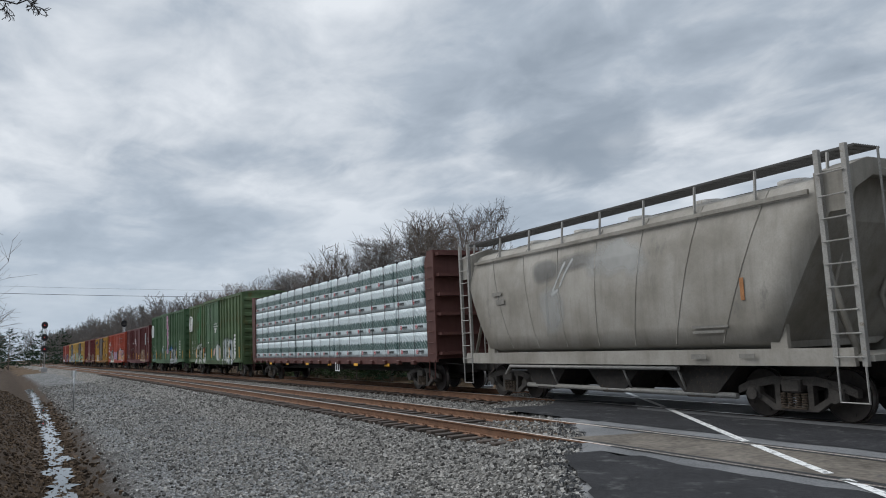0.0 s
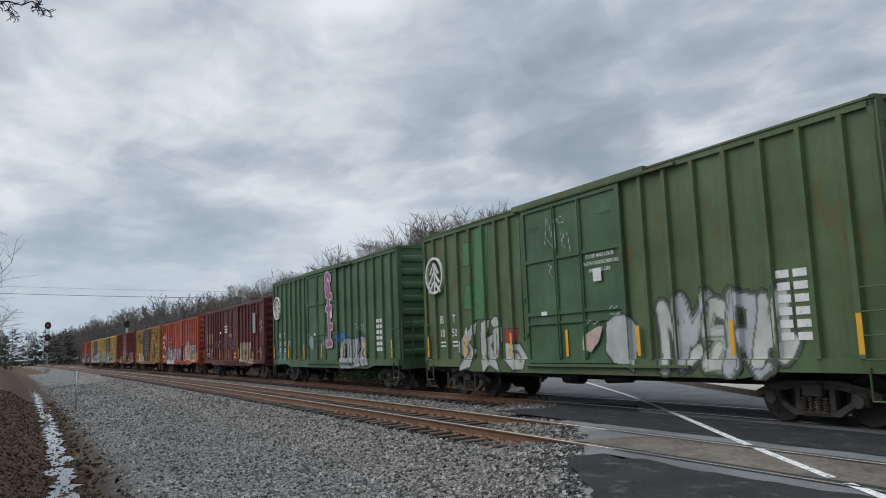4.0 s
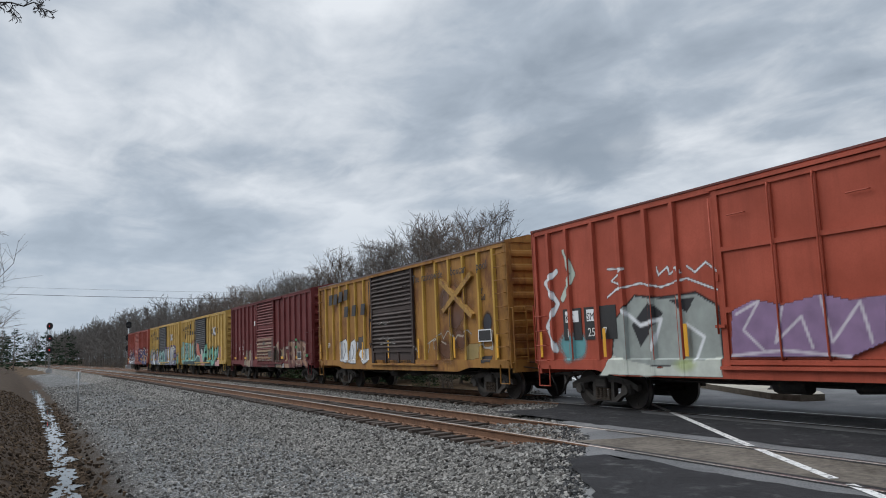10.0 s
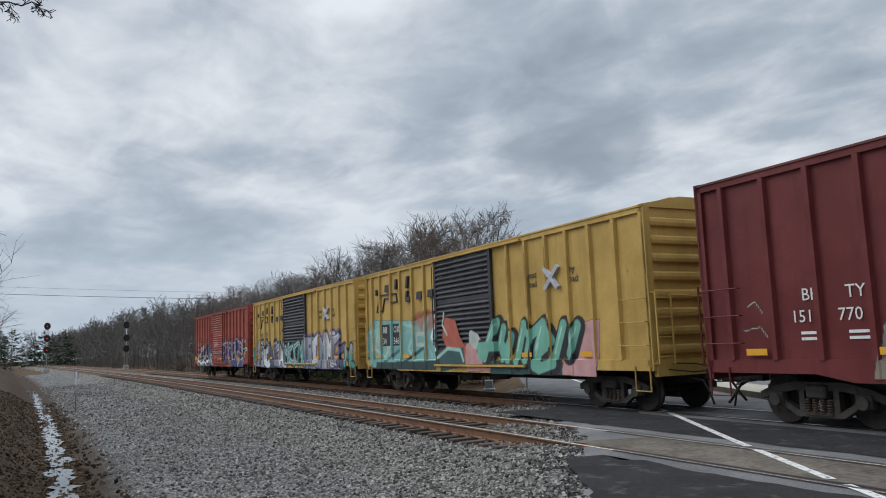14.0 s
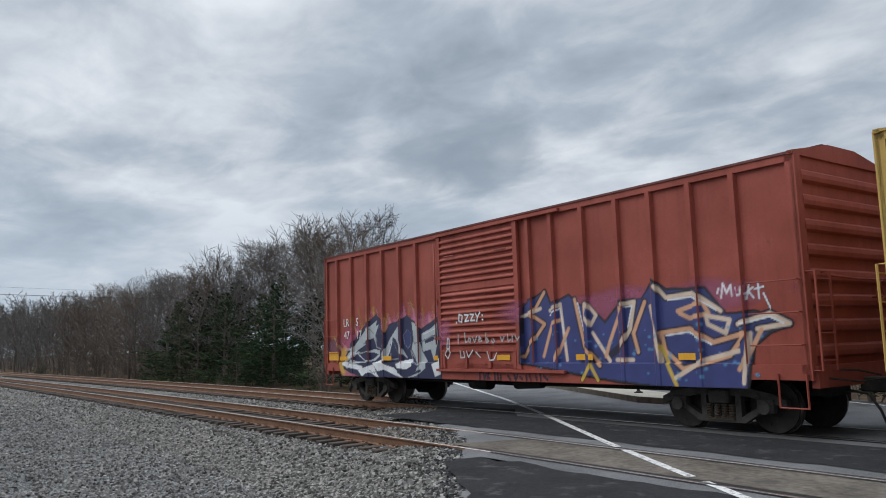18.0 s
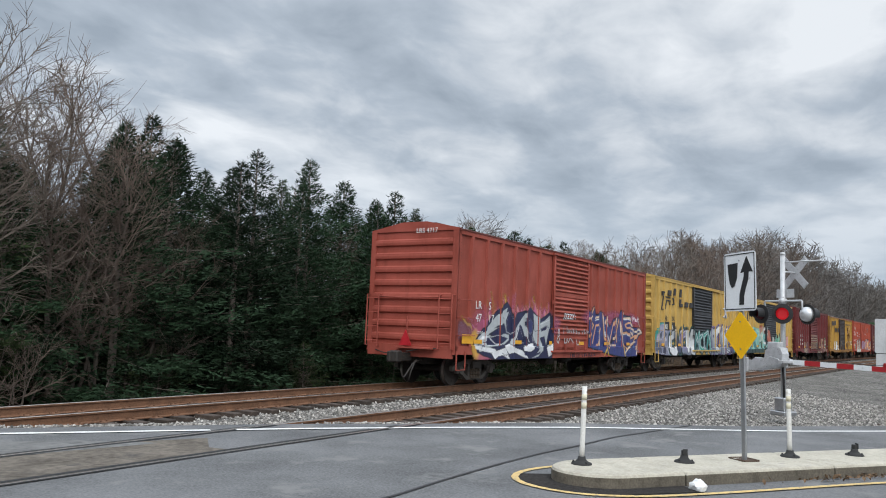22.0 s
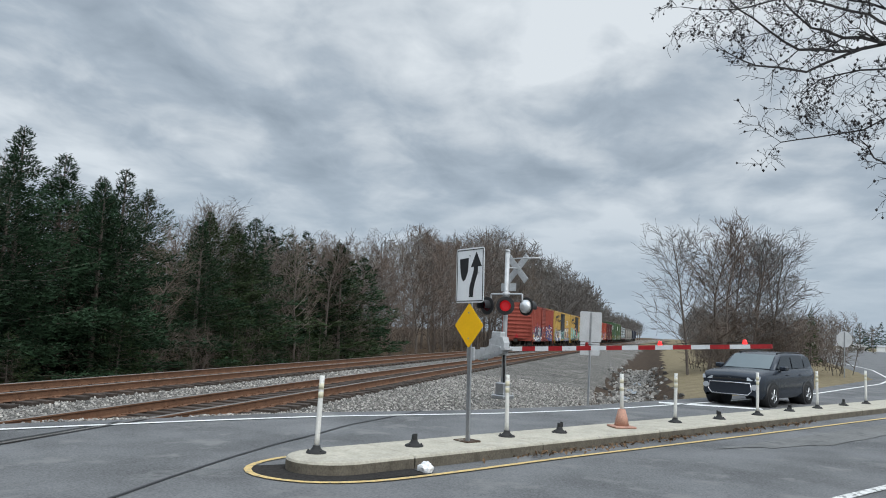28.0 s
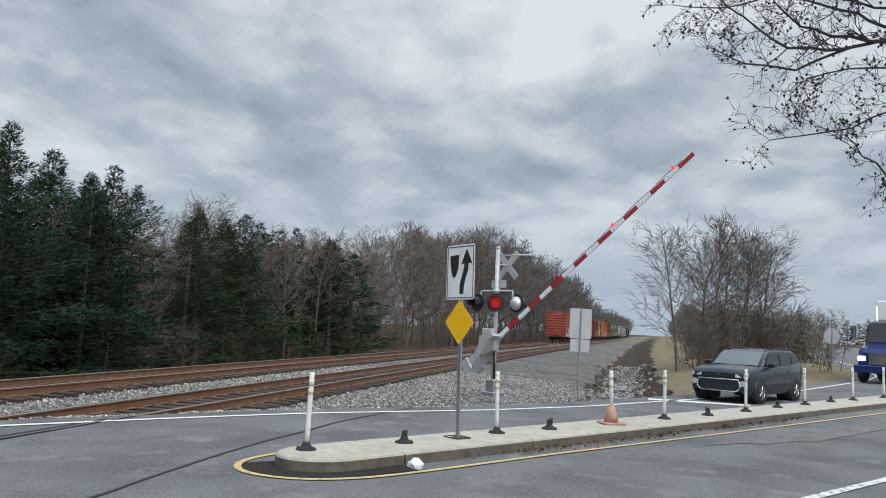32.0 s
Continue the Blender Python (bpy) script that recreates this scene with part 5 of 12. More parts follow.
def locomotive(u, length):
    h = length / 2
    car = thing("locomotive", "dark blue-black diesel locomotive at the head of the train", "locomotive", group="cars of the freight train")
    p = car_paint("dark_locomotive_enamel", (0.03, 0.035, 0.05), 0.1)
    bm = bmesh.new()
    box(bm, -h + 0.3, h - 0.3, -1.5, 1.5, 1.15, 1.5, bevel=0.03)
    part("frame", bm, p, car)
    bm = bmesh.new()
    prism(bm, [(-0.95, 1.5), (0.95, 1.5), (0.95, 4.1), (0.7, 4.35), (-0.7, 4.35), (-0.95, 4.1)], "x", -h + 1.2, h - 6.0)
    part("long_hood", bm, p, car)
    bm = bmesh.new()
    prism(bm, [(-1.55, 1.5), (1.55, 1.5), (1.55, 3.9), (1.2, 4.5), (-1.2, 4.5), (-1.55, 3.9)], "x", h - 6.0, h - 3.4)
    cab = part("cab", bm, p, car)
    bm = bmesh.new()
    for s in (-1, 1):
        a, b = sorted((s * 1.54, s * 1.57))
        box(bm, h - 5.4, h - 4.0, a, b, 2.9, 3.7)
    part("window", bm, glass("cab_glass"), cab)
    bm = bmesh.new()
    prism(bm, [(-0.9, 1.5), (0.9, 1.5), (0.9, 3.0), (0.6, 3.3), (-0.6, 3.3), (-0.9, 3.0)], "x", h - 3.4, h - 1.2)
    part("nose", bm, p, car)
    bm = bmesh.new()
    prism(bm, [(-1.3, 0.55), (1.3, 0.55), (1.45, 1.15), (-1.45, 1.15)], "x", -2.6, 2.6)
    part("fuel_tank", bm, M_STEELBLACK, car)
    for k in range(3):
        bm = bmesh.new()
        disc(bm, (-h + 2.4 + k * 1.5, 0, 4.42), 0.6, (0, 0, 1), 0.2, 16)
        part("roof_fan", bm, M_STEELBLACK, car)
    for e in (-1, 1):
        for k in (-0.9, 0.9):
            truck(car, e * (h - 3.6) + k)
    CARS.append((car, u + h))


locomotive(23.8, 21.0)
locomotive(46.0, 21.0)

# ---- graffiti: sprayed paint that follows the relief of the car sides ----
def spray_material():
    m = bpy.data.materials.new("spray_paint")
    m.use_nodes = True
    n, l = m.node_tree.nodes, m.node_tree.links
    b = n["Principled BSDF"]
    b.inputs["Roughness"].default_value = 0.5
    at = n.new("ShaderNodeVertexColor")
    at.layer_name = "paint"
    co = n.new("ShaderNodeTexCoord")
    nz = n.new("ShaderNodeTexNoise")
    nz.inputs["Scale"].default_value, nz.inputs["Detail"].default_value = 3.0, 8
    l.new(co.outputs["Object"], nz.inputs["Vector"])
    r = n.new("ShaderNodeMapRange")
    for k, v in (("From Min", 0.35), ("From Max", 0.7), ("To Min", 1.04), ("To Max", 0.78)):
        r.inputs[k].default_value = v
    l.new(nz.outputs[0], r.inputs["Value"])
    sc = n.new("ShaderNodeVectorMath")
    sc.operation = "SCALE"
    l.new(at.outputs[0], sc.inputs[0])
    l.new(r.outputs[0], sc.inputs["Scale"])
    l.new(sc.outputs[0], b.inputs["Base Color"])
    l.new(at.outputs["Alpha"], b.inputs["Alpha"])
    return m


M_SPRAY = spray_material()


class Canvas:
    """A car side as a sheet to spray on: x along the car from its rear end, z above the rail."""

    def __init__(self, car, length, floor, x0, x1, z0, z1, res, door, posts):
        self.car, self.length, self.floor, self.door, self.res = car, length, floor, door, res
        self.nx, self.nz = int((x1 - x0) / res) + 1, int((z1 - z0) / res) + 1
        self.X, self.Z = np.meshgrid(np.linspace(x0, x1, self.nx), np.linspace(z0, z1, self.nz), indexing="ij")
        self.C = np.zeros((self.nx, self.nz, 3))
        self.A = np.zeros((self.nx, self.nz))
        self.posts, self.profile = posts, ()

    def lay(self, mask, color):
        mask = np.clip(mask, 0, 1)
        a = mask + self.A * (1 - mask)
        k = (mask / np.maximum(a, 1e-6))[..., None]
        self.C = self.C * (1 - k) + np.array(color) * k
        self.A = a

    def wobble(self, amp, scale, seed):
        rng = np.random.default_rng(seed)
        w = np.zeros_like(self.X)
        for _ in range(6):
            k = rng.normal(0, scale, 2)
            w += np.sin(self.X * k[0] + self.Z * k[1] + rng.uniform(0, 6.28))
        return w * amp / 2.4

    def dist(self, pts):
        d = np.full(self.X.shape, 1e9)
        for (xa, za), (xb, zb) in zip(pts, pts[1:]):
            dx, dz = xb - xa, zb - za
            t = np.clip(((self.X - xa) * dx + (self.Z - za) * dz) / (dx * dx + dz * dz + 1e-9), 0, 1)
            d = np.minimum(d, np.hypot(self.X - xa - t * dx, self.Z - za - t * dz))
        return d

    def stroke(self, pts, w, color, soft=0.02, alpha=1.0):
        self.lay(np.clip((w - self.dist(pts)) / soft, 0, 1) * alpha, color)

    def cloud(self, cx, cz, rx, rz, color, alpha=0.8, seed=0):
        q = np.hypot((self.X - cx) / rx, (self.Z - cz) / rz) + self.wobble(0.22, 3.0, seed)
        self.lay(np.clip((1.15 - q) / 0.5, 0, 1) * alpha, color)

    def flames(self, x0, x1, z0, z1, colors, n, seed):
        rng = np.random.default_rng(seed)
        for i in range(n):
            x = x0 + (x1 - x0) * (i + rng.random()) / n
            hgt = rng.uniform(0.5, 1.0) * (z1 - z0)
            lean = rng.uniform(-0.45, 0.1)
            pts = [(x + lean * t * hgt + 0.06 * math.sin(5 * t + i), z0 + hgt * t) for t in (0, 0.3, 0.6, 0.85, 1.0)]
            self.stroke(pts, rng.uniform(0.05, 0.11), colors[i % len(colors)], 0.12, rng.uniform(0.35, 0.7))

    def letters(self, x0, x1, z0, z1, n, edge, fill, shade, seed, rim=None, width=0.16, wild=0.3, shine=None):
        """Letter-like interlocked shapes: a rim, a dark edge, a fill with shading and shine."""
        rng = np.random.default_rng(seed)
        all_ = []
        w = (x1 - x0) / n
        for i in range(n):
            cx = x0 + w * (i + 0.5)
            pts = []
            shape = rng.integers(0, 5)
            base = {0: ((-0.4, 0), (-0.3, 1), (0.1, 0.45), (0.45, 1), (0.35, 0)), 1: ((0.4, 0.85), (-0.3, 1), (-0.4, 0.5), (0.35, 0.5), (0.4, 0.05), (-0.4, 0)), 2: ((-0.35, 0), (-0.35, 1), (0.35, 0.9), (0.3, 0.5), (-0.2, 0.45), (0.4, 0)), 3: ((0.4, 1), (-0.3, 0.8), (-0.4, 0.15), (0.4, 0)), 4: ((-0.45, 0.95), (0, 0.1), (0.1, 0.1), (0.45, 1))}[int(shape)]
            for bx, bz in base:
                pts.append((cx + bx * w * 1.12 + rng.normal(0, wild * 0.25) * w, z0 + (z1 - z0) * (0.08 + 0.84 * bz) + rng.normal(0, wild * 0.12) * (z1 - z0)))
            if rng.random() < wild * 2:
                pts.append((pts[-1][0] + rng.uniform(0.2, 0.5) * w, pts[-1][1] + rng.uniform(-0.1, 0.25) * (z1 - z0)))
            all_.append(pts)
        ds = [self.dist(p) + self.wobble(0.035, 4.0, seed + i) for i, p in enumerate(all_)]
        dm = np.min(ds, axis=0)
        if rim is not None:
            self.lay(np.clip((width + 0.15 - dm) / 0.03, 0, 1), rim)
        self.lay(np.clip((width + 0.085 - dm) / 0.02, 0, 1), edge)
        for i, d in enumerate(ds):
            self.lay(np.clip((width + 0.03 - d) / 0.015, 0, 1), edge)
            m = np.clip((width - 0.008 - d) / 0.02, 0, 1)
            t = np.clip((self.Z - z0) / (z1 - z0) + self.wobble(0.25, 3.5, seed + 31 + i), 0, 1)[..., None]
            col = np.array(shade[i % len(shade)]) * (1 - t) + np.array(fill[i % len(fill)]) * t
            k = m[..., None]
            self.C = self.C * (1 - k) + col * k
            self.A = np.maximum(self.A, m)
            if shine is not None:
                self.lay(np.clip((0.028 - np.abs(d - width * 0.62)) / 0.02, 0, 1) * (self.wobble(1, 2.5, seed + 50 + i) > 0.1), shine)

    def fill(self, pts, color, soft=0.024, edge=None, width=0.028):
        """A closed shape of paint, with an outline of its own where wanted."""
        inside = np.zeros(self.X.shape, bool)
        ring = list(pts) + [pts[0]]
        for (xa, za), (xb, zb) in zip(ring, ring[1:]):
            hit = (za > self.Z) != (zb > self.Z)
            inside ^= hit & (self.X < (xb - xa) * (self.Z - za) / ((zb - za) if abs(zb - za) > 1e-9 else 1e-9) + xa)
        d = self.dist(ring) + self.wobble(0.012, 5.0, len(pts))
        if edge is not None:
            self.lay(np.clip((width - d) / soft, 0, 1) * ~inside, edge)
        self.lay(np.where(inside, 1.0, np.clip((0.006 - d) / soft, 0, 1)), color)

    def tag(self, x0, z0, w, h, color, seed, width=0.018, n=9):
        """A quick scrawl with no readable words."""
        rng = np.random.default_rng(seed)
        pts = [(x0 + w * i / n + rng.normal(0, 0.25) * w / n, z0 + h * rng.random()) for i in range(n + 1)]
        self.stroke(pts, width, color, 0.012, 0.9)

    def build(self, label):
        ok = (self.A[:-1, :-1] + self.A[1:, :-1] + self.A[1:, 1:] + self.A[:-1, 1:]) > 0.06
        y = np.full(self.X.shape, -1.52)
        for p in self.posts:
            q = np.abs(self.X - p)
            y = np.minimum(y, np.where(q < 0.05, -1.60, np.where(q < 0.075, -1.52 - 0.08 * (0.075 - q) / 0.025, -1.52)))
        y = np.where((self.X > self.door[0] - 0.05) & (self.X < self.door[1] + 0.05) & (self.Z > self.floor), -1.628, y)
        edge = (self.X < 0.17) | (self.X > self.length - 0.17) | (self.Z < self.floor + 0.15)
        y = np.where(edge, np.minimum(y, -1.583), y) - 0.005
        if self.profile:
            y = -np.interp(self.Z, [p[1] for p in self.profile], [p[0] for p in self.profile]) - 0.012
        ids = -np.ones(self.X.shape, int)
        use = np.zeros(self.X.shape, bool)
        for a in (ok,):
            use[:-1, :-1] |= a
            use[1:, :-1] |= a
            use[1:, 1:] |= a
            use[:-1, 1:] |= a
        ids[use] = np.arange(use.sum())
        co = np.stack([self.X[use] - self.length / 2, y[use], self.Z[use]], -1)
        i, j = np.nonzero(ok)
        quads = np.stack([ids[i, j], ids[i + 1, j], ids[i + 1, j + 1], ids[i, j + 1]], -1)
        me = bpy.data.meshes.new("graffiti")
        me.from_pydata(co.tolist(), [], quads.tolist())
        me.materials.append(M_SPRAY)
        at = me.color_attributes.new("paint", "FLOAT_COLOR", "POINT")
        at.data.foreach_set("color", np.concatenate([self.C[use], self.A[use][:, None]], -1).astype(np.float32).ravel())
        return sub("graffiti", me, self.car, None, label)


WHITE, SILVER, BLACK, NAVY = (0.72, 0.74, 0.76), (0.40, 0.43, 0.45), (0.012, 0.012, 0.016), (0.02, 0.03, 0.10)
PINK, YEL, BLUE, PEACH, TEAL = (0.62, 0.20, 0.36), (0.62, 0.38, 0.04), (0.035, 0.06, 0.26), (0.62, 0.34, 0.20), (0.05, 0.33, 0.27)
PURPLE, GREYB, TAN, CYAN = (0.22, 0.16, 0.36), (0.20, 0.24, 0.30), (0.46, 0.33, 0.22), (0.12, 0.42, 0.45)

# rear hopper: a tag half scrubbed away, leaving grey smears and pale streaks
g = Canvas(rear_hopper, 13.3, 1.05, 2.6, 9.2, 1.5, 3.85, 0.03, (90, 91), ())
g.profile = HOPPER_SIDE
SMEAR, CHALK = (0.13, 0.13, 0.125), (0.46, 0.47, 0.46)
g.cloud(7.4, 3.4, 0.9, 0.5, CHALK, 0.45, 61)
g.cloud(4.9, 2.4, 0.5, 0.8, CHALK, 0.4, 62)
g.cloud(4.6, 3.35, 0.55, 0.3, SMEAR, 0.55, 63)
g.cloud(5.9, 3.5, 0.75, 0.25, SMEAR, 0.5, 64)
g.stroke([(4.75, 3.3), (4.7, 2.7), (4.75, 2.2), (4.68, 1.75)], 0.06, SMEAR, 0.12, 0.5)
g.stroke([(5.05, 2.9), (5.2, 2.5), (5.1, 1.9)], 0.05, SMEAR, 0.12, 0.4)
for pts in ([(5.0, 2.85), (5.2, 3.15), (5.45, 3.5)], [(5.3, 2.95), (5.45, 3.2), (5.75, 3.55)], [(4.95, 2.75), (5.2, 2.85)]):
    g.stroke(pts, 0.07, CHALK, 0.07, 0.8)
for q in range(9):
    g.stroke([(4.4 + 0.33 * q, 2.7 - 0.08 * (q % 3)), (4.42 + 0.33 * q, 1.7 + 0.11 * (q % 4))], 0.03, CHALK if q % 2 else SMEAR, 0.09, 0.3)
g.build("smeared remains of a scrubbed-off tag")

# last car: silver and white letters under flames; blue letters edged in peach
g = Canvas(lrs, 16.0, 1.05, 0.1, 15.9, 0.80, 2.95, 0.022, (6.3, 9.38), POSTS["lrs"])
g.cloud(2.0, 1.5, 0.8, 0.8, (0.55, 0.15, 0.28), 0.55, 1)
g.cloud(4.6, 2.0, 2.0, 0.5, PINK, 0.5, 2)
g.flames(1.9, 6.25, 1.75, 2.85, (PINK, YEL, PINK, (0.62, 0.24, 0.12), (0.60, 0.34, 0.06), PINK), 40, 3)
g.cloud(0.55, 1.65, 0.4, 0.35, (0.22, 0.12, 0.18), 0.5, 12)
g.cloud(1.5, 1.0, 0.5, 0.22, (0.58, 0.20, 0.22), 0.7, 13)
g.stroke([(0.42, 2.02), (0.78, 1.80), (1.02, 1.55), (1.2, 1.15)], 0.07, YEL, 0.09, 0.7)
g.stroke([(0.75, 2.0), (1.15, 1.72), (1.5, 1.55)], 0.05, PINK, 0.09, 0.7)
g.cloud(1.18, 1.2, 0.22, 0.42, YEL, 0.75, 4)
NAVYD, PALE = (0.018, 0.022, 0.07), (0.42, 0.46, 0.48)
g.fill([(1.15, 1.28), (1.75, 1.80), (2.43, 2.25), (3.08, 2.55), (3.31, 2.38), (3.56, 1.99), (3.80, 2.25), (4.38, 2.35), (4.70, 2.47), (5.08, 2.25), (5.38, 2.05), (6.19, 2.36), (6.30, 2.07), (6.31, 0.76), (2.95, 0.75), (2.26, 0.81), (1.62, 0.93), (1.24, 1.04)], NAVYD, edge=BLACK, width=0.05)
g.fill([(1.15, 1.26), (1.37, 1.45), (1.75, 1.67), (2.43, 2.13), (3.13, 2.42), (3.05, 2.25), (3.22, 2.29), (3.02, 2.00), (3.05, 1.70), (2.93, 1.92), (2.56, 1.85), (2.28, 1.74), (2.56, 1.77), (1.96, 1.56), (2.19, 1.49), (2.52, 1.52), (2.95, 1.59), (3.25, 1.56), (3.25, 1.39), (2.99, 1.26), (2.43, 1.21), (1.88, 1.19), (2.22, 1.11), (2.48, 1.06), (2.35, 0.93), (2.09, 0.98), (1.79, 1.08), (1.37, 1.03)], PALE, edge=BLACK)
g.fill([(2.09, 0.98), (2.43, 1.06), (2.95, 1.16), (3.25, 0.81), (2.86, 0.93), (2.52, 0.90), (2.31, 0.80)], WHITE, edge=BLACK)
g.fill([(3.27, 1.24), (3.48, 1.49), (3.80, 1.86), (4.25, 2.22), (4.37, 2.30), (4.31, 1.90), (4.47, 1.57), (4.72, 1.31), (4.38, 1.47), (4.11, 1.85), (3.97, 1.92), (3.85, 1.66), (3.72, 1.39), (3.53, 1.26)], PALE, edge=BLACK)
g.fill([(2.90, 1.19), (3.31, 1.28), (3.56, 1.16), (4.10, 1.06), (4.53, 0.80), (4.19, 0.86), (3.55, 1.01), (3.20, 0.96)], WHITE, edge=BLACK)
g.fill([(4.93, 2.30), (5.27, 2.18), (5.29, 1.82), (5.39, 1.51), (5.63, 1.26), (5.61, 1.06), (5.21, 0.86), (4.70, 0.80), (5.15, 0.99), (5.37, 1.16), (5.10, 1.34), (4.91, 1.57), (5.00, 1.82)], PALE, edge=BLACK)
g.fill([(4.16, 1.16), (4.49, 1.26), (4.96, 1.31), (4.96, 1.12), (4.70, 1.03), (4.23, 1.06)], WHITE, edge=BLACK)
g.fill([(4.52, 1.94), (4.70, 2.10), (4.88, 1.99), (4.86, 1.70), (4.72, 1.59), (4.57, 1.72)], (0.03, 0.04, 0.14), edge=PALE)
g.fill([(5.39, 1.97), (5.85, 2.10), (6.19, 2.28), (6.23, 1.92), (6.04, 1.57), (5.94, 1.23), (5.80, 1.56), (5.43, 1.49)], PALE, edge=BLACK)
g.fill([(5.90, 1.16), (6.30, 1.32), (6.30, 0.93), (6.04, 0.86)], WHITE, edge=BLACK)
for pts in ([(2.09, 1.44), (2.48, 1.52), (2.99, 1.49), (3.20, 1.44), (2.86, 1.29), (2.43, 1.27), (2.28, 1.34)], [(1.62, 1.31), (1.96, 1.47), (2.09, 1.39), (2.43, 1.24), (1.96, 1.23)], [(3.31, 2.29), (3.61, 1.82), (3.39, 1.59), (3.08, 1.67), (3.12, 2.07)], [(3.80, 1.70), (3.96, 1.82), (4.23, 1.44), (4.37, 1.31), (3.87, 1.31)], [(1.41, 1.16), (1.65, 1.24), (1.68, 1.08)], [(4.87, 1.52), (5.08, 1.28), (5.30, 1.16), (5.00, 1.21)], [(5.51, 1.82), (6.02, 1.94), (5.94, 1.78), (5.55, 1.70)]):
    g.fill(pts, NAVYD, edge=WHITE, width=0.02)
for pts, col, w in (([(1.22, 1.25), (1.62, 1.45), (1.87, 1.5)], WHITE, 0.05), ([(1.17, 1.18), (1.67, 1.1), (2.27, 1.05)], WHITE, 0.07), ([(1.87, 1.5), (2.22, 1.6), (2.07, 1.45), (2.47, 1.48)], BLACK, 0.018), ([(1.37, 1.22), (1.57, 1.32), (1.49, 1.12)], BLACK, 0.02), ([(2.57, 2.25), (2.92, 2.05)], BLACK, 0.014), ([(3.47, 1.25), (3.77, 1.5), (3.92, 1.8)], WHITE, 0.022), ([(4.12, 1.65), (4.47, 1.3)], BLACK, 0.02), ([(4.87, 1.9), (5.07, 1.7), (5.32, 1.75)], BLACK, 0.016), ([(5.37, 1.75), (5.87, 1.9), (6.12, 1.85)], (0.2, 0.22, 0.25), 0.025), ([(5.47, 1.95), (6.17, 2.12)], WHITE, 0.016), ([(2.77, 0.95), (3.27, 0.78)], WHITE, 0.022), ([(4.27, 0.95), (4.77, 0.85), (5.37, 1.0)], NAVYD, 0.04)):
    g.stroke(pts, w, col, 0.014)
CREAM = (0.66, 0.52, 0.40)
g.cloud(12.57, 2.32, 3.6, 0.30, (0.42, 0.12, 0.22), 0.55, 6)
g.fill([(9.48, 2.46), (9.86, 2.62), (10.16, 2.76), (10.30, 2.42), (10.86, 2.59), (11.20, 2.36), (11.37, 2.44), (11.83, 1.97), (12.28, 2.39), (12.77, 2.40), (13.06, 2.71), (13.34, 2.52), (13.77, 2.49), (14.15, 2.50), (14.54, 2.02), (15.07, 2.03), (15.67, 1.86), (15.32, 1.73), (15.02, 1.49), (14.88, 0.82), (13.38, 0.78), (11.76, 0.92), (9.38, 1.22)], (0.035, 0.045, 0.17), edge=BLACK, width=0.06)
g.stroke([(10.13, 2.72), (9.71, 2.25), (10.11, 2.04), (9.60, 1.56), (9.45, 1.35)], 0.085, (0.015, 0.015, 0.04), 0.02)
g.stroke([(11.03, 2.51), (11.25, 1.54), (11.69, 1.16)], 0.085, (0.015, 0.015, 0.04), 0.02)
g.stroke([(12.32, 2.34), (12.59, 2.37), (12.46, 1.86), (12.21, 1.53), (11.84, 1.31)], 0.085, (0.015, 0.015, 0.04), 0.02)
g.stroke([(12.84, 2.35), (12.53, 1.77), (12.62, 1.42)], 0.085, (0.015, 0.015, 0.04), 0.02)
g.stroke([(13.12, 2.62), (13.33, 2.40), (13.94, 2.44), (14.45, 2.10)], 0.085, (0.015, 0.015, 0.04), 0.02)
g.stroke([(13.19, 1.76), (13.80, 1.82), (14.27, 1.57), (14.89, 1.71), (14.57, 1.34), (13.66, 1.11), (13.25, 1.43), (13.19, 1.76)], 0.085, (0.015, 0.015, 0.04), 0.02)
g.stroke([(14.76, 1.86), (15.35, 2.01), (15.67, 1.84), (15.11, 1.77)], 0.085, (0.015, 0.015, 0.04), 0.02)
g.stroke([(10.13, 2.72), (9.71, 2.25), (10.11, 2.04), (9.60, 1.56), (9.45, 1.35)], 0.05, PEACH, 0.02)
g.stroke([(9.46, 2.24), (10.00, 2.38)], 0.05, CREAM, 0.02)
g.stroke([(10.29, 2.32), (10.61, 2.44), (10.74, 1.27)], 0.05, CREAM, 0.02)
g.stroke([(10.04, 1.35), (10.34, 2.03), (10.59, 2.11)], 0.05, PEACH, 0.02)
g.stroke([(11.03, 2.51), (11.25, 1.54), (11.69, 1.16)], 0.05, PEACH, 0.02)
g.stroke([(11.37, 2.40), (11.60, 2.16), (11.45, 1.97), (11.30, 2.17), (11.37, 2.40)], 0.05, CREAM, 0.02)
g.stroke([(11.49, 1.81), (11.91, 1.25)], 0.05, CREAM, 0.02)
g.stroke([(12.27, 2.26), (11.93, 1.62), (11.81, 1.34)], 0.05, PEACH, 0.02)
g.stroke([(12.32, 2.34), (12.59, 2.37), (12.46, 1.86), (12.21, 1.53)], 0.05, CREAM, 0.02)
g.stroke([(12.84, 2.35), (12.53, 1.77), (12.62, 1.42)], 0.05, PEACH, 0.02)
g.stroke([(12.97, 2.26), (13.17, 1.25)], 0.05, CREAM, 0.02)
g.stroke([(13.12, 2.62), (13.33, 2.40), (13.94, 2.44), (14.45, 2.10)], 0.05, CREAM, 0.02)
g.stroke([(13.57, 2.14), (14.09, 2.27), (14.21, 2.07), (13.82, 2.00), (13.61, 2.10)], 0.05, PEACH, 0.02)
g.stroke([(14.15, 2.03), (14.61, 1.94), (14.52, 1.72), (14.18, 1.88), (14.15, 2.03)], 0.05, CREAM, 0.02)
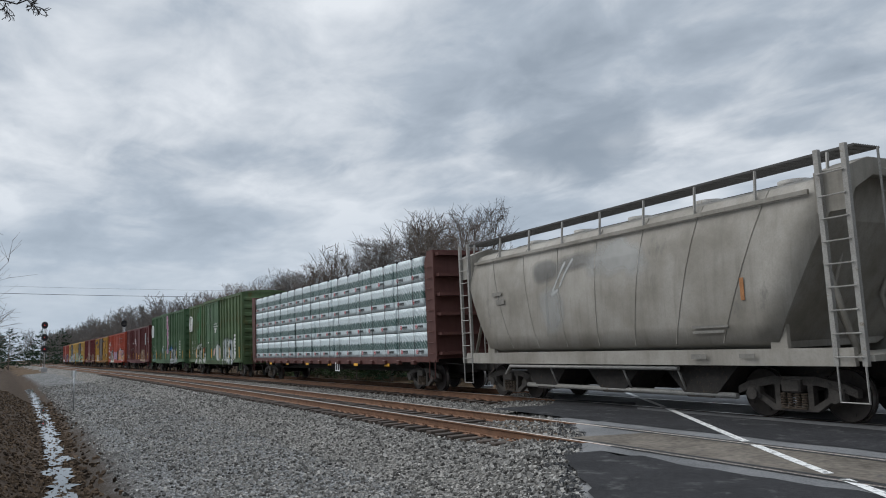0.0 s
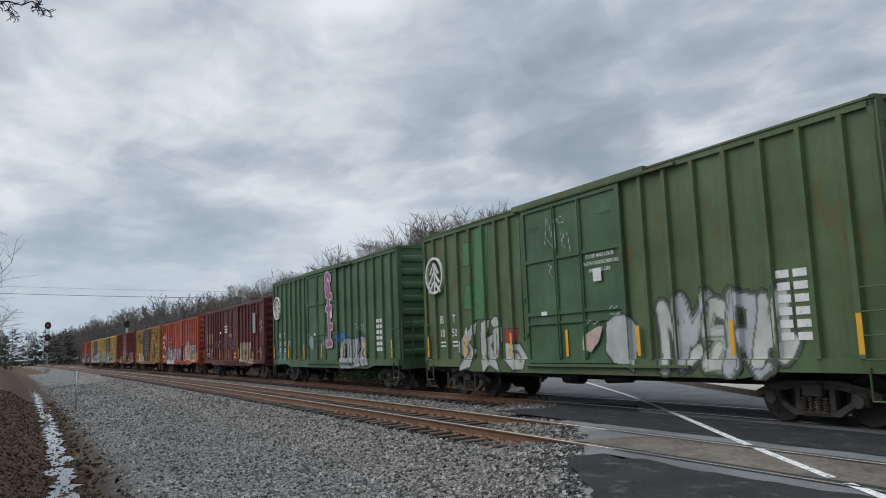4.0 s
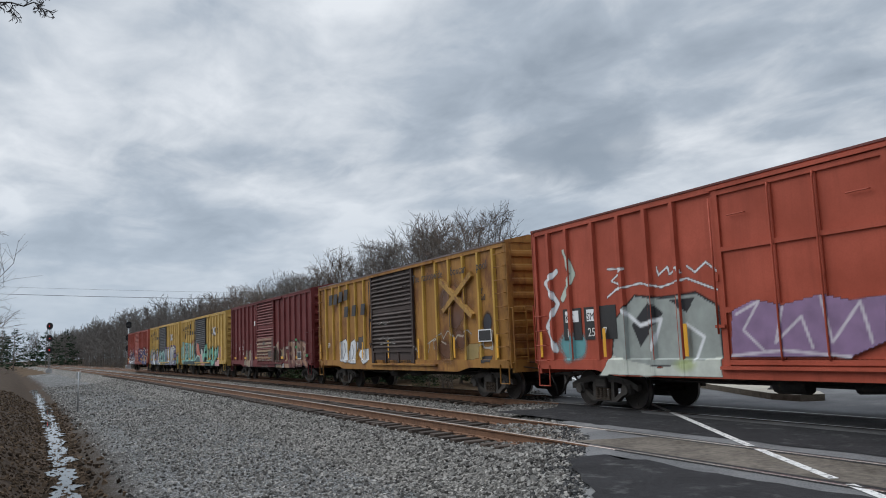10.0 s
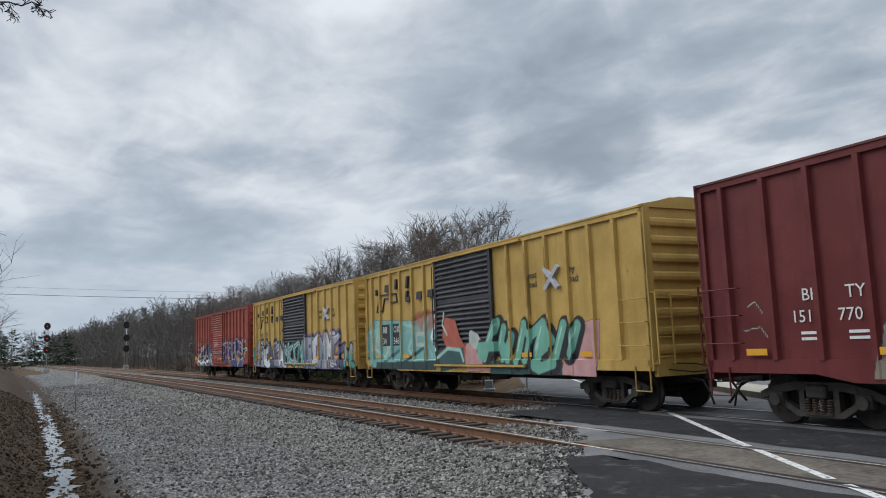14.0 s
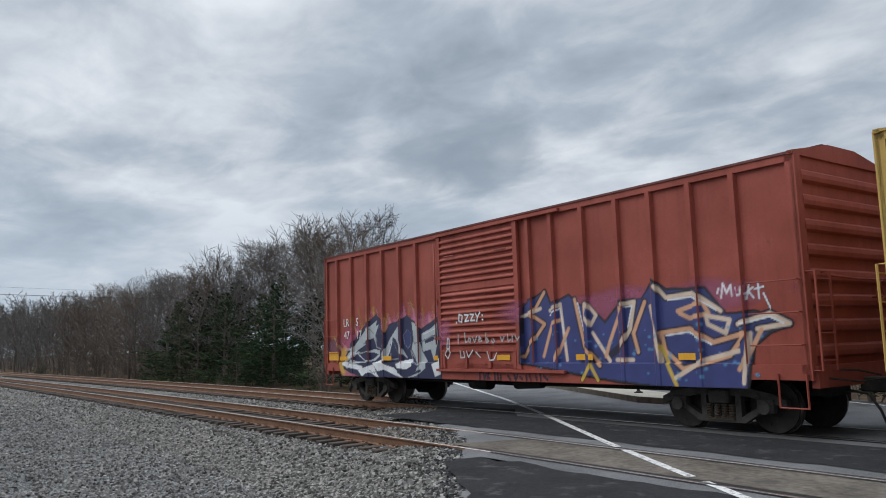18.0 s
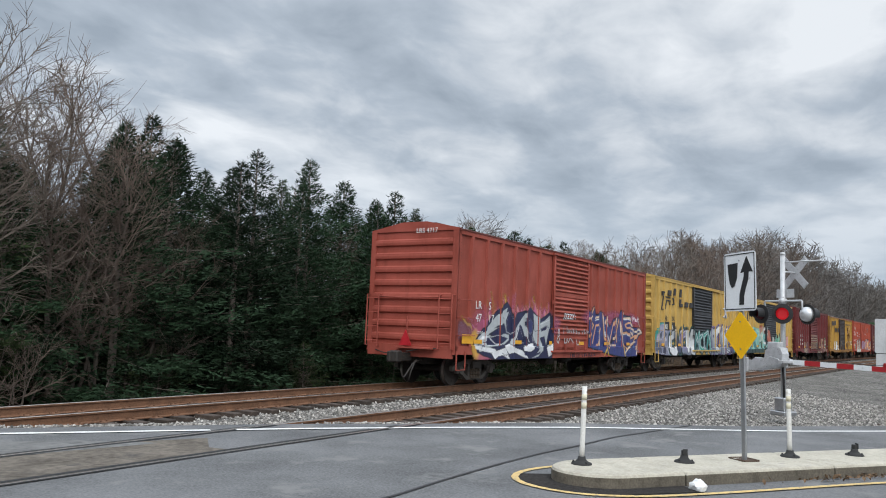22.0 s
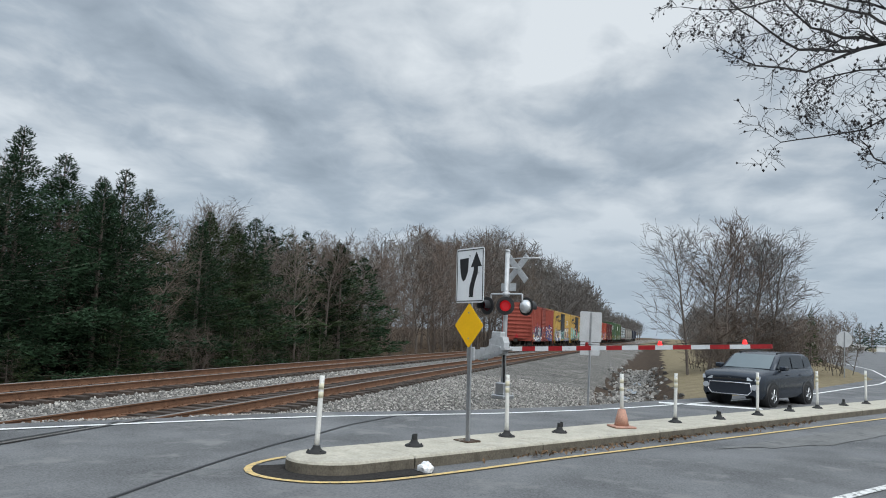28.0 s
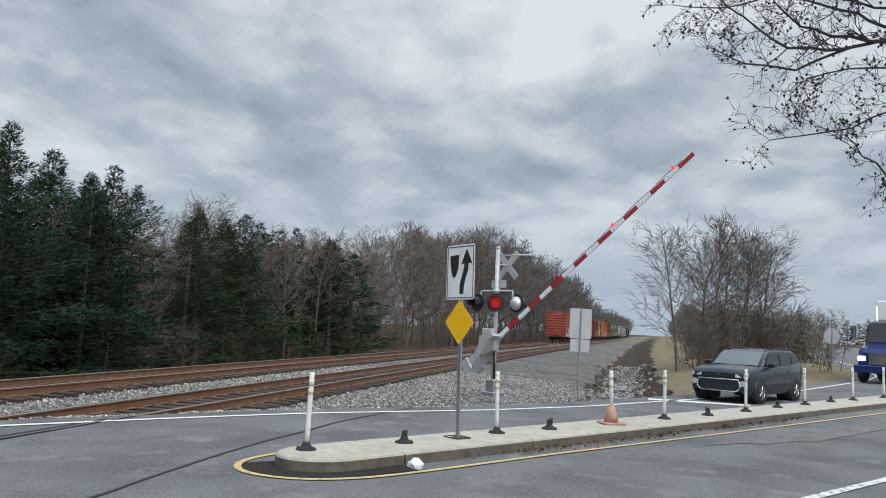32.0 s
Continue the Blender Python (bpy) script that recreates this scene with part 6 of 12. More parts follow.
g.stroke([(13.19, 1.76), (13.80, 1.82), (14.27, 1.57), (14.89, 1.71), (14.57, 1.34), (13.66, 1.11), (13.25, 1.43), (13.19, 1.76)], 0.05, PEACH, 0.02)
g.stroke([(14.76, 1.86), (15.35, 2.01), (15.67, 1.84), (15.11, 1.77)], 0.05, CREAM, 0.02)
g.stroke([(15.18, 1.75), (14.77, 1.11)], 0.05, PEACH, 0.02)
g.stroke([(14.98, 1.70), (14.84, 0.89)], 0.05, CREAM, 0.02)
g.stroke([(11.19, 0.87), (11.43, 1.18), (11.62, 0.87)], 0.05, (0.55, 0.38, 0.06), 0.02)
g.stroke([(13.17, 1.51), (13.49, 0.82)], 0.05, (0.55, 0.38, 0.06), 0.02)
g.stroke([(13.48, 0.95), (14.09, 1.27), (14.76, 1.42)], 0.05, CREAM, 0.02)
g.stroke([(10.41, 1.27), (10.82, 1.92)], 0.05, PEACH, 0.02)
g.stroke([(12.09, 1.27), (12.49, 1.27)], 0.05, CREAM, 0.02)
g.stroke([(10.29, 2.22), (10.60, 2.36), (10.67, 1.83)], 0.022, WHITE, 0.012)
g.stroke([(11.11, 2.44), (11.31, 1.61)], 0.022, WHITE, 0.012)
g.stroke([(12.37, 2.28), (12.53, 2.30), (12.40, 1.88)], 0.022, WHITE, 0.012)
g.stroke([(13.37, 2.35), (13.92, 2.38), (14.36, 2.12)], 0.022, WHITE, 0.012)
g.stroke([(14.80, 1.86), (15.34, 1.96), (15.57, 1.85)], 0.022, WHITE, 0.012)
g.stroke([(13.28, 1.71), (13.78, 1.76), (14.23, 1.53)], 0.022, WHITE, 0.012)
g.stroke([(14.41, 2.40), (14.44, 2.48)], 0.025, WHITE, 0.012, 0.9)
g.stroke([(14.48, 2.32), (14.53, 2.56), (14.59, 2.39), (14.68, 2.53), (14.69, 2.34)], 0.025, WHITE, 0.012, 0.9)
g.stroke([(14.77, 2.47), (14.80, 2.34), (14.89, 2.35), (14.91, 2.48)], 0.025, WHITE, 0.012, 0.9)
g.stroke([(15.02, 2.50), (14.96, 2.27)], 0.025, WHITE, 0.012, 0.9)
g.stroke([(14.95, 2.36), (15.09, 2.46)], 0.025, WHITE, 0.012, 0.9)
g.stroke([(15.00, 2.40), (15.09, 2.28)], 0.025, WHITE, 0.012, 0.9)
g.stroke([(15.18, 2.53), (15.19, 2.26)], 0.025, WHITE, 0.012, 0.9)
g.stroke([(15.11, 2.42), (15.28, 2.45)], 0.025, WHITE, 0.012, 0.9)
g.stroke([(15.27, 2.34), (15.37, 2.10)], 0.025, WHITE, 0.012, 0.9)
g.stroke([(14.97, 2.58), (14.84, 2.41)], 0.03, (0.40, 0.12, 0.22), 0.05, 0.7)
g.stroke([(15.04, 2.56), (15.25, 2.49)], 0.03, (0.40, 0.12, 0.22), 0.05, 0.7)
rngd = np.random.default_rng(9)
for k in range(60):
    x, z = rngd.uniform(9.8, 15.2), rngd.uniform(0.9, 1.9)
    g.stroke([(x, z), (x + 0.02, z)], rngd.uniform(0.02, 0.05), (0.10, 0.30, 0.50), 0.03, 0.7)
g.stroke([(7.20, 2.39), (7.33, 2.35), (7.30, 2.19), (7.18, 2.23), (7.20, 2.39)], 0.03, WHITE, 0.015, 0.95)
g.stroke([(7.41, 2.37), (7.57, 2.36), (7.43, 2.21), (7.58, 2.22)], 0.03, WHITE, 0.015, 0.95)
g.stroke([(7.64, 2.37), (7.78, 2.36), (7.65, 2.22), (7.82, 2.22)], 0.03, WHITE, 0.015, 0.95)
g.stroke([(7.85, 2.38), (7.92, 2.29), (8.02, 2.40)], 0.03, WHITE, 0.015, 0.95)
g.stroke([(7.92, 2.29), (7.89, 2.19)], 0.03, WHITE, 0.015, 0.95)
g.stroke([(7.08, 2.20), (7.10, 2.18)], 0.03, WHITE, 0.015, 0.95)
g.stroke([(8.10, 2.33), (8.12, 2.32)], 0.03, WHITE, 0.015, 0.95)
g.stroke([(8.10, 2.23), (8.12, 2.22)], 0.03, WHITE, 0.015, 0.95)
g.stroke([(7.14, 1.91), (7.13, 1.67)], 0.03, (0.5, 0.45, 0.46), 0.02, 0.8)
g.stroke([(7.40, 1.93), (7.42, 1.70), (7.48, 1.71)], 0.03, (0.5, 0.45, 0.46), 0.02, 0.8)
g.stroke([(7.55, 1.81), (7.64, 1.78), (7.60, 1.69), (7.53, 1.73), (7.55, 1.81)], 0.03, (0.5, 0.45, 0.46), 0.02, 0.8)
g.stroke([(7.71, 1.82), (7.78, 1.69), (7.87, 1.84)], 0.03, (0.5, 0.45, 0.46), 0.02, 0.8)
g.stroke([(7.93, 1.75), (8.03, 1.78), (7.96, 1.84), (7.94, 1.70), (8.06, 1.72)], 0.03, (0.5, 0.45, 0.46), 0.02, 0.8)
g.stroke([(8.20, 1.90), (8.22, 1.68), (8.32, 1.71), (8.22, 1.80)], 0.03, (0.5, 0.45, 0.46), 0.02, 0.8)
g.stroke([(8.48, 1.76), (8.54, 1.71), (8.47, 1.66), (8.42, 1.73)], 0.03, (0.5, 0.45, 0.46), 0.02, 0.8)
g.stroke([(8.74, 1.80), (8.79, 1.69), (8.87, 1.80)], 0.03, (0.5, 0.45, 0.46), 0.02, 0.8)
g.stroke([(8.99, 1.86), (9.00, 1.68), (9.09, 1.73)], 0.03, (0.5, 0.45, 0.46), 0.02, 0.8)
g.stroke([(9.15, 1.82), (9.15, 1.69)], 0.03, (0.5, 0.45, 0.46), 0.02, 0.8)
g.stroke([(9.25, 1.82), (9.31, 1.71), (9.37, 1.78)], 0.03, (0.5, 0.45, 0.46), 0.02, 0.8)
g.stroke([(6.60, 1.46), (6.70, 1.57), (6.79, 1.46), (6.69, 1.31), (6.58, 1.40), (6.60, 1.46)], 0.025, WHITE, 0.015, 0.8)
g.stroke([(6.65, 1.56), (6.69, 1.81), (6.76, 1.80), (6.76, 1.55)], 0.025, WHITE, 0.015, 0.8)
g.stroke([(7.20, 1.50), (7.22, 1.33), (7.38, 1.34), (7.34, 1.48)], 0.025, WHITE, 0.015, 0.8)
g.stroke([(7.45, 1.49), (7.52, 1.34), (7.70, 1.51)], 0.025, WHITE, 0.015, 0.8)
g.stroke([(7.81, 1.47), (7.98, 1.34)], 0.025, WHITE, 0.015, 0.8)
g.stroke([(8.24, 1.47), (8.32, 1.27), (8.47, 1.28), (8.58, 1.44)], 0.025, WHITE, 0.015, 0.8)
g.stroke([(7.88, 1.01), (7.87, 0.80)], 0.03, (0.02, 0.02, 0.05), 0.015)
g.stroke([(7.88, 0.99), (8.00, 1.01)], 0.03, (0.02, 0.02, 0.05), 0.015)
g.stroke([(8.02, 0.95), (8.05, 0.83), (8.12, 0.95)], 0.03, (0.02, 0.02, 0.05), 0.015)
g.stroke([(8.21, 0.96), (8.16, 0.85), (8.24, 0.85)], 0.03, (0.02, 0.02, 0.05), 0.015)
g.stroke([(8.42, 1.01), (8.44, 0.80)], 0.03, (0.02, 0.02, 0.05), 0.015)
g.stroke([(8.54, 1.00), (8.55, 0.82)], 0.03, (0.02, 0.02, 0.05), 0.015)
g.stroke([(8.64, 0.93), (8.64, 0.82)], 0.03, (0.02, 0.02, 0.05), 0.015)
g.stroke([(8.89, 0.92), (8.98, 0.83)], 0.03, (0.02, 0.02, 0.05), 0.015)
g.stroke([(9.11, 0.94), (9.16, 0.83), (9.22, 0.94)], 0.03, (0.02, 0.02, 0.05), 0.015)
g.stroke([(9.30, 0.91), (9.38, 0.85)], 0.03, (0.02, 0.02, 0.05), 0.015)
g.stroke([(9.51, 0.93), (9.52, 0.83)], 0.03, (0.02, 0.02, 0.05), 0.015)
g.stroke([(9.62, 0.94), (9.67, 0.82)], 0.03, (0.02, 0.02, 0.05), 0.015)
g.stroke([(9.81, 0.94), (9.85, 0.84)], 0.03, (0.02, 0.02, 0.05), 0.015)
g.stroke([(9.96, 0.96), (9.97, 0.83)], 0.03, (0.02, 0.02, 0.05), 0.015)
g.stroke([(10.07, 0.93), (10.18, 0.86)], 0.03, (0.02, 0.02, 0.05), 0.015)
g.tag(2.75, 0.86, 0.5, 0.14, BLACK, 78, 0.016)
g.build("flaming silver and blue graffiti letters")

# second of the pale yellow cars
g = Canvas(rbox2, 16.2, 1.05, 0.1, 16.1, 0.80, 2.6, 0.032, (6.15, 9.75), POSTS["rbox"])
g.fill([(0.02, 0.97), (0.07, 1.76), (0.44, 1.99), (0.96, 2.36), (1.48, 2.41), (1.95, 2.28), (1.94, 2.09), (2.60, 2.05), (2.47, 0.80)], (0.04, 0.30, 0.26))
g.fill([(0.09, 0.92), (0.15, 1.27), (0.39, 1.51), (0.54, 1.75), (0.95, 2.25), (1.36, 2.34), (1.89, 2.24), (1.94, 2.09), (2.60, 2.05), (2.47, 0.80), (0.99, 0.86), (0.27, 0.92)], (0.22, 0.23, 0.33))
g.fill([(0.16, 1.03), (0.25, 1.32), (0.52, 1.48), (0.93, 1.40), (1.16, 0.89)], (0.10, 0.11, 0.16), edge=WHITE, width=0.02)
g.fill([(0.52, 1.53), (0.68, 1.87), (0.99, 2.04), (1.13, 2.29), (1.36, 2.30), (1.63, 2.30), (1.86, 2.19), (1.88, 1.94), (1.54, 1.91), (1.29, 1.62), (1.14, 1.52)], (0.30, 0.31, 0.42), edge=WHITE, width=0.02)
g.fill([(0.97, 1.84), (1.38, 2.00), (1.16, 1.57), (1.04, 1.63)], (0.06, 0.07, 0.11), edge=WHITE, width=0.02)
g.fill([(1.40, 1.66), (1.59, 1.90), (1.86, 1.94), (2.05, 1.79), (1.78, 1.70)], (0.08, 0.09, 0.14), edge=WHITE, width=0.02)
g.fill([(1.55, 1.51), (1.78, 1.68), (2.02, 1.55), (1.81, 1.51)], (0.45, 0.47, 0.52), edge=WHITE, width=0.02)
g.fill([(1.22, 0.91), (1.37, 1.31), (1.59, 1.34), (1.79, 1.27), (1.70, 0.88)], (0.05, 0.05, 0.09), edge=WHITE, width=0.02)
g.fill([(1.82, 1.12), (2.10, 1.31), (2.28, 1.26), (2.47, 1.40), (2.48, 0.85), (2.05, 0.89)], (0.40, 0.41, 0.48), edge=WHITE, width=0.02)
g.stroke([(0.72, 1.74), (0.83, 1.63), (0.80, 1.90)], 0.03, BLACK, 0.02)
g.stroke([(1.89, 1.22), (2.08, 1.12), (1.96, 0.98)], 0.03, BLACK, 0.02)
g.stroke([(2.23, 1.69), (2.35, 1.87), (2.47, 1.68)], 0.03, BLACK, 0.02)
g.letters(2.3, 6.1, 0.9, 2.0, 4, BLACK, (SILVER, GREYB, PURPLE), (WHITE, NAVY, GREYB), 41, rim=(0.02, 0.10, 0.10), width=0.2, wild=0.4, shine=WHITE)
g.letters(6.4, 9.4, 1.0, 2.1, 4, (0.02, 0.08, 0.08), (TEAL, (0.03, 0.12, 0.13)), (NAVY, TEAL), 42, width=0.12, wild=0.5, shine=WHITE)
g.letters(9.8, 14.2, 0.9, 2.35, 5, (0.05, 0.04, 0.10), (SILVER, WHITE), (GREYB, SILVER), 43, rim=PURPLE, width=0.2, wild=0.35, shine=WHITE)
g.letters(14.0, 15.6, 0.95, 1.8, 2, BLACK, (PURPLE, SILVER), (NAVY, TEAL), 44, width=0.15)
g.build("silver and purple graffiti letters")

# first of the pale yellow cars: teal letters
g = Canvas(rbox1, 16.2, 1.05, 0.1, 16.1, 0.80, 4.3, 0.03, (6.15, 9.75), POSTS["rbox"])
for x, z0, z1 in ((10.62, 4.0, 2.5), (11.53, 4.05, 2.6), (12.46, 4.1, 2.4), (11.60, 3.4, 2.4)):
    g.stroke([(x, z0), (x + 0.02, z1)], 0.035, (0.07, 0.028, 0.012), 0.06, 0.85)
g.fill([(0.03, 2.15), (0.50, 2.75), (2.37, 2.66), (4.50, 2.56), (5.90, 2.77), (6.17, 2.03), (6.06, 0.92), (0.47, 0.92), (0.10, 1.37)], (0.20, 0.42, 0.39))
g.cloud(5.26, 2.55, 0.9, 0.35, (0.42, 0.10, 0.07), 0.7, 2)
g.cloud(0.84, 2.12, 0.6, 0.5, (0.30, 0.50, 0.46), 0.8, 3)
g.stroke([(0.32, 2.27), (1.12, 2.36), (0.80, 1.62), (1.77, 1.30), (2.30, 1.83)], 0.08, (0.35, 0.60, 0.52), 0.03)
g.stroke([(0.66, 1.62), (1.60, 2.09), (2.25, 1.35)], 0.08, (0.50, 0.48, 0.34), 0.03)
g.stroke([(3.47, 2.48), (4.48, 2.32), (3.80, 1.57), (4.46, 1.12)], 0.08, (0.30, 0.55, 0.50), 0.03)
g.stroke([(1.76, 1.11), (3.17, 1.58), (3.33, 0.95)], 0.08, (0.06, 0.16, 0.16), 0.03)
g.stroke([(3.55, 1.12), (5.17, 1.65), (5.28, 0.97)], 0.08, (0.03, 0.09, 0.09), 0.03)
g.stroke([(5.44, 2.59), (5.11, 1.97), (5.67, 1.33)], 0.08, (0.25, 0.50, 0.46), 0.03)
g.stroke([(4.46, 2.10), (5.21, 2.07), (5.14, 1.70), (4.52, 1.72), (4.46, 2.10)], 0.08, (0.46, 0.52, 0.46), 0.03)
g.stroke([(6.14, 2.65), (5.65, 1.95), (6.12, 1.53)], 0.08, WHITE, 0.03)
g.fill([(1.01, 1.11), (6.08, 1.17), (6.05, 0.87), (0.99, 0.86)], (0.02, 0.05, 0.05))
g.fill([(6.87, 2.55), (7.55, 2.45), (7.79, 1.97), (8.17, 1.59), (9.16, 1.13), (8.11, 1.02), (7.26, 1.13), (6.65, 1.91)], (0.42, 0.10, 0.06))
g.fill([(6.37, 1.52), (8.03, 1.56), (8.11, 1.02), (6.38, 0.83)], (0.03, 0.09, 0.09))
g.stroke([(6.26, 1.27), (7.00, 1.56), (7.81, 1.50), (7.99, 1.18)], 0.07, (0.35, 0.55, 0.50), 0.03)
g.stroke([(6.81, 2.70), (6.69, 2.31), (6.97, 2.00)], 0.06, (0.45, 0.55, 0.50), 0.03)
g.fill([(8.18, 1.68), (9.05, 1.87), (9.61, 0.88), (8.09, 0.84)], (0.55, 0.29, 0.28))
g.fill([(12.92, 0.83), (13.34, 1.95), (13.51, 2.10), (14.46, 2.14), (14.30, 0.77)], (0.56, 0.31, 0.31))
g.fill([(9.52, 1.18), (12.99, 1.14), (12.95, 0.82), (9.48, 0.78)], (0.02, 0.07, 0.07))
g.stroke([(10.00, 2.22), (9.68, 1.77), (9.36, 1.23)], 0.27, BLACK, 0.02)
g.stroke([(9.08, 1.53), (10.24, 1.55)], 0.27, BLACK, 0.02)
g.stroke([(10.32, 2.04), (10.12, 1.59), (10.26, 1.22), (10.72, 1.82)], 0.27, BLACK, 0.02)
g.stroke([(11.33, 2.10), (10.95, 1.14)], 0.27, BLACK, 0.02)
g.stroke([(11.32, 2.03), (11.60, 1.78), (11.37, 1.18)], 0.27, BLACK, 0.02)
g.stroke([(11.60, 1.78), (12.23, 2.11)], 0.27, BLACK, 0.02)
g.stroke([(12.22, 2.09), (11.86, 1.37), (11.80, 1.00)], 0.27, BLACK, 0.02)
g.stroke([(11.94, 1.33), (12.57, 1.66), (12.41, 1.90), (12.06, 1.66), (11.84, 1.26), (12.10, 0.95), (12.67, 1.08)], 0.27, BLACK, 0.02)
g.stroke([(13.09, 2.04), (12.66, 1.15)], 0.27, BLACK, 0.02)
g.stroke([(13.65, 2.00), (13.31, 1.32)], 0.27, BLACK, 0.02)
g.stroke([(12.82, 1.53), (13.20, 1.65), (13.27, 1.32)], 0.27, BLACK, 0.02)
g.stroke([(9.89, 2.26), (9.57, 1.81), (9.25, 1.26), (9.00, 1.35)], 0.15, (0.16, 0.42, 0.32), 0.02)
g.stroke([(8.96, 1.57), (10.14, 1.58)], 0.15, (0.16, 0.42, 0.32), 0.02)
g.stroke([(10.21, 2.08), (10.01, 1.63), (10.16, 1.26), (10.62, 1.85), (10.42, 1.22)], 0.15, (0.16, 0.42, 0.32), 0.02)
g.stroke([(11.24, 2.14), (10.85, 1.18)], 0.15, (0.16, 0.42, 0.32), 0.02)
g.stroke([(11.23, 2.06), (11.51, 1.82), (11.28, 1.21)], 0.15, (0.16, 0.42, 0.32), 0.02)
g.stroke([(11.51, 1.82), (12.14, 2.14)], 0.15, (0.16, 0.42, 0.32), 0.02)
g.stroke([(12.14, 2.12), (11.78, 1.40), (11.71, 1.03), (11.94, 0.96)], 0.15, (0.16, 0.42, 0.32), 0.02)
g.stroke([(11.85, 1.36), (12.49, 1.69), (12.33, 1.93), (11.98, 1.69), (11.76, 1.29), (12.01, 0.98), (12.59, 1.11)], 0.15, (0.16, 0.42, 0.32), 0.02)
g.stroke([(13.02, 2.07), (12.58, 1.18)], 0.15, (0.16, 0.42, 0.32), 0.02)
g.stroke([(13.59, 2.03), (13.24, 1.34)], 0.15, (0.16, 0.42, 0.32), 0.02)
g.stroke([(9.83, 2.22), (9.46, 1.73)], 0.035, (0.40, 0.62, 0.52), 0.02)
g.stroke([(10.11, 2.00), (9.96, 1.63)], 0.035, (0.40, 0.62, 0.52), 0.02)
g.stroke([(11.15, 2.03), (10.88, 1.45)], 0.035, (0.40, 0.62, 0.52), 0.02)
g.stroke([(12.06, 2.05), (11.73, 1.44)], 0.035, (0.40, 0.62, 0.52), 0.02)
g.stroke([(12.95, 2.00), (12.62, 1.35)], 0.035, (0.40, 0.62, 0.52), 0.02)
g.stroke([(13.53, 1.99), (13.25, 1.48)], 0.035, (0.40, 0.62, 0.52), 0.02)
g.stroke([(11.88, 1.62), (11.73, 1.29)], 0.035, (0.40, 0.62, 0.52), 0.02)
g.stroke([(8.54, 1.94), (8.86, 1.84), (8.71, 1.66), (8.53, 1.80)], 0.16, (0.45, 0.50, 0.46), 0.03)
g.build("teal graffiti letters on a pink ground")

# maroon car: peeling ghosts
g = Canvas(bkty, 16.4, 1.05, 0.1, 16.3, 0.80, 2.75, 0.034, (6.52, 10.06), POSTS["bkty"])
g.stroke([(6.77, 2.36), (7.96, 2.37), (9.86, 2.38)], 0.10, (0.34, 0.20, 0.14), 0.06, 0.85)
g.stroke([(6.72, 2.11), (8.42, 2.13), (9.83, 2.14)], 0.09, (0.40, 0.28, 0.20), 0.06, 0.85)
g.stroke([(6.73, 1.94), (8.86, 1.95), (9.82, 1.97)], 0.06, (0.50, 0.40, 0.30), 0.06, 0.85)
g.stroke([(6.64, 1.72), (8.38, 1.71), (9.79, 1.75)], 0.09, (0.36, 0.24, 0.15), 0.06, 0.85)
g.stroke([(6.62, 1.53), (8.36, 1.53), (9.77, 1.56)], 0.06, (0.52, 0.42, 0.30), 0.06, 0.85)
g.stroke([(6.60, 1.35), (8.34, 1.34), (9.75, 1.36)], 0.09, (0.33, 0.20, 0.12), 0.06, 0.85)
g.stroke([(6.66, 1.21), (8.78, 1.19), (9.74, 1.22)], 0.05, (0.45, 0.38, 0.30), 0.06, 0.85)
g.fill([(9.00, 1.69), (9.61, 1.73), (9.55, 1.38), (9.00, 1.37)], (0.05, 0.03, 0.025))
g.fill([(7.89, 2.25), (8.32, 2.26), (8.30, 2.05), (7.87, 2.03)], (0.06, 0.035, 0.03))
g.fill([(9.65, 2.46), (9.97, 2.47), (9.88, 1.13), (9.62, 1.11)], (0.10, 0.035, 0.03))
g.fill([(10.10, 1.89), (10.60, 2.18), (10.84, 2.04), (10.81, 1.46), (10.55, 1.72), (10.42, 2.03)], (0.30, 0.18, 0.11), edge=(0.34, 0.33, 0.30), width=0.04)
g.fill([(11.02, 1.78), (11.33, 1.70), (11.67, 1.89), (11.75, 1.68), (11.53, 1.34), (11.21, 1.31), (11.30, 1.56)], (0.34, 0.22, 0.12), edge=(0.34, 0.33, 0.30), width=0.05)
g.stroke([(11.93, 1.31), (12.01, 1.83), (12.68, 1.84), (12.72, 1.46)], 0.09, (0.30, 0.28, 0.24), 0.04)
g.fill([(12.02, 1.54), (12.21, 1.57), (12.34, 1.14), (12.04, 1.11)], (0.36, 0.23, 0.13))
g.fill([(12.84, 1.77), (13.40, 1.81), (13.32, 1.08), (12.89, 1.20)], (0.32, 0.22, 0.14))
g.fill([(10.43, 1.02), (11.17, 1.03), (11.59, 0.76), (10.45, 0.75)], (0.32, 0.22, 0.15))
g.fill([(11.58, 1.03), (11.81, 1.02), (11.82, 0.75), (11.47, 0.78)], (0.36, 0.36, 0.36))
g.fill([(11.96, 1.02), (12.80, 1.02), (12.78, 0.77), (12.01, 0.75)], (0.33, 0.20, 0.13))
g.cloud(10.60, 1.32, 0.8, 0.6, (0.05, 0.07, 0.05), 0.5, 3)
g.stroke([(11.25, 2.13), (11.39, 2.25), (11.55, 2.21), (11.57, 2.04)], 0.02, (0.36, 0.22, 0.14), 0.02, 0.8)
g.stroke([(12.23, 2.07), (12.43, 1.95), (12.53, 2.21)], 0.02, (0.36, 0.22, 0.14), 0.02, 0.8)
g.fill([(3.45, 0.90), (3.66, 1.72), (3.96, 1.79), (3.82, 0.88)], (0.24, 0.20, 0.15), edge=(0.30, 0.30, 0.30), width=0.03)
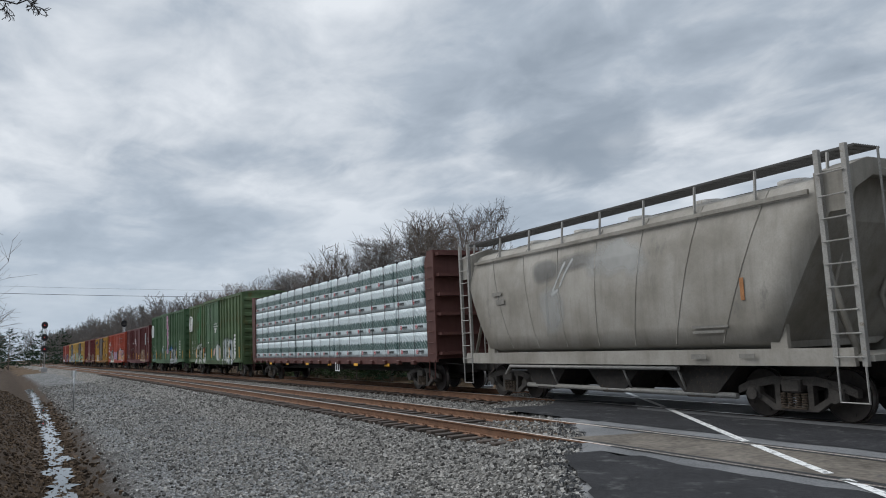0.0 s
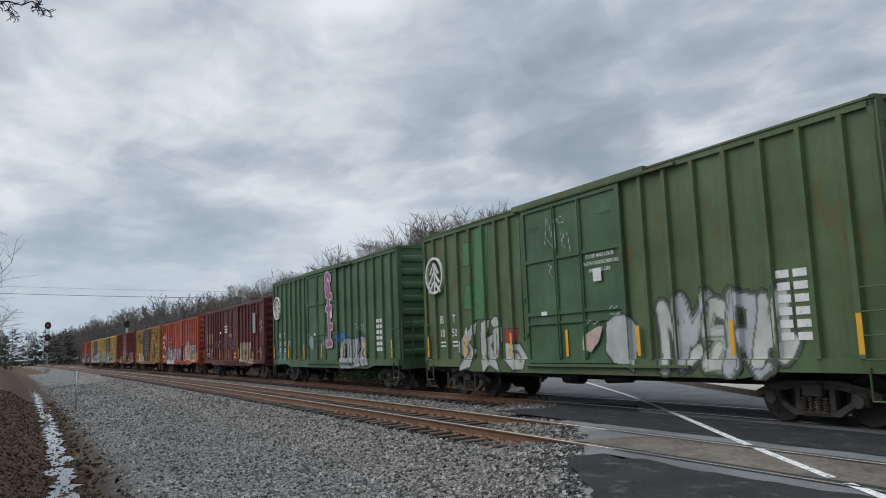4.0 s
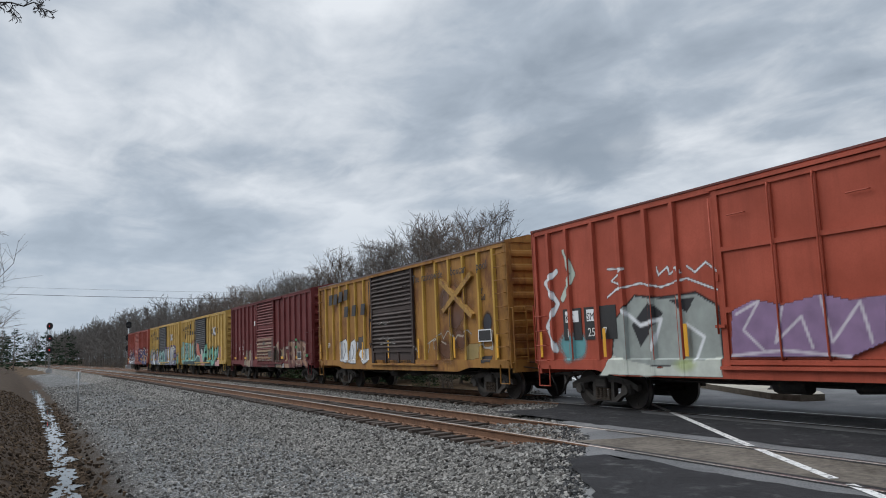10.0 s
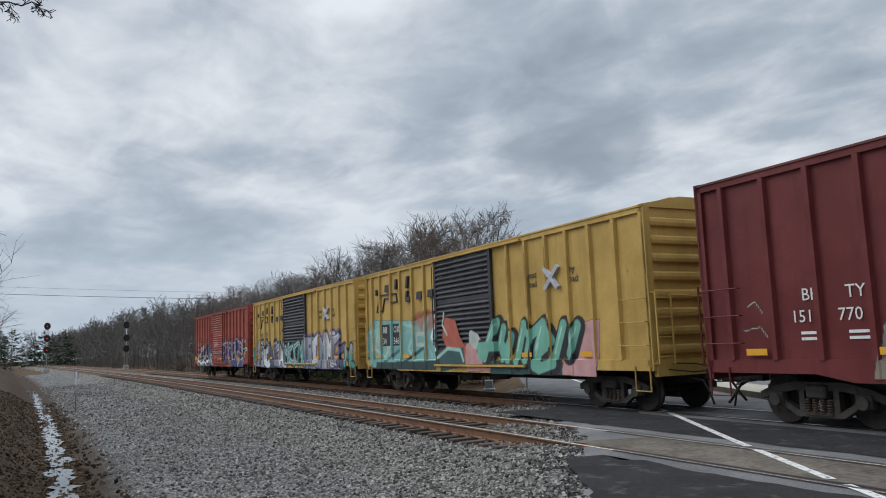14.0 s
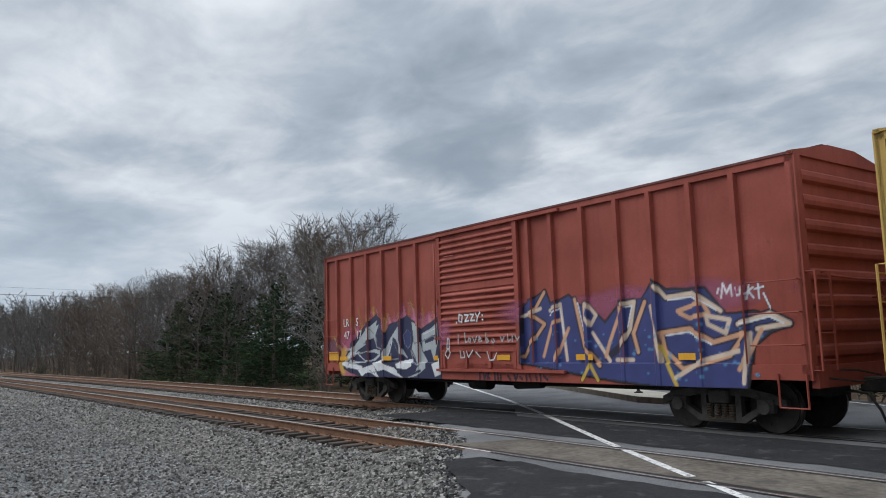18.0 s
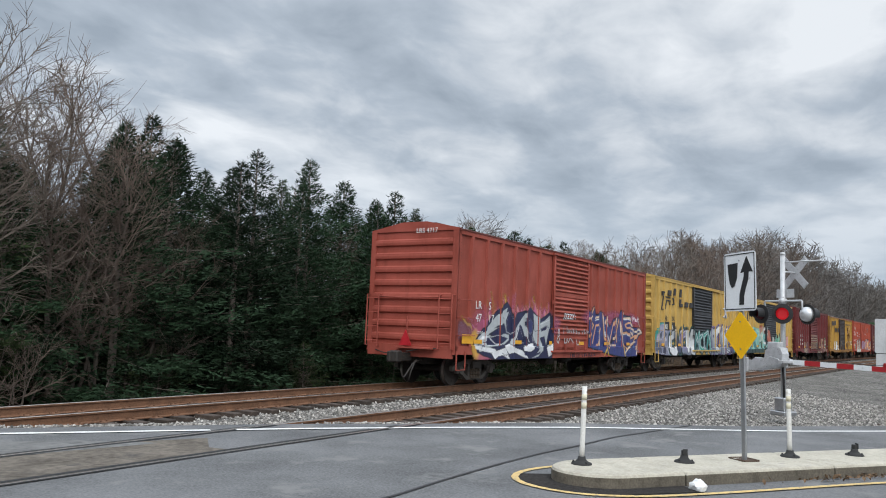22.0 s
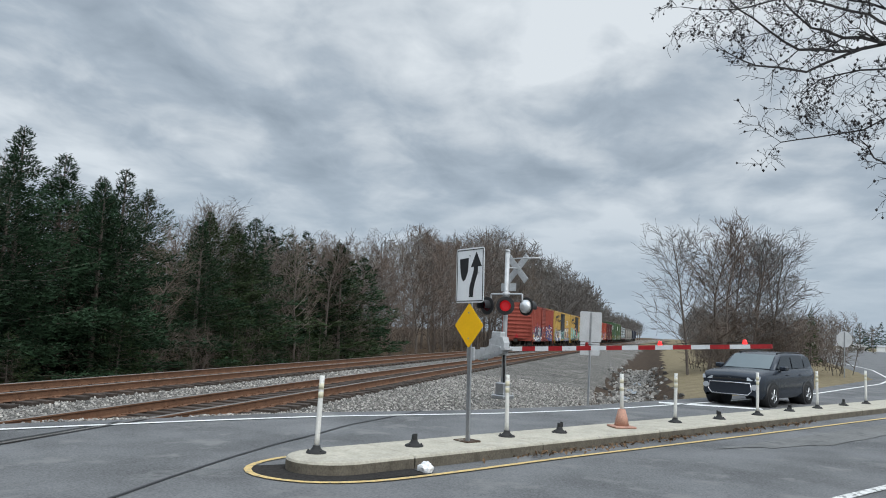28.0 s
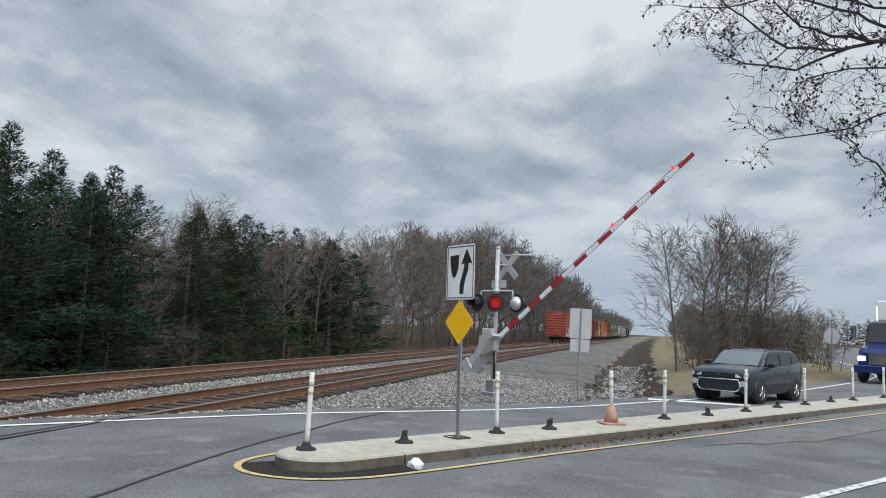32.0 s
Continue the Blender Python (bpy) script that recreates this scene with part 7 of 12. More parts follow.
g.fill([(3.95, 0.90), (4.13, 1.73), (4.44, 1.75), (4.33, 0.83)], (0.36, 0.27, 0.18), edge=(0.30, 0.30, 0.30), width=0.03)
g.fill([(4.43, 0.81), (4.56, 1.76), (4.90, 1.77), (4.81, 0.79)], (0.33, 0.26, 0.18), edge=(0.30, 0.30, 0.30), width=0.03)
g.fill([(5.02, 0.82), (5.05, 1.61), (5.44, 1.78), (5.46, 0.84)], (0.16, 0.08, 0.08), edge=(0.30, 0.30, 0.30), width=0.03)
g.stroke([(4.77, 2.17), (4.79, 2.00)], 0.022, (0.42, 0.38, 0.34), 0.015, 0.9)
g.stroke([(4.94, 2.13), (5.06, 2.01), (5.21, 2.18)], 0.022, (0.42, 0.38, 0.34), 0.015, 0.9)
g.stroke([(6.06, 2.26), (6.22, 2.30), (6.26, 2.17), (6.08, 2.14)], 0.022, (0.42, 0.38, 0.34), 0.015, 0.9)
g.stroke([(7.35, 0.90), (7.68, 0.88), (7.55, 0.81), (7.93, 0.85)], 0.022, (0.42, 0.38, 0.34), 0.015, 0.9)
g.stroke([(8.11, 0.82), (8.41, 0.89), (8.57, 0.80), (8.73, 0.88)], 0.022, (0.42, 0.38, 0.34), 0.015, 0.9)
g.stroke([(1.04, 2.16), (1.21, 2.25), (1.37, 2.03)], 0.022, (0.42, 0.38, 0.34), 0.015, 0.9)
g.stroke([(0.93, 1.72), (1.30, 1.78), (1.44, 1.59)], 0.022, (0.42, 0.38, 0.34), 0.015, 0.9)
g.letters(12.6, 15.3, 0.95, 2.1, 4, (0.09, 0.03, 0.025), ((0.36, 0.24, 0.15), (0.32, 0.20, 0.14)), ((0.14, 0.04, 0.03), (0.3, 0.16, 0.1)), 63, width=0.13, wild=0.4, shine=(0.40, 0.36, 0.30))
g.build("peeling brown and silver graffiti")

# ochre car
g = Canvas(oldyel, 16.4, 1.05, 0.1, 16.3, 0.80, 3.9, 0.034, (6.42, 10.22), POSTS["oldyel"])
g.fill([(2.75, 1.15), (2.80, 1.97), (3.33, 2.09), (3.64, 1.81), (3.52, 1.08)], (0.62, 0.64, 0.66), edge=(0.03, 0.04, 0.07), width=0.03)
g.fill([(3.66, 1.08), (3.92, 1.91), (4.41, 2.05), (4.78, 1.88), (4.58, 1.05)], (0.62, 0.64, 0.66), edge=(0.03, 0.04, 0.07), width=0.03)
g.fill([(4.81, 1.40), (5.01, 1.59), (5.85, 1.63), (5.92, 1.15), (5.37, 1.02)], (0.62, 0.64, 0.66), edge=(0.03, 0.04, 0.07), width=0.03)
g.stroke([(3.17, 1.89), (3.28, 1.55), (2.96, 1.21)], 0.035, (0.04, 0.05, 0.09), 0.02)
g.stroke([(4.13, 1.80), (4.23, 1.47), (4.01, 1.15)], 0.035, (0.04, 0.05, 0.09), 0.02)
g.stroke([(5.24, 1.46), (5.54, 1.33), (5.29, 1.15)], 0.035, (0.04, 0.05, 0.09), 0.02)
g.fill([(4.80, 2.10), (5.38, 2.14), (5.43, 1.67), (4.84, 1.65)], (0.06, 0.05, 0.05))
g.cloud(15.11, 2.24, 0.30, 0.30, (0.02, 0.02, 0.03), 1.0, 3)
g.cloud(13.34, 2.95, 0.9, 0.7, (0.19, 0.075, 0.025), 0.8, 4)
g.cloud(12.60, 1.60, 0.9, 0.5, (0.12, 0.045, 0.02), 0.75, 6)
g.cloud(13.61, 1.82, 0.6, 0.4, (0.12, 0.045, 0.02), 0.7, 7)
g.cloud(12.51, 3.04, 0.5, 0.5, (0.10, 0.045, 0.03), 0.7, 8)
g.cloud(13.17, 2.40, 0.4, 0.3, (0.10, 0.045, 0.03), 0.7, 9)
g.stroke([(11.20, 1.44), (11.33, 1.77), (11.59, 1.86), (11.63, 1.53)], 0.03, (0.50, 0.46, 0.38), 0.02, 0.85)
g.stroke([(11.66, 1.81), (12.01, 1.98), (12.17, 2.06), (12.32, 1.87), (12.60, 2.11), (12.87, 2.07), (13.11, 1.84), (13.29, 1.96)], 0.03, (0.50, 0.46, 0.38), 0.02, 0.85)
g.stroke([(11.16, 1.73), (11.73, 1.90)], 0.03, (0.50, 0.46, 0.38), 0.02, 0.85)
g.stroke([(13.29, 1.96), (13.62, 1.91), (13.93, 2.10), (14.16, 1.97)], 0.03, (0.50, 0.46, 0.38), 0.02, 0.85)
g.stroke([(12.18, 1.79), (12.49, 1.69)], 0.03, (0.50, 0.46, 0.38), 0.02, 0.85)
g.stroke([(14.66, 1.55), (14.82, 1.66), (14.94, 1.54), (15.40, 1.57)], 0.03, (0.50, 0.46, 0.38), 0.02, 0.85)
g.stroke([(14.88, 2.01), (15.40, 2.02), (15.36, 1.49), (14.87, 1.54), (14.88, 2.01)], 0.03, (0.55, 0.53, 0.48), 0.02, 0.85)
g.fill([(14.77, 1.27), (15.32, 1.31), (15.28, 1.12), (14.78, 1.10)], (0.04, 0.04, 0.045))
g.stroke([(10.25, 1.65), (10.31, 1.45), (10.48, 1.63), (10.33, 1.25)], 0.025, (0.5, 0.47, 0.44), 0.02)
g.fill([(13.92, 1.65), (14.58, 1.67), (14.55, 1.22), (13.90, 1.19)], (0.30, 0.22, 0.08))
g.stroke([(7.06, 2.60), (7.26, 2.53), (7.58, 2.63), (7.87, 2.52), (8.27, 2.61)], 0.02, (0.5, 0.48, 0.45), 0.015, 0.8)
g.stroke([(7.25, 1.95), (7.62, 2.06), (7.91, 1.91), (8.30, 2.01), (8.66, 1.91)], 0.02, (0.5, 0.48, 0.45), 0.015, 0.8)
g.stroke([(7.29, 1.78), (8.00, 1.84), (8.71, 1.78)], 0.02, (0.5, 0.48, 0.45), 0.015, 0.8)
g.stroke([(8.03, 2.21), (8.06, 2.04)], 0.02, (0.5, 0.48, 0.45), 0.015, 0.8)
g.build("worn white and brown graffiti letters")

# orange car
g = Canvas(orange, 16.4, 1.05, 0.1, 16.3, 0.80, 3.95, 0.032, (6.41, 9.98), POSTS["orange"])
g.stroke([(10.35, 4.24), (10.35, 3.78), (10.69, 3.28), (11.14, 3.38), (11.22, 4.16), (11.32, 3.65), (11.42, 3.25), (11.72, 4.18), (12.04, 4.03), (11.84, 3.40), (12.48, 3.23), (12.87, 3.45), (13.23, 4.11), (12.68, 3.98), (12.76, 3.56), (13.33, 3.39), (13.26, 3.84)], 0.03, (0.28, 0.34, 0.34), 0.02, 0.8)
g.stroke([(10.35, 4.24), (10.78, 4.23), (10.72, 3.63)], 0.03, (0.28, 0.34, 0.34), 0.02, 0.8)
g.stroke([(13.37, 3.78), (13.81, 3.67), (13.75, 3.17), (13.56, 3.45), (13.54, 3.80)], 0.03, (0.28, 0.34, 0.34), 0.02, 0.8)
g.cloud(12.99, 4.02, 0.5, 0.25, (0.26, 0.32, 0.33), 0.6, 8)
g.cloud(11.31, 4.00, 0.3, 0.12, (0.26, 0.36, 0.40), 0.8, 9)
g.fill([(9.89, 2.33), (10.60, 2.42), (11.76, 2.58), (12.41, 2.60), (12.61, 2.69), (12.89, 2.51), (13.58, 2.55), (14.20, 2.44), (15.06, 2.46), (15.43, 2.21), (15.32, 1.15), (9.85, 1.15)], BLACK)
g.cloud(12.41, 2.55, 0.45, 0.25, (0.45, 0.47, 0.46), 0.8, 2)
g.fill([(10.37, 1.95), (10.72, 2.13), (11.18, 2.30), (11.75, 2.48), (12.06, 2.33), (12.50, 2.24), (12.98, 2.27), (13.34, 2.37), (13.65, 2.19), (13.98, 2.32), (14.49, 2.34), (15.09, 2.31), (15.34, 2.10), (15.25, 1.91), (15.37, 1.24), (14.92, 1.12), (13.85, 1.09), (13.33, 1.24), (12.87, 1.20), (12.40, 1.26), (11.62, 1.25), (10.92, 1.17), (10.48, 1.25), (10.28, 1.50), (10.52, 1.65)], (0.58, 0.37, 0.17), edge=(0.55, 0.5, 0.55), width=0.07)
g.stroke([(10.69, 2.06), (10.90, 1.73), (10.64, 1.35)], 0.10, (0.22, 0.15, 0.32), 0.05, 0.85)
g.stroke([(11.17, 2.26), (11.42, 1.62), (11.07, 1.25)], 0.10, (0.22, 0.15, 0.32), 0.05, 0.85)
g.stroke([(11.87, 2.36), (11.97, 1.80), (11.63, 1.29)], 0.10, (0.22, 0.15, 0.32), 0.05, 0.85)
g.stroke([(12.37, 2.23), (12.29, 1.69), (12.65, 1.33)], 0.10, (0.22, 0.15, 0.32), 0.05, 0.85)
g.stroke([(12.98, 2.24), (13.18, 1.76), (12.93, 1.24)], 0.10, (0.22, 0.15, 0.32), 0.05, 0.85)
g.stroke([(13.33, 2.26), (13.60, 1.74), (13.45, 1.33)], 0.10, (0.22, 0.15, 0.32), 0.05, 0.85)
g.stroke([(13.98, 2.31), (14.15, 1.80), (13.96, 1.16)], 0.10, (0.22, 0.15, 0.32), 0.05, 0.85)
g.stroke([(14.27, 2.16), (14.62, 1.79), (14.61, 1.24)], 0.10, (0.22, 0.15, 0.32), 0.05, 0.85)
g.stroke([(14.76, 2.25), (14.99, 1.77), (15.13, 1.24)], 0.10, (0.22, 0.15, 0.32), 0.05, 0.85)
g.stroke([(11.70, 1.97), (12.46, 1.87)], 0.10, (0.22, 0.15, 0.32), 0.05, 0.85)
g.stroke([(13.28, 1.84), (13.91, 1.71)], 0.10, (0.22, 0.15, 0.32), 0.05, 0.85)
g.stroke([(14.28, 1.80), (15.00, 1.91)], 0.10, (0.22, 0.15, 0.32), 0.05, 0.85)
g.stroke([(10.79, 2.03), (11.01, 1.73), (10.76, 1.37)], 0.025, (0.62, 0.56, 0.62), 0.02)
g.stroke([(11.28, 2.22), (11.53, 1.64), (11.21, 1.27)], 0.025, (0.62, 0.56, 0.62), 0.02)
g.stroke([(11.97, 2.33), (12.10, 1.79), (11.79, 1.34)], 0.025, (0.62, 0.56, 0.62), 0.02)
g.stroke([(13.09, 2.21), (13.29, 1.75), (13.06, 1.26)], 0.025, (0.62, 0.56, 0.62), 0.02)
g.stroke([(14.08, 2.28), (14.25, 1.80), (14.06, 1.17)], 0.025, (0.62, 0.56, 0.62), 0.02)
g.stroke([(14.86, 2.23), (15.10, 1.77), (15.22, 1.25)], 0.025, (0.62, 0.56, 0.62), 0.02)
g.fill([(15.55, 2.05), (15.85, 2.14), (15.94, 1.88), (15.84, 1.70), (15.50, 1.68)], BLACK)
g.fill([(15.98, 1.52), (16.26, 1.65), (16.44, 1.58), (16.44, 1.23), (16.26, 1.23)], BLACK)
g.cloud(16.21, 1.87, 0.5, 0.5, (0.46, 0.46, 0.45), 0.6, 7)
g.fill([(15.50, 1.68), (16.09, 1.68), (15.94, 1.52), (16.26, 1.23), (15.45, 1.20)], (0.52, 0.30, 0.18), edge=WHITE, width=0.03)
g.stroke([(0.98, 3.42), (0.48, 3.16), (0.98, 2.60), (0.46, 2.03), (0.82, 1.43)], 0.09, WHITE, 0.03)
g.stroke([(1.35, 3.91), (1.69, 3.29), (1.19, 2.71)], 0.10, (0.45, 0.52, 0.45), 0.03)
g.cloud(1.48, 1.49, 0.5, 0.35, CYAN, 0.7, 3)
g.fill([(2.96, 1.07), (3.19, 2.09), (3.88, 2.57), (4.71, 2.45), (5.70, 2.50), (6.24, 2.20), (6.25, 1.08)], (0.30, 0.33, 0.31), edge=BLACK, width=0.06)
g.fill([(2.59, 0.83), (2.98, 1.27), (4.58, 1.01), (6.27, 1.24), (6.28, 0.86)], (0.55, 0.58, 0.52))
g.fill([(3.74, 1.94), (4.32, 2.44), (4.74, 2.16), (3.97, 1.47)], BLACK)
g.fill([(4.96, 2.41), (5.69, 2.44), (5.42, 2.14)], BLACK)
g.stroke([(3.49, 2.28), (4.01, 1.93), (4.67, 2.04), (4.36, 1.40)], 0.06, WHITE, 0.03)
g.stroke([(5.40, 1.89), (5.85, 1.63), (5.57, 1.14)], 0.05, WHITE, 0.03)
g.cloud(5.33, 1.08, 0.5, 0.2, (0.35, 0.42, 0.12), 0.7, 4)
g.fill([(6.60, 1.24), (6.68, 2.09), (7.22, 2.28), (7.81, 2.14), (8.59, 2.27), (9.11, 2.14), (9.71, 2.16), (9.64, 1.46), (9.02, 1.23)], (0.24, 0.15, 0.27))
g.stroke([(6.78, 2.03), (7.32, 2.24), (6.92, 1.73), (7.38, 1.32)], 0.035, (0.55, 0.50, 0.56), 0.02)
g.stroke([(7.81, 2.10), (7.61, 1.49), (8.18, 1.92), (8.35, 1.39)], 0.035, (0.55, 0.50, 0.56), 0.02)
g.stroke([(8.58, 2.24), (8.73, 1.47), (9.28, 2.10), (9.42, 1.46)], 0.035, (0.55, 0.50, 0.56), 0.02)
g.stroke([(6.60, 1.26), (7.74, 1.35), (9.02, 1.23)], 0.035, (0.55, 0.50, 0.56), 0.02)
g.stroke([(3.01, 3.27), (3.58, 3.22), (3.13, 2.98), (3.46, 2.86), (2.95, 2.62)], 0.03, WHITE, 0.015, 0.9)
g.stroke([(4.64, 3.14), (4.68, 2.97), (4.97, 3.12), (5.01, 2.95), (5.27, 3.08), (5.33, 2.95)], 0.03, WHITE, 0.015, 0.9)
g.stroke([(5.51, 3.08), (5.73, 2.93), (6.03, 3.10), (6.31, 2.89)], 0.03, WHITE, 0.015, 0.9)
g.stroke([(3.25, 2.77), (4.09, 2.85), (4.73, 2.71), (5.49, 2.83), (6.27, 2.53)], 0.03, WHITE, 0.015, 0.9)
g.stroke([(6.89, 4.41), (6.98, 4.22), (7.26, 4.48), (7.40, 4.19), (7.73, 4.45), (7.91, 4.16), (8.27, 4.42), (8.50, 4.22)], 0.03, WHITE, 0.015, 0.9)
g.stroke([(8.78, 4.23), (8.88, 4.36), (9.04, 4.17), (9.19, 4.35), (9.40, 4.21), (9.73, 4.29)], 0.03, WHITE, 0.015, 0.9)
g.stroke([(10.60, 3.19), (10.66, 3.01), (10.86, 3.19), (11.04, 3.08)], 0.03, WHITE, 0.015, 0.9)
g.stroke([(12.28, 3.16), (12.46, 3.05), (12.65, 3.13), (12.82, 3.03)], 0.03, WHITE, 0.015, 0.9)
g.build("purple, cream and black graffiti letters")

# dark maroon car
g = Canvas(kcs, 16.4, 1.05, 0.1, 16.3, 0.80, 3.7, 0.036, (6.39, 10.52), POSTS["kcs"])
g.fill([(10.58, 1.76), (10.82, 2.28), (11.27, 2.31), (11.21, 1.01), (10.63, 1.06)], (0.40, 0.31, 0.21))
g.fill([(11.43, 2.28), (12.00, 2.28), (11.95, 1.52), (11.84, 0.97), (11.25, 1.01)], (0.40, 0.31, 0.21))
g.fill([(12.10, 2.28), (12.73, 2.23), (12.74, 1.50), (12.64, 0.98), (11.96, 0.97)], (0.40, 0.31, 0.21))
g.fill([(12.90, 2.23), (13.43, 2.22), (13.50, 1.71), (13.96, 1.64), (13.98, 0.93), (12.80, 0.99)], (0.40, 0.31, 0.21))
g.fill([(10.83, 1.62), (10.98, 1.66), (11.03, 1.45), (10.87, 1.28)], (0.13, 0.055, 0.045))
g.fill([(11.58, 1.86), (11.74, 1.89), (11.81, 1.52), (11.50, 1.48)], (0.13, 0.055, 0.045))
g.fill([(12.27, 1.91), (12.41, 1.86), (12.34, 1.47), (12.20, 1.51)], (0.13, 0.055, 0.045))
g.fill([(13.03, 1.88), (13.21, 1.83), (13.31, 1.49), (13.31, 1.27), (12.91, 1.19), (12.91, 1.42)], (0.13, 0.055, 0.045))
g.stroke([(11.11, 2.30), (11.10, 1.02)], 0.04, (0.14, 0.06, 0.05), 0.03)
g.stroke([(11.62, 2.27), (11.52, 1.86), (11.65, 0.99)], 0.04, (0.14, 0.06, 0.05), 0.03)
g.stroke([(12.20, 2.27), (12.27, 1.91), (12.07, 0.99)], 0.04, (0.14, 0.06, 0.05), 0.03)
g.stroke([(12.50, 2.25), (12.61, 1.90), (12.47, 1.04)], 0.04, (0.14, 0.06, 0.05), 0.03)
g.stroke([(13.07, 2.21), (12.94, 1.88)], 0.04, (0.14, 0.06, 0.05), 0.03)
g.stroke([(13.30, 2.21), (13.38, 1.71)], 0.04, (0.14, 0.06, 0.05), 0.03)
g.stroke([(13.54, 1.63), (13.91, 1.59)], 0.04, (0.14, 0.06, 0.05), 0.03)
g.stroke([(13.60, 1.41), (13.96, 1.27)], 0.04, (0.14, 0.06, 0.05), 0.03)
g.stroke([(12.77, 1.12), (13.98, 1.09)], 0.04, (0.14, 0.06, 0.05), 0.03)
g.stroke([(11.35, 1.23), (12.68, 1.19)], 0.04, (0.14, 0.06, 0.05), 0.03)
g.stroke([(2.62, 1.94), (3.03, 2.31), (3.64, 2.40), (4.33, 2.31), (4.78, 2.47), (5.39, 2.26), (6.19, 2.28)], 0.018, WHITE, 0.014, 0.9)
g.stroke([(3.03, 2.31), (2.72, 1.69), (3.42, 1.18), (3.14, 0.75)], 0.018, WHITE, 0.014, 0.9)
g.stroke([(3.57, 1.55), (3.40, 1.86), (4.10, 2.32)], 0.018, WHITE, 0.014, 0.9)
g.stroke([(4.12, 1.24), (4.48, 1.54), (4.42, 2.13)], 0.018, WHITE, 0.014, 0.9)
g.stroke([(4.78, 2.47), (4.63, 2.00)], 0.018, WHITE, 0.014, 0.9)
g.stroke([(0.46, 3.46), (0.80, 3.23), (0.55, 3.08)], 0.018, WHITE, 0.014, 0.9)
g.stroke([(0.96, 3.42), (1.40, 3.52), (1.23, 3.20)], 0.018, WHITE, 0.014, 0.9)
g.stroke([(8.85, 1.96), (9.01, 2.10), (9.20, 1.90), (9.43, 2.05)], 0.018, WHITE, 0.014, 0.9)
g.stroke([(8.91, 2.35), (9.04, 2.42), (9.17, 2.28), (9.33, 2.42)], 0.018, WHITE, 0.014, 0.9)
g.stroke([(8.20, 2.44), (8.32, 2.33), (8.24, 2.28)], 0.018, WHITE, 0.014, 0.9)
for k, (x, z, w, h) in enumerate(((15.2, 3.2, 0.6, 0.35), (15.25, 2.85, 0.5, 0.25), (14.8, 1.5, 0.9, 0.3), (8.6, 1.9, 0.5, 0.2))):
    g.tag(x, z, w, h, WHITE, 92 + k, 0.022, 8)
g.build("tan ghost letters and white scrawls")

# green cars
g = Canvas(green2, 16.4, 1.05, 0.1, 16.3, 0.80, 5.15, 0.036, (6.03, 10.06), POSTS["green"])
g.stroke([(9.34, 4.80), (9.01, 4.99), (8.79, 4.88), (8.83, 4.65), (9.17, 4.47), (9.24, 4.26), (9.00, 4.21), (8.81, 4.38)], 0.20, (0.56, 0.44, 0.52), 0.02)
g.stroke([(8.85, 4.10), (9.48, 3.98)], 0.20, (0.56, 0.44, 0.52), 0.02)
g.stroke([(9.08, 4.04), (9.13, 3.43)], 0.20, (0.56, 0.44, 0.52), 0.02)
g.stroke([(8.86, 3.45), (9.40, 3.45)], 0.20, (0.56, 0.44, 0.52), 0.02)
g.stroke([(9.12, 3.26), (9.15, 2.62), (9.49, 2.64)], 0.20, (0.56, 0.44, 0.52), 0.02)
g.stroke([(9.15, 2.48), (9.13, 1.90), (8.81, 1.86), (9.40, 1.88)], 0.20, (0.56, 0.44, 0.52), 0.02)
g.stroke([(9.34, 4.80), (9.01, 4.99), (8.79, 4.88), (8.83, 4.65), (9.17, 4.47), (9.24, 4.26), (9.00, 4.21), (8.81, 4.38)], 0.13, (0.26, 0.085, 0.17), 0.02)
g.stroke([(8.85, 4.10), (9.48, 3.98)], 0.13, (0.26, 0.085, 0.17), 0.02)
g.stroke([(9.08, 4.04), (9.13, 3.43)], 0.13, (0.26, 0.085, 0.17), 0.02)
g.stroke([(8.86, 3.45), (9.40, 3.45)], 0.13, (0.26, 0.085, 0.17), 0.02)
g.stroke([(9.12, 3.26), (9.15, 2.62), (9.49, 2.64)], 0.13, (0.26, 0.085, 0.17), 0.02)
g.stroke([(9.15, 2.48), (9.13, 1.90), (8.81, 1.86), (9.40, 1.88)], 0.13, (0.26, 0.085, 0.17), 0.02)
g.cloud(10.61, 2.07, 0.7, 0.35, (0.06, 0.22, 0.45), 0.6, 1)
g.fill([(10.15, 0.91), (10.20, 1.61), (10.49, 1.95), (10.89, 2.03), (11.22, 2.08), (11.57, 1.98), (11.88, 2.05), (12.25, 1.99), (12.53, 2.09), (12.88, 2.07), (13.08, 1.98), (13.11, 1.69), (13.30, 1.36), (13.45, 1.18), (13.41, 0.97), (12.50, 0.91), (11.55, 0.84), (10.48, 0.81)], (0.34, 0.36, 0.37), edge=BLACK, width=0.06)
g.stroke([(10.48, 1.91), (10.34, 1.43), (10.53, 1.26), (10.64, 1.73)], 0.05, BLACK, 0.02)
g.stroke([(10.74, 1.94), (11.02, 1.76), (10.97, 1.26), (10.71, 1.34), (10.66, 1.68), (10.74, 1.94)], 0.05, BLACK, 0.02)
g.stroke([(11.22, 2.08), (11.30, 1.58), (11.21, 1.26), (11.29, 1.05), (11.56, 0.93)], 0.05, BLACK, 0.02)
g.stroke([(11.59, 1.97), (11.54, 1.25)], 0.05, BLACK, 0.02)
g.stroke([(11.87, 2.01), (11.97, 1.57), (11.75, 1.06)], 0.05, BLACK, 0.02)
g.stroke([(12.25, 1.95), (12.11, 1.25), (12.16, 1.02)], 0.05, BLACK, 0.02)
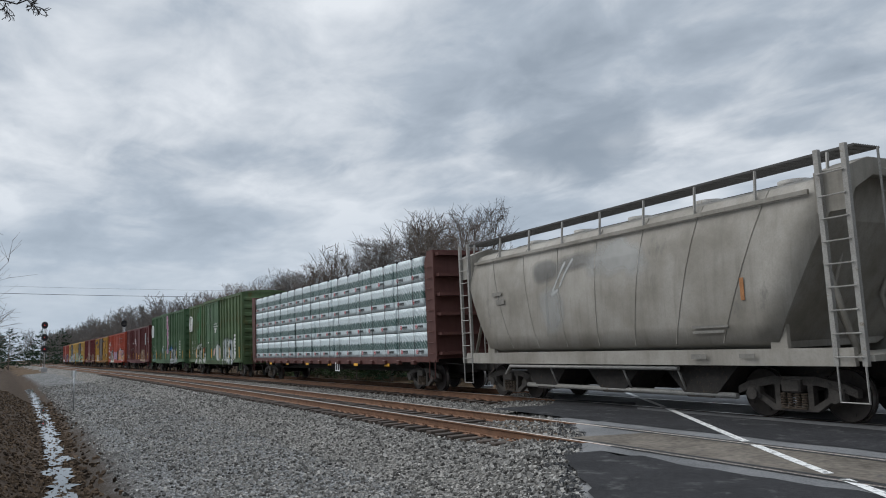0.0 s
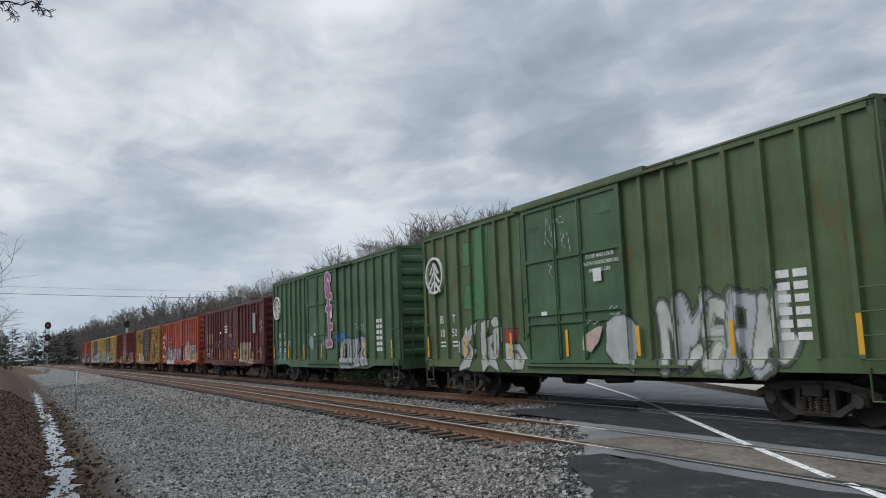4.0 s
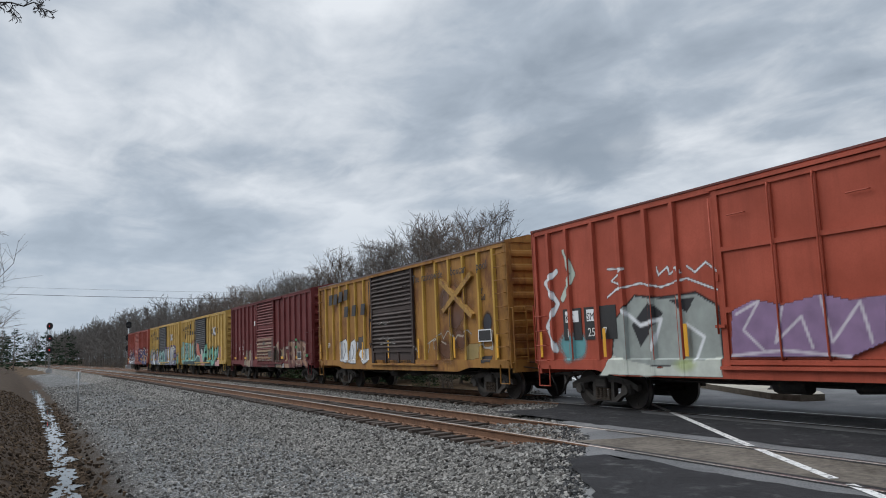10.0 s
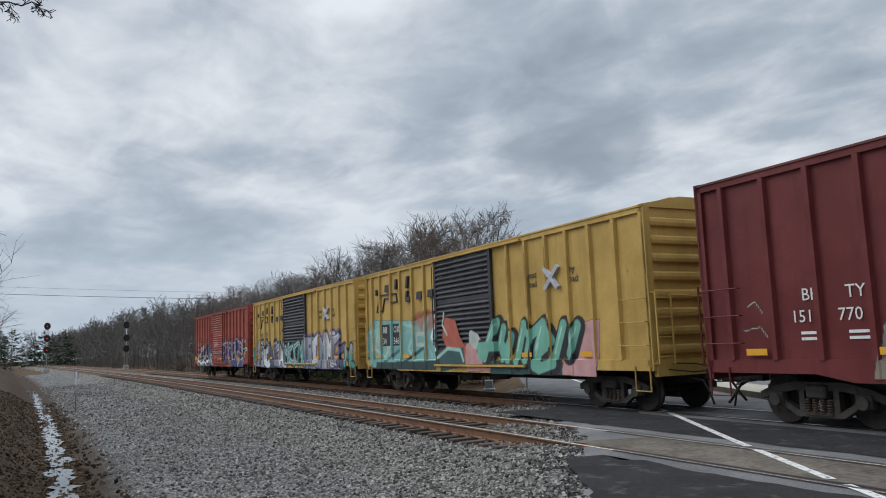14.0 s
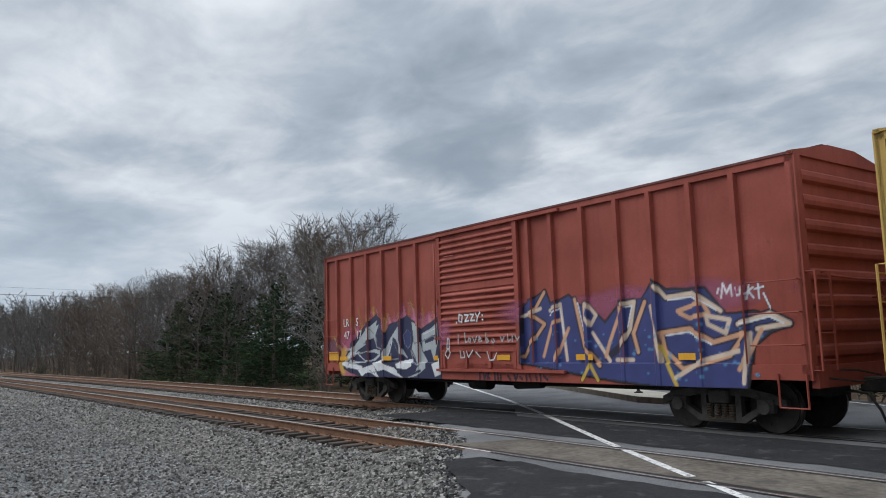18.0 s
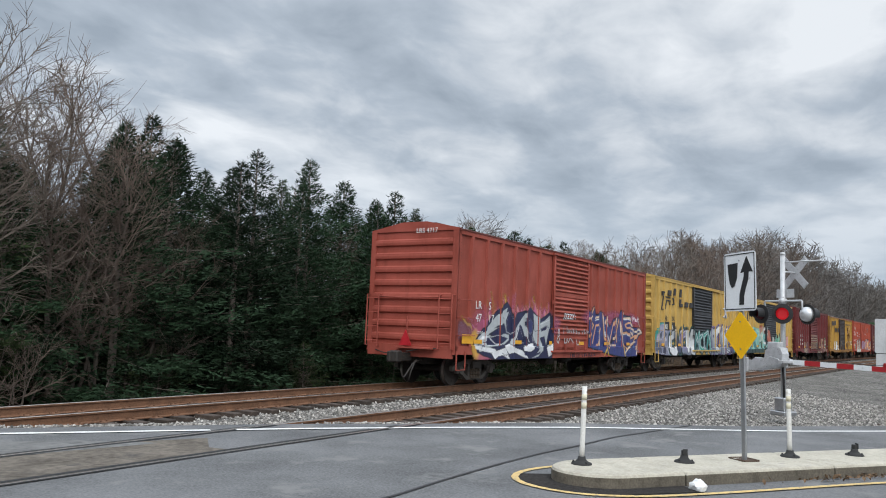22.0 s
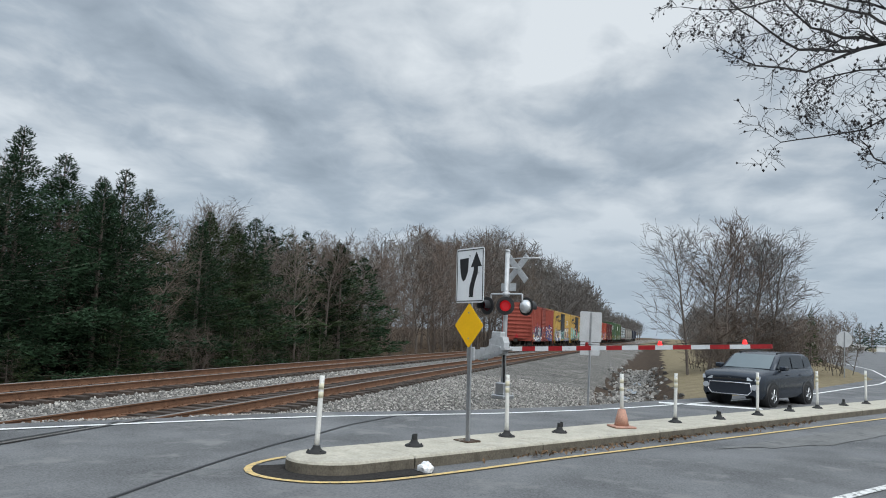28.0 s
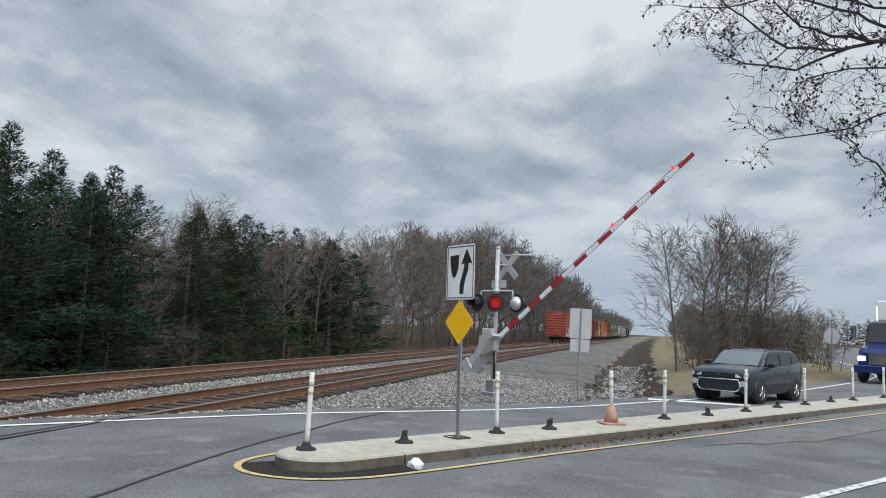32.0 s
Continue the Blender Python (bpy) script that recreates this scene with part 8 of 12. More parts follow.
g.stroke([(12.53, 2.05), (12.60, 1.67), (12.35, 1.25), (12.63, 0.95)], 0.05, BLACK, 0.02)
g.stroke([(12.89, 2.00), (13.01, 1.69), (12.68, 1.40), (12.96, 1.25), (13.03, 0.96)], 0.05, BLACK, 0.02)
g.stroke([(13.10, 1.65), (13.30, 1.36), (13.39, 1.07)], 0.05, BLACK, 0.02)
g.stroke([(12.37, 2.26), (12.55, 2.28), (12.64, 2.22), (12.50, 2.15), (12.32, 2.18), (12.37, 2.26)], 0.05, BLACK, 0.02)
g.stroke([(10.87, 1.85), (10.79, 1.43)], 0.03, WHITE, 0.03, 0.7)
g.stroke([(11.45, 1.83), (11.43, 1.17)], 0.03, WHITE, 0.03, 0.7)
g.stroke([(12.09, 1.80), (11.99, 1.18)], 0.03, WHITE, 0.03, 0.7)
g.stroke([(12.37, 1.87), (12.30, 1.41)], 0.03, WHITE, 0.03, 0.7)
g.stroke([(12.86, 1.85), (12.88, 1.66)], 0.03, WHITE, 0.03, 0.7)
g.stroke([(13.14, 1.40), (13.23, 1.11)], 0.03, WHITE, 0.03, 0.7)
g.stroke([(12.23, 2.66), (11.94, 2.65), (12.07, 2.56), (12.21, 2.47), (11.90, 2.45)], 0.045, (0.36, 0.50, 0.52), 0.05, 0.75)
g.stroke([(12.34, 2.38), (12.37, 2.65), (12.54, 2.55), (12.38, 2.49)], 0.045, (0.36, 0.50, 0.52), 0.05, 0.75)
g.stroke([(12.61, 2.36), (12.73, 2.65), (12.78, 2.34)], 0.045, (0.36, 0.50, 0.52), 0.05, 0.75)
g.stroke([(13.03, 2.62), (12.86, 2.53), (12.98, 2.36)], 0.045, (0.36, 0.50, 0.52), 0.05, 0.75)
g.stroke([(13.28, 2.67), (13.09, 2.58), (13.22, 2.49), (13.09, 2.39), (13.37, 2.37)], 0.045, (0.36, 0.50, 0.52), 0.05, 0.75)
g.stroke([(3.00, 1.28), (3.63, 1.82), (3.91, 1.28), (4.40, 1.92), (4.65, 1.27)], 0.05, (0.30, 0.12, 0.04), 0.05, 0.7)
g.stroke([(3.21, 1.03), (4.15, 1.57), (4.53, 1.10)], 0.05, (0.30, 0.12, 0.04), 0.05, 0.7)
g.stroke([(4.64, 1.16), (4.99, 1.62), (5.14, 1.16), (3.70, 1.40)], 0.05, (0.30, 0.12, 0.04), 0.05, 0.7)
g.cloud(1.19, 1.42, 0.4, 0.45, (0.20, 0.32, 0.30), 0.6, 3)
g.cloud(2.02, 1.35, 0.4, 0.45, (0.20, 0.32, 0.30), 0.6, 4)
g.cloud(6.69, 2.01, 0.35, 0.3, (0.36, 0.50, 0.48), 0.6, 5)
g.cloud(8.57, 1.98, 0.4, 0.25, (0.30, 0.42, 0.40), 0.5, 6)
g.build("silver bubble letters and tall pink letters")
g = Canvas(green1, 16.4, 1.05, 0.1, 16.3, 0.80, 5.15, 0.04, (6.25, 10.25), POSTS["green"])
g.fill([(2.76, 4.79), (3.37, 4.72), (3.30, 4.04), (2.72, 4.06)], (0.05, 0.17, 0.06))
g.fill([(3.55, 5.20), (4.32, 5.16), (4.04, 2.39), (3.26, 2.33)], (0.05, 0.17, 0.06))
g.fill([(2.76, 3.44), (3.33, 3.42), (3.26, 2.68), (2.69, 2.72)], (0.05, 0.17, 0.06))
g.fill([(2.27, 1.53), (2.61, 1.94), (3.40, 2.28), (3.32, 1.94), (2.88, 1.69), (3.36, 1.45), (2.99, 0.96), (2.34, 0.84), (2.58, 1.22)], (0.44, 0.45, 0.42), edge=(0.03, 0.05, 0.03), width=0.05)
g.fill([(3.67, 2.25), (4.15, 2.31), (4.01, 1.78), (4.44, 1.93), (4.21, 1.55), (4.57, 1.11), (4.73, 0.82), (4.15, 1.03), (3.79, 0.81), (3.64, 1.45)], (0.44, 0.45, 0.42), edge=(0.03, 0.05, 0.03), width=0.05)
g.fill([(4.34, 2.04), (4.83, 2.08), (4.84, 1.75), (4.66, 1.20), (4.35, 1.31)], (0.44, 0.45, 0.42), edge=(0.03, 0.05, 0.03), width=0.05)
g.fill([(4.25, 2.27), (4.46, 2.40), (4.75, 2.36), (4.82, 2.18), (4.65, 2.08), (4.36, 2.12)], (0.44, 0.45, 0.42), edge=(0.03, 0.05, 0.03), width=0.05)
g.fill([(4.98, 1.62), (5.75, 1.57), (6.08, 1.22), (5.92, 0.92), (5.39, 0.91), (5.00, 1.17)], (0.44, 0.45, 0.42), edge=(0.03, 0.05, 0.03), width=0.05)
g.stroke([(2.59, 1.70), (2.95, 1.46), (2.53, 1.10)], 0.04, (0.03, 0.05, 0.03), 0.02)
g.stroke([(3.90, 2.23), (3.89, 1.44), (4.16, 1.11)], 0.04, (0.03, 0.05, 0.03), 0.02)
g.stroke([(4.58, 1.98), (4.51, 1.33)], 0.04, (0.03, 0.05, 0.03), 0.02)
g.stroke([(5.22, 1.43), (5.65, 1.37), (5.84, 1.12)], 0.04, (0.03, 0.05, 0.03), 0.02)
g.fill([(4.98, 2.01), (5.72, 2.01), (5.64, 1.68), (4.99, 1.64)], (0.28, 0.03, 0.03))
g.fill([(8.72, 1.72), (9.27, 1.91), (9.41, 1.94), (9.23, 1.58), (8.97, 1.38), (8.69, 1.42)], (0.48, 0.34, 0.30), edge=(0.5, 0.5, 0.46), width=0.04)
g.fill([(9.52, 1.37), (9.59, 2.01), (9.87, 2.15), (10.20, 2.17), (10.48, 1.88), (10.37, 0.91), (9.75, 1.13)], (0.42, 0.44, 0.42), edge=(0.04, 0.06, 0.05), width=0.05)
g.stroke([(7.33, 4.10), (7.44, 4.80), (7.57, 4.58), (7.62, 4.28), (7.76, 4.73), (7.79, 3.97)], 0.02, (0.5, 0.55, 0.5), 0.014, 0.85)
g.stroke([(7.87, 4.71), (8.11, 4.75), (8.22, 4.61), (8.03, 4.56), (7.87, 4.71)], 0.02, (0.5, 0.55, 0.5), 0.014, 0.85)
g.stroke([(8.00, 4.30), (8.17, 4.27), (8.04, 4.11), (8.18, 3.94)], 0.02, (0.5, 0.55, 0.5), 0.014, 0.85)
g.stroke([(8.30, 4.29), (8.39, 3.86)], 0.02, (0.5, 0.55, 0.5), 0.014, 0.85)
g.stroke([(7.41, 4.28), (7.63, 4.04), (7.78, 3.88)], 0.02, (0.5, 0.55, 0.5), 0.014, 0.85)
g.stroke([(7.40, 3.60), (7.57, 3.53), (7.44, 3.41), (7.58, 3.25)], 0.02, (0.5, 0.55, 0.5), 0.014, 0.85)
g.stroke([(9.71, 2.31), (9.81, 2.40), (9.88, 2.31), (10.02, 2.39)], 0.02, (0.5, 0.55, 0.5), 0.014, 0.85)
g.stroke([(9.74, 2.20), (9.92, 2.23), (10.08, 2.20)], 0.02, (0.5, 0.55, 0.5), 0.014, 0.85)
g.stroke([(8.85, 2.01), (9.00, 2.09), (9.14, 2.00), (9.33, 2.07)], 0.02, (0.5, 0.55, 0.5), 0.014, 0.85)
g.letters(11.2, 14.4, 0.95, 2.4, 5, (0.06, 0.08, 0.06), ((0.46, 0.48, 0.44), SILVER), ((0.55, 0.56, 0.52), SILVER), 112, width=0.15, wild=0.5, shine=(0.15, 0.2, 0.14))
g.build("silver graffiti and fresh green paint patches")

# ---- lettering on the cars ----
def white_lines(car, h, x, z, words, size=0.09):
    for k, wd in enumerate(words):
        side_text(car, wd, x - h, z - k * size * 1.5, size, M_STENCIL)


side_text(lrs, "LR", 1.13 - 8, 2.30, 0.34, M_STENCIL, -1.535)
side_text(lrs, "S", 1.91 - 8, 2.30, 0.34, M_STENCIL, -1.535)
side_text(lrs, "47", 1.17 - 8, 1.92, 0.34, M_STENCIL, -1.535)
side_text(lrs, "17", 1.91 - 8, 1.92, 0.34, M_STENCIL, -1.535)
side_text(lrs, "LD LMT", 1.25 - 8, 1.56, 0.11, M_STENCIL, -1.535)
text_mesh("lettering", "LRS 4717", 0.2, M_STENCIL, lrs, pose(-8.10, -0.15, 4.44, 90, 0, -90))
bars(lrs, [(0.24 - 8, 1.3 + 0.095 * q, 0.022, 0.022) for q in range(33)], M_STEELBLACK, -1.524, "rivet_row")
bars(lrs, [(0.32 - 8, 1.27, 0.62, 0.26)], M_REFLECT, -1.612, "corner_reflector")
bm = bmesh.new()
prism(bm, [(-0.22, 1.15), (0.22, 1.15), (0.0, 1.6)], "x", -8.22, -8.19)
part("rear_marker", bm, mat("marker_red", (0.40, 0.012, 0.02), 0.5), lrs, "red triangular rear marker")
side_text(bkty, "BK", 2.22 - 8.2, 2.2, 0.30, M_STENCIL, -1.535)
side_text(bkty, "TY", 3.05 - 8.2, 2.2, 0.30, M_STENCIL, -1.535)
side_text(bkty, "151", 1.98 - 8.2, 1.83, 0.30, M_STENCIL, -1.535)
side_text(bkty, "770", 2.88 - 8.2, 1.83, 0.30, M_STENCIL, -1.535)
bars(bkty, [(2.05 - 8.1, 1.62, 0.4, 0.05), (2.95 - 8.1, 1.62, 0.4, 0.05), (2.05 - 8.1, 1.52, 0.4, 0.05), (2.95 - 8.1, 1.52, 0.4, 0.05), (5.55 - 8.1, 3.25, 0.3, 0.28)], M_STENCIL, -1.53)
for c, num in ((rbox1, ("RB", "OX", "34", "546")), (rbox2, ("RB", "OX", "401", "16"))):
    h = 8.1
    if c is rbox1:
        bars(c, [(1.54 - h, 1.72, 0.74, 0.80), (2.54 - h, 1.72, 0.70, 0.80)], M_BLACK, -1.53, "number_panel")
    else:
        bars(c, [(1.54 - h, 2.02, 0.80, 0.42), (2.54 - h, 2.02, 0.70, 0.42)], M_BLACK, -1.53, "number_panel")
    top = M_STENCIL if c is rbox1 else M_STENCILDARK
    up = 0.1 if c is rbox1 else 0.40
    side_text(c, num[0], 1.62 - h, 2.1 + up, 0.34, top, -1.54)
    side_text(c, num[1], 2.60 - h, 2.1 + up, 0.34, top, -1.54)
    side_text(c, num[2], 1.60 - h, 1.68 + up, 0.34, M_STENCIL, -1.54)
    side_text(c, num[3], 2.58 - h, 1.68 + up, 0.34, M_STENCIL, -1.54)
    # the pool's emblem as plain shapes: an angular track line and rows of bars
    bm = bmesh.new()
    pl = [(1.10, 3.02), (1.37, 3.66), (2.92, 3.62), (3.0, 3.33), (2.31, 3.31), (2.40, 3.48), (1.85, 3.50), (1.64, 3.04), (1.10, 3.02)]
    for (a, b), (c2, d) in zip(pl, pl[1:]):
        tube(bm, [(a - h, -1.54, b), (c2 - h, -1.54, d)], 0.035, 4)
    for x, z, wd, hh in ((1.10, 3.82, 0.30, 0.07), (1.10, 3.68, 0.12, 0.20), (2.0, 3.74, 0.36, 0.26), (2.90, 3.78, 0.14, 0.36), (3.86, 3.74, 0.14, 0.42), (3.84, 3.26, 0.36, 0.16), (3.84, 3.36, 0.12, 0.28), (4.74, 3.28, 0.42, 0.26), (5.60, 3.30, 0.42, 0.24)):
        prism(bm, [(x - h, z), (x - h + wd, z), (x - h + wd + hh * 0.25, z + hh), (x - h + hh * 0.25, z + hh)], "y", -1.61, -1.525)
    part("emblem", bm, M_STENCILDARK, c)["kind"] = "stuff"
    for wd, x, z in (("next", 11.52, 3.36), ("load", 11.54, 3.11), ("any", 13.28, 3.36), ("road", 13.26, 3.11)):
        side_text(c, wd, x - h, z, 0.26, M_STENCILDARK, -1.54)
    bm = bmesh.new()
    tube(bm, [(12.40 - h, -1.57, 3.0), (12.98 - h, -1.57, 3.56)], 0.075, 4)
    tube(bm, [(12.40 - h, -1.575, 3.56), (12.98 - h, -1.575, 3.0)], 0.075, 4)
    part("cross_emblem", bm, mat("pale_blue_grey", (0.50, 0.52, 0.58), 0.6), c)
h = 8.2
for wd, x in (("The", 10.3), ("nationwide", 11.02), ("boxcar", 13.12), ("pool", 14.75)):
    side_text(oldyel, wd, x - h, 3.86, 0.38, M_STENCILDARK, -1.615, 0.92)
side_text(oldyel, "any", 14.62 - h, 3.2, 0.26, M_STENCILDARK, -1.54)
side_text(oldyel, "road", 14.6 - h, 2.95, 0.26, M_STENCILDARK, -1.54)
bm = bmesh.new()
for k, (x, z) in enumerate(((1.5, 3.62), (2.1, 3.62), (2.75, 3.68), (3.4, 3.72), (3.4, 3.0), (4.3, 3.0), (5.3, 3.0))):
    prism(bm, [(x - h, z), (x - h + 0.42, z), (x - h + 0.52, z + 0.45), (x - h + 0.1, z + 0.45)], "y", -1.615, -1.6)
part("emblem", bm, M_STENCILDARK, oldyel)["kind"] = "stuff"
bm = bmesh.new()
tube(bm, [(12.5 - h, -1.545, 2.75), (14.4 - h, -1.545, 3.8)], 0.12, 4)
tube(bm, [(12.4 - h, -1.55, 3.75), (14.4 - h, -1.55, 2.5)], 0.12, 4)
part("cross_emblem", bm, mat("faded_amber", (0.38, 0.215, 0.05), 0.7, var=0.4, scale=2, spots=0.55, spot_color=(0.17, 0.07, 0.025)), oldyel)
side_text(oldyel, "39", 1.1 - h, 1.75, 0.3, M_STENCIL, -1.54)
bars(oldyel, [(14.72 - h, 1.72, 0.75, 0.36)], M_WHITE, -1.61, "placard")
bars(oldyel, [(14.76 - h, 1.75, 0.67, 0.30)], M_BLACK, -1.614, "placard_print")
for c, nums in ((green1, ("18", "50", "4")), (green2, ("18", "18", "83"))):
    side_text(c, "IB", 1.02 - h, 2.34, 0.36, M_STENCIL, -1.535)
    side_text(c, "T", 1.90 - h, 2.34, 0.36, M_STENCIL, -1.535)
    for k, q in enumerate(nums):
        side_text(c, q, (1.0, 1.84, 2.66)[k] - h, 1.90, 0.36, M_STENCIL, -1.535)
    bars(c, [(1.05 - h, 1.70, 0.35, 0.05), (1.87 - h, 1.70, 0.35, 0.05), (1.05 - h, 1.58, 0.35, 0.05), (1.87 - h, 1.58, 0.35, 0.05)], M_STENCIL, -1.53)
    # round emblem of a tree, as plain shapes
    bm = bmesh.new()
    for k in range(24):
        a0, a1 = k * math.pi / 12, (k + 1) * math.pi / 12
        tube(bm, [(0.90 - h + 0.58 * math.cos(a0), -1.61, 3.93 + 0.58 * math.sin(a0)), (0.90 - h + 0.58 * math.cos(a1), -1.61, 3.93 + 0.58 * math.sin(a1))], 0.05, 4, caps=False)
    box(bm, 0.86 - h, 0.94 - h, -1.62, -1.6, 3.38, 4.33)
    for k in range(3):
        for s in (-1, 1):
            tube(bm, [(0.90 - h, -1.61, 4.33 - k * 0.3), (0.90 - h + s * (0.28 + 0.06 * k), -1.61, 3.98 - k * 0.3)], 0.045, 4)
    part("tree_emblem", bm, M_STENCIL, c, "round white tree emblem")
    bars(c, [(14.2 - h + 0.36 * (k % 2), 1.5 + 0.22 * (k // 2), 0.28, 0.14) for k in range(12)], M_STENCIL, -1.53)
    bars(c, [(7.0 - h, 2.3, 0.25, 0.1), (9.2 - h, 3.0, 0.3, 0.3)], M_STENCIL, -1.625)
for k, wd in enumerate(("CLOSE AND LOCK", "BOTH DOORS BEFORE", "MOVING CAR")):
    side_text(green1, wd, (8.95, 8.88, 9.08)[k] - h, 3.56 - 0.17 * k, 0.125, M_STENCIL, -1.63)
M_GOLD = mat("faded_gold", (0.36, 0.25, 0.12), 0.7, var=0.3, spots=0.3, spot_color=(0.16, 0.05, 0.04))
for x in (0.96, 1.80, 2.64):
    bm = bmesh.new()
    prism(bm, [(x - h, 2.32), (x - h + 0.5, 2.32), (x - h + 0.5, 2.52), (x - h + 0.2, 2.62), (x - h + 0.5, 2.78), (x - h + 0.5, 3.05), (x - h, 3.05)], "y", -1.538, -1.53)
    part("faded_mark", bm, M_GOLD, kcs)
for wd, x in (("17", 0.98), ("21", 1.82), ("17", 2.66)):
    side_text(kcs, wd, x - h, 1.74, 0.40, M_STENCIL, -1.535)
side_text(kcs, "LD LMT", 1.0 - h, 1.56, 0.13, M_STENCIL, -1.535)
side_text(kcs, "LT WT", 1.0 - h, 1.40, 0.13, M_STENCIL, -1.535)
bars(kcs, [(1.92 - h, 1.58, 0.45, 0.08), (1.92 - h, 1.42, 0.45, 0.06), (7.0 - h, 3.36, 0.75, 0.1), (7.0 - h, 3.16, 0.75, 0.1), (7.05 - h, 2.98, 0.65, 0.1), (8.2 - h, 2.72, 0.16, 0.14), (8.75 - h, 2.68, 0.16, 0.2), (5.55 - h, 2.95, 0.42, 0.14), (5.6 - h, 2.4, 0.2, 0.05)], M_STENCIL, -1.632)
bars(kcs, [(9.55 - h, 1.52, 0.55, 0.12), (9.55 - h, 1.28, 0.55, 0.12)], M_REFLECT, -1.632, "door_reflector")
text_mesh("lettering", "BKTY 151770", 0.17, M_STENCIL, bkty, pose(8.17, -0.75, 4.46, 90, 0, 90))
bars(bkty, [(13.9 - h, 2.15, 0.3, 0.12), (13.9 - h, 1.78, 0.3, 0.12), (15.55 - h, 1.35, 0.3, 0.14)], mat("green_tag", (0.04, 0.22, 0.07), 0.6), -1.612, "routing_tag")
bars(bkty, [(14.2 - h, 1.25, 0.6, 0.36)], M_WHITE, -1.61, "placard")
bars(bkty, [(14.23 - h, 1.28, 0.54, 0.30)], M_BLACK, -1.614, "placard_print")
bm = bmesh.new()
box(bm, 14.05 - h, 14.65 - h, -1.612, -1.606, 2.75, 3.95)
part("paste_up_poster", bm, mat("grey_poster", (0.30, 0.31, 0.31), 0.8, var=0.5, scale=14), kcs, "pasted grey poster of plain shapes")
for k, (x, w, top, low) in enumerate(((1.18, 0.74, "KC", "14"), (2.04, 0.48, "SM", "25"), (2.62, 0.60, "", "7"))):
    bars(orange, [(x - h, 1.66, w, 0.78)], M_BLACK, -1.532, "number_panel")
    if top:
        bars(orange, [(x + 0.10 - h, 2.1, w - 0.2, 0.28)], M_WHITE, -1.537, "mark_panel")
        side_text(orange, top, x + 0.10 - h, 2.13, 0.25, M_STENCILDARK, -1.541)
    side_text(orange, low, x + 0.12 - h, 1.74, 0.29, M_STENCIL, -1.541)
bars(orange, [(14.35 - h, 1.55, 0.55, 0.5)], M_WHITE, -1.61, "placard")
bars(orange, [(14.39 - h, 1.59, 0.47, 0.42)], M_BLACK, -1.614, "placard_print")

# ---- the crossing's furniture ----
# median island with a rounded nose and stained sides
ISL_A, ISL_B = Vector((8.72, 3.28, 0)), Vector((40.0, -18.4, 0))
isl_d = (ISL_B - ISL_A).normalized()
isl_n = Vector((-isl_d.y, isl_d.x, 0))
ISL_W = 0.52


def isl(s, q, z=0.15):
    p = ISL_A + isl_d * s + isl_n * q
    return Vector((p.x, p.y, z))


def island_block(s0, s1, nose=False):
    """One cast length of kerbed concrete, 15 cm high, with a rounded arris."""
    bm = bmesh.new()
    if nose:
        out = [(s1, -ISL_W)] + [(0.15 - 0.60 * math.cos(a), ISL_W * math.sin(a)) for a in [math.pi * (-0.5 + k / 14) for k in range(15)]] + [(s1, ISL_W)]
    else:
        out = [(s0, -ISL_W), (s1, -ISL_W), (s1, ISL_W), (s0, ISL_W)]
    rings = []
    for inset, z in ((0.0, -0.1), (0.0, 0.115), (0.012, 0.14), (0.04, 0.152)):
        r = []
        for s, q in out:
            qq = q - math.copysign(inset, q) if abs(q) > 0.05 else q
            ss = s + (inset if s <= s0 + 0.2 or nose and s < s1 else -inset * 0.3)
            r.append(bm.verts.new(isl(ss, qq, z)))
        rings.append(r)
    k = len(out)
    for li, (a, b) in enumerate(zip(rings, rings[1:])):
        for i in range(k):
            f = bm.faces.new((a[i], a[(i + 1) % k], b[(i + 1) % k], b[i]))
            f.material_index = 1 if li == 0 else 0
    bm.faces.new(rings[-1])
    bmesh.ops.recalc_face_normals(bm, faces=bm.faces[:])
    return bm


island = thing("median_island", "concrete kerbed median island with stained sides", "traffic island", kind="structure")
cuts = [0.0, 0.95, 3.35, 6.4, 9.5, 12.6, 15.7, 18.8, 22, 25.2, 28.5, 32, 37]
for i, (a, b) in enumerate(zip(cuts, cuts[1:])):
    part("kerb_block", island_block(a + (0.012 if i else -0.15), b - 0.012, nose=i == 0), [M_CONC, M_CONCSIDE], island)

# yellow line round the island, dark grit in its lee
loop = [isl(22, -1.15), isl(8, -1.02), isl(3.2, -0.92), isl(1.2, -0.95), isl(0.1, -0.93), isl(-0.62, -0.66), isl(-0.95, 0.0), isl(-0.82, 0.45), isl(-0.42, 0.78), isl(0.05, 0.88)]
ribbon("island_line", [(p.x, p.y) for p in loop], 0.085, M_YLINE, "worn yellow line round the island's nose", n=120)
M_GRIT = mat("dark_grit", (0.045, 0.042, 0.040), 0.95, spec=0.05, var=0.5, scale=20, bump=1.0, bscale=60)
bm = bmesh.new()
g = [isl(0.9, -0.45, 0.003), isl(0.9, -0.86, 0.003)] + [isl(-0.1 - 0.8 * math.sin(a), -0.78 * math.cos(a), 0.003) for a in [math.pi * k / 24 for k in range(19)]] + [isl(0.2, 0.3, 0.003)]
bm.faces.new([bm.verts.new(p) for p in g])
bmesh.ops.triangulate(bm, faces=bm.faces[:])
tagged(part("grit_patch", bm, M_GRIT, None), "dark grit washed up at the island's nose", "grit", kind="structure")
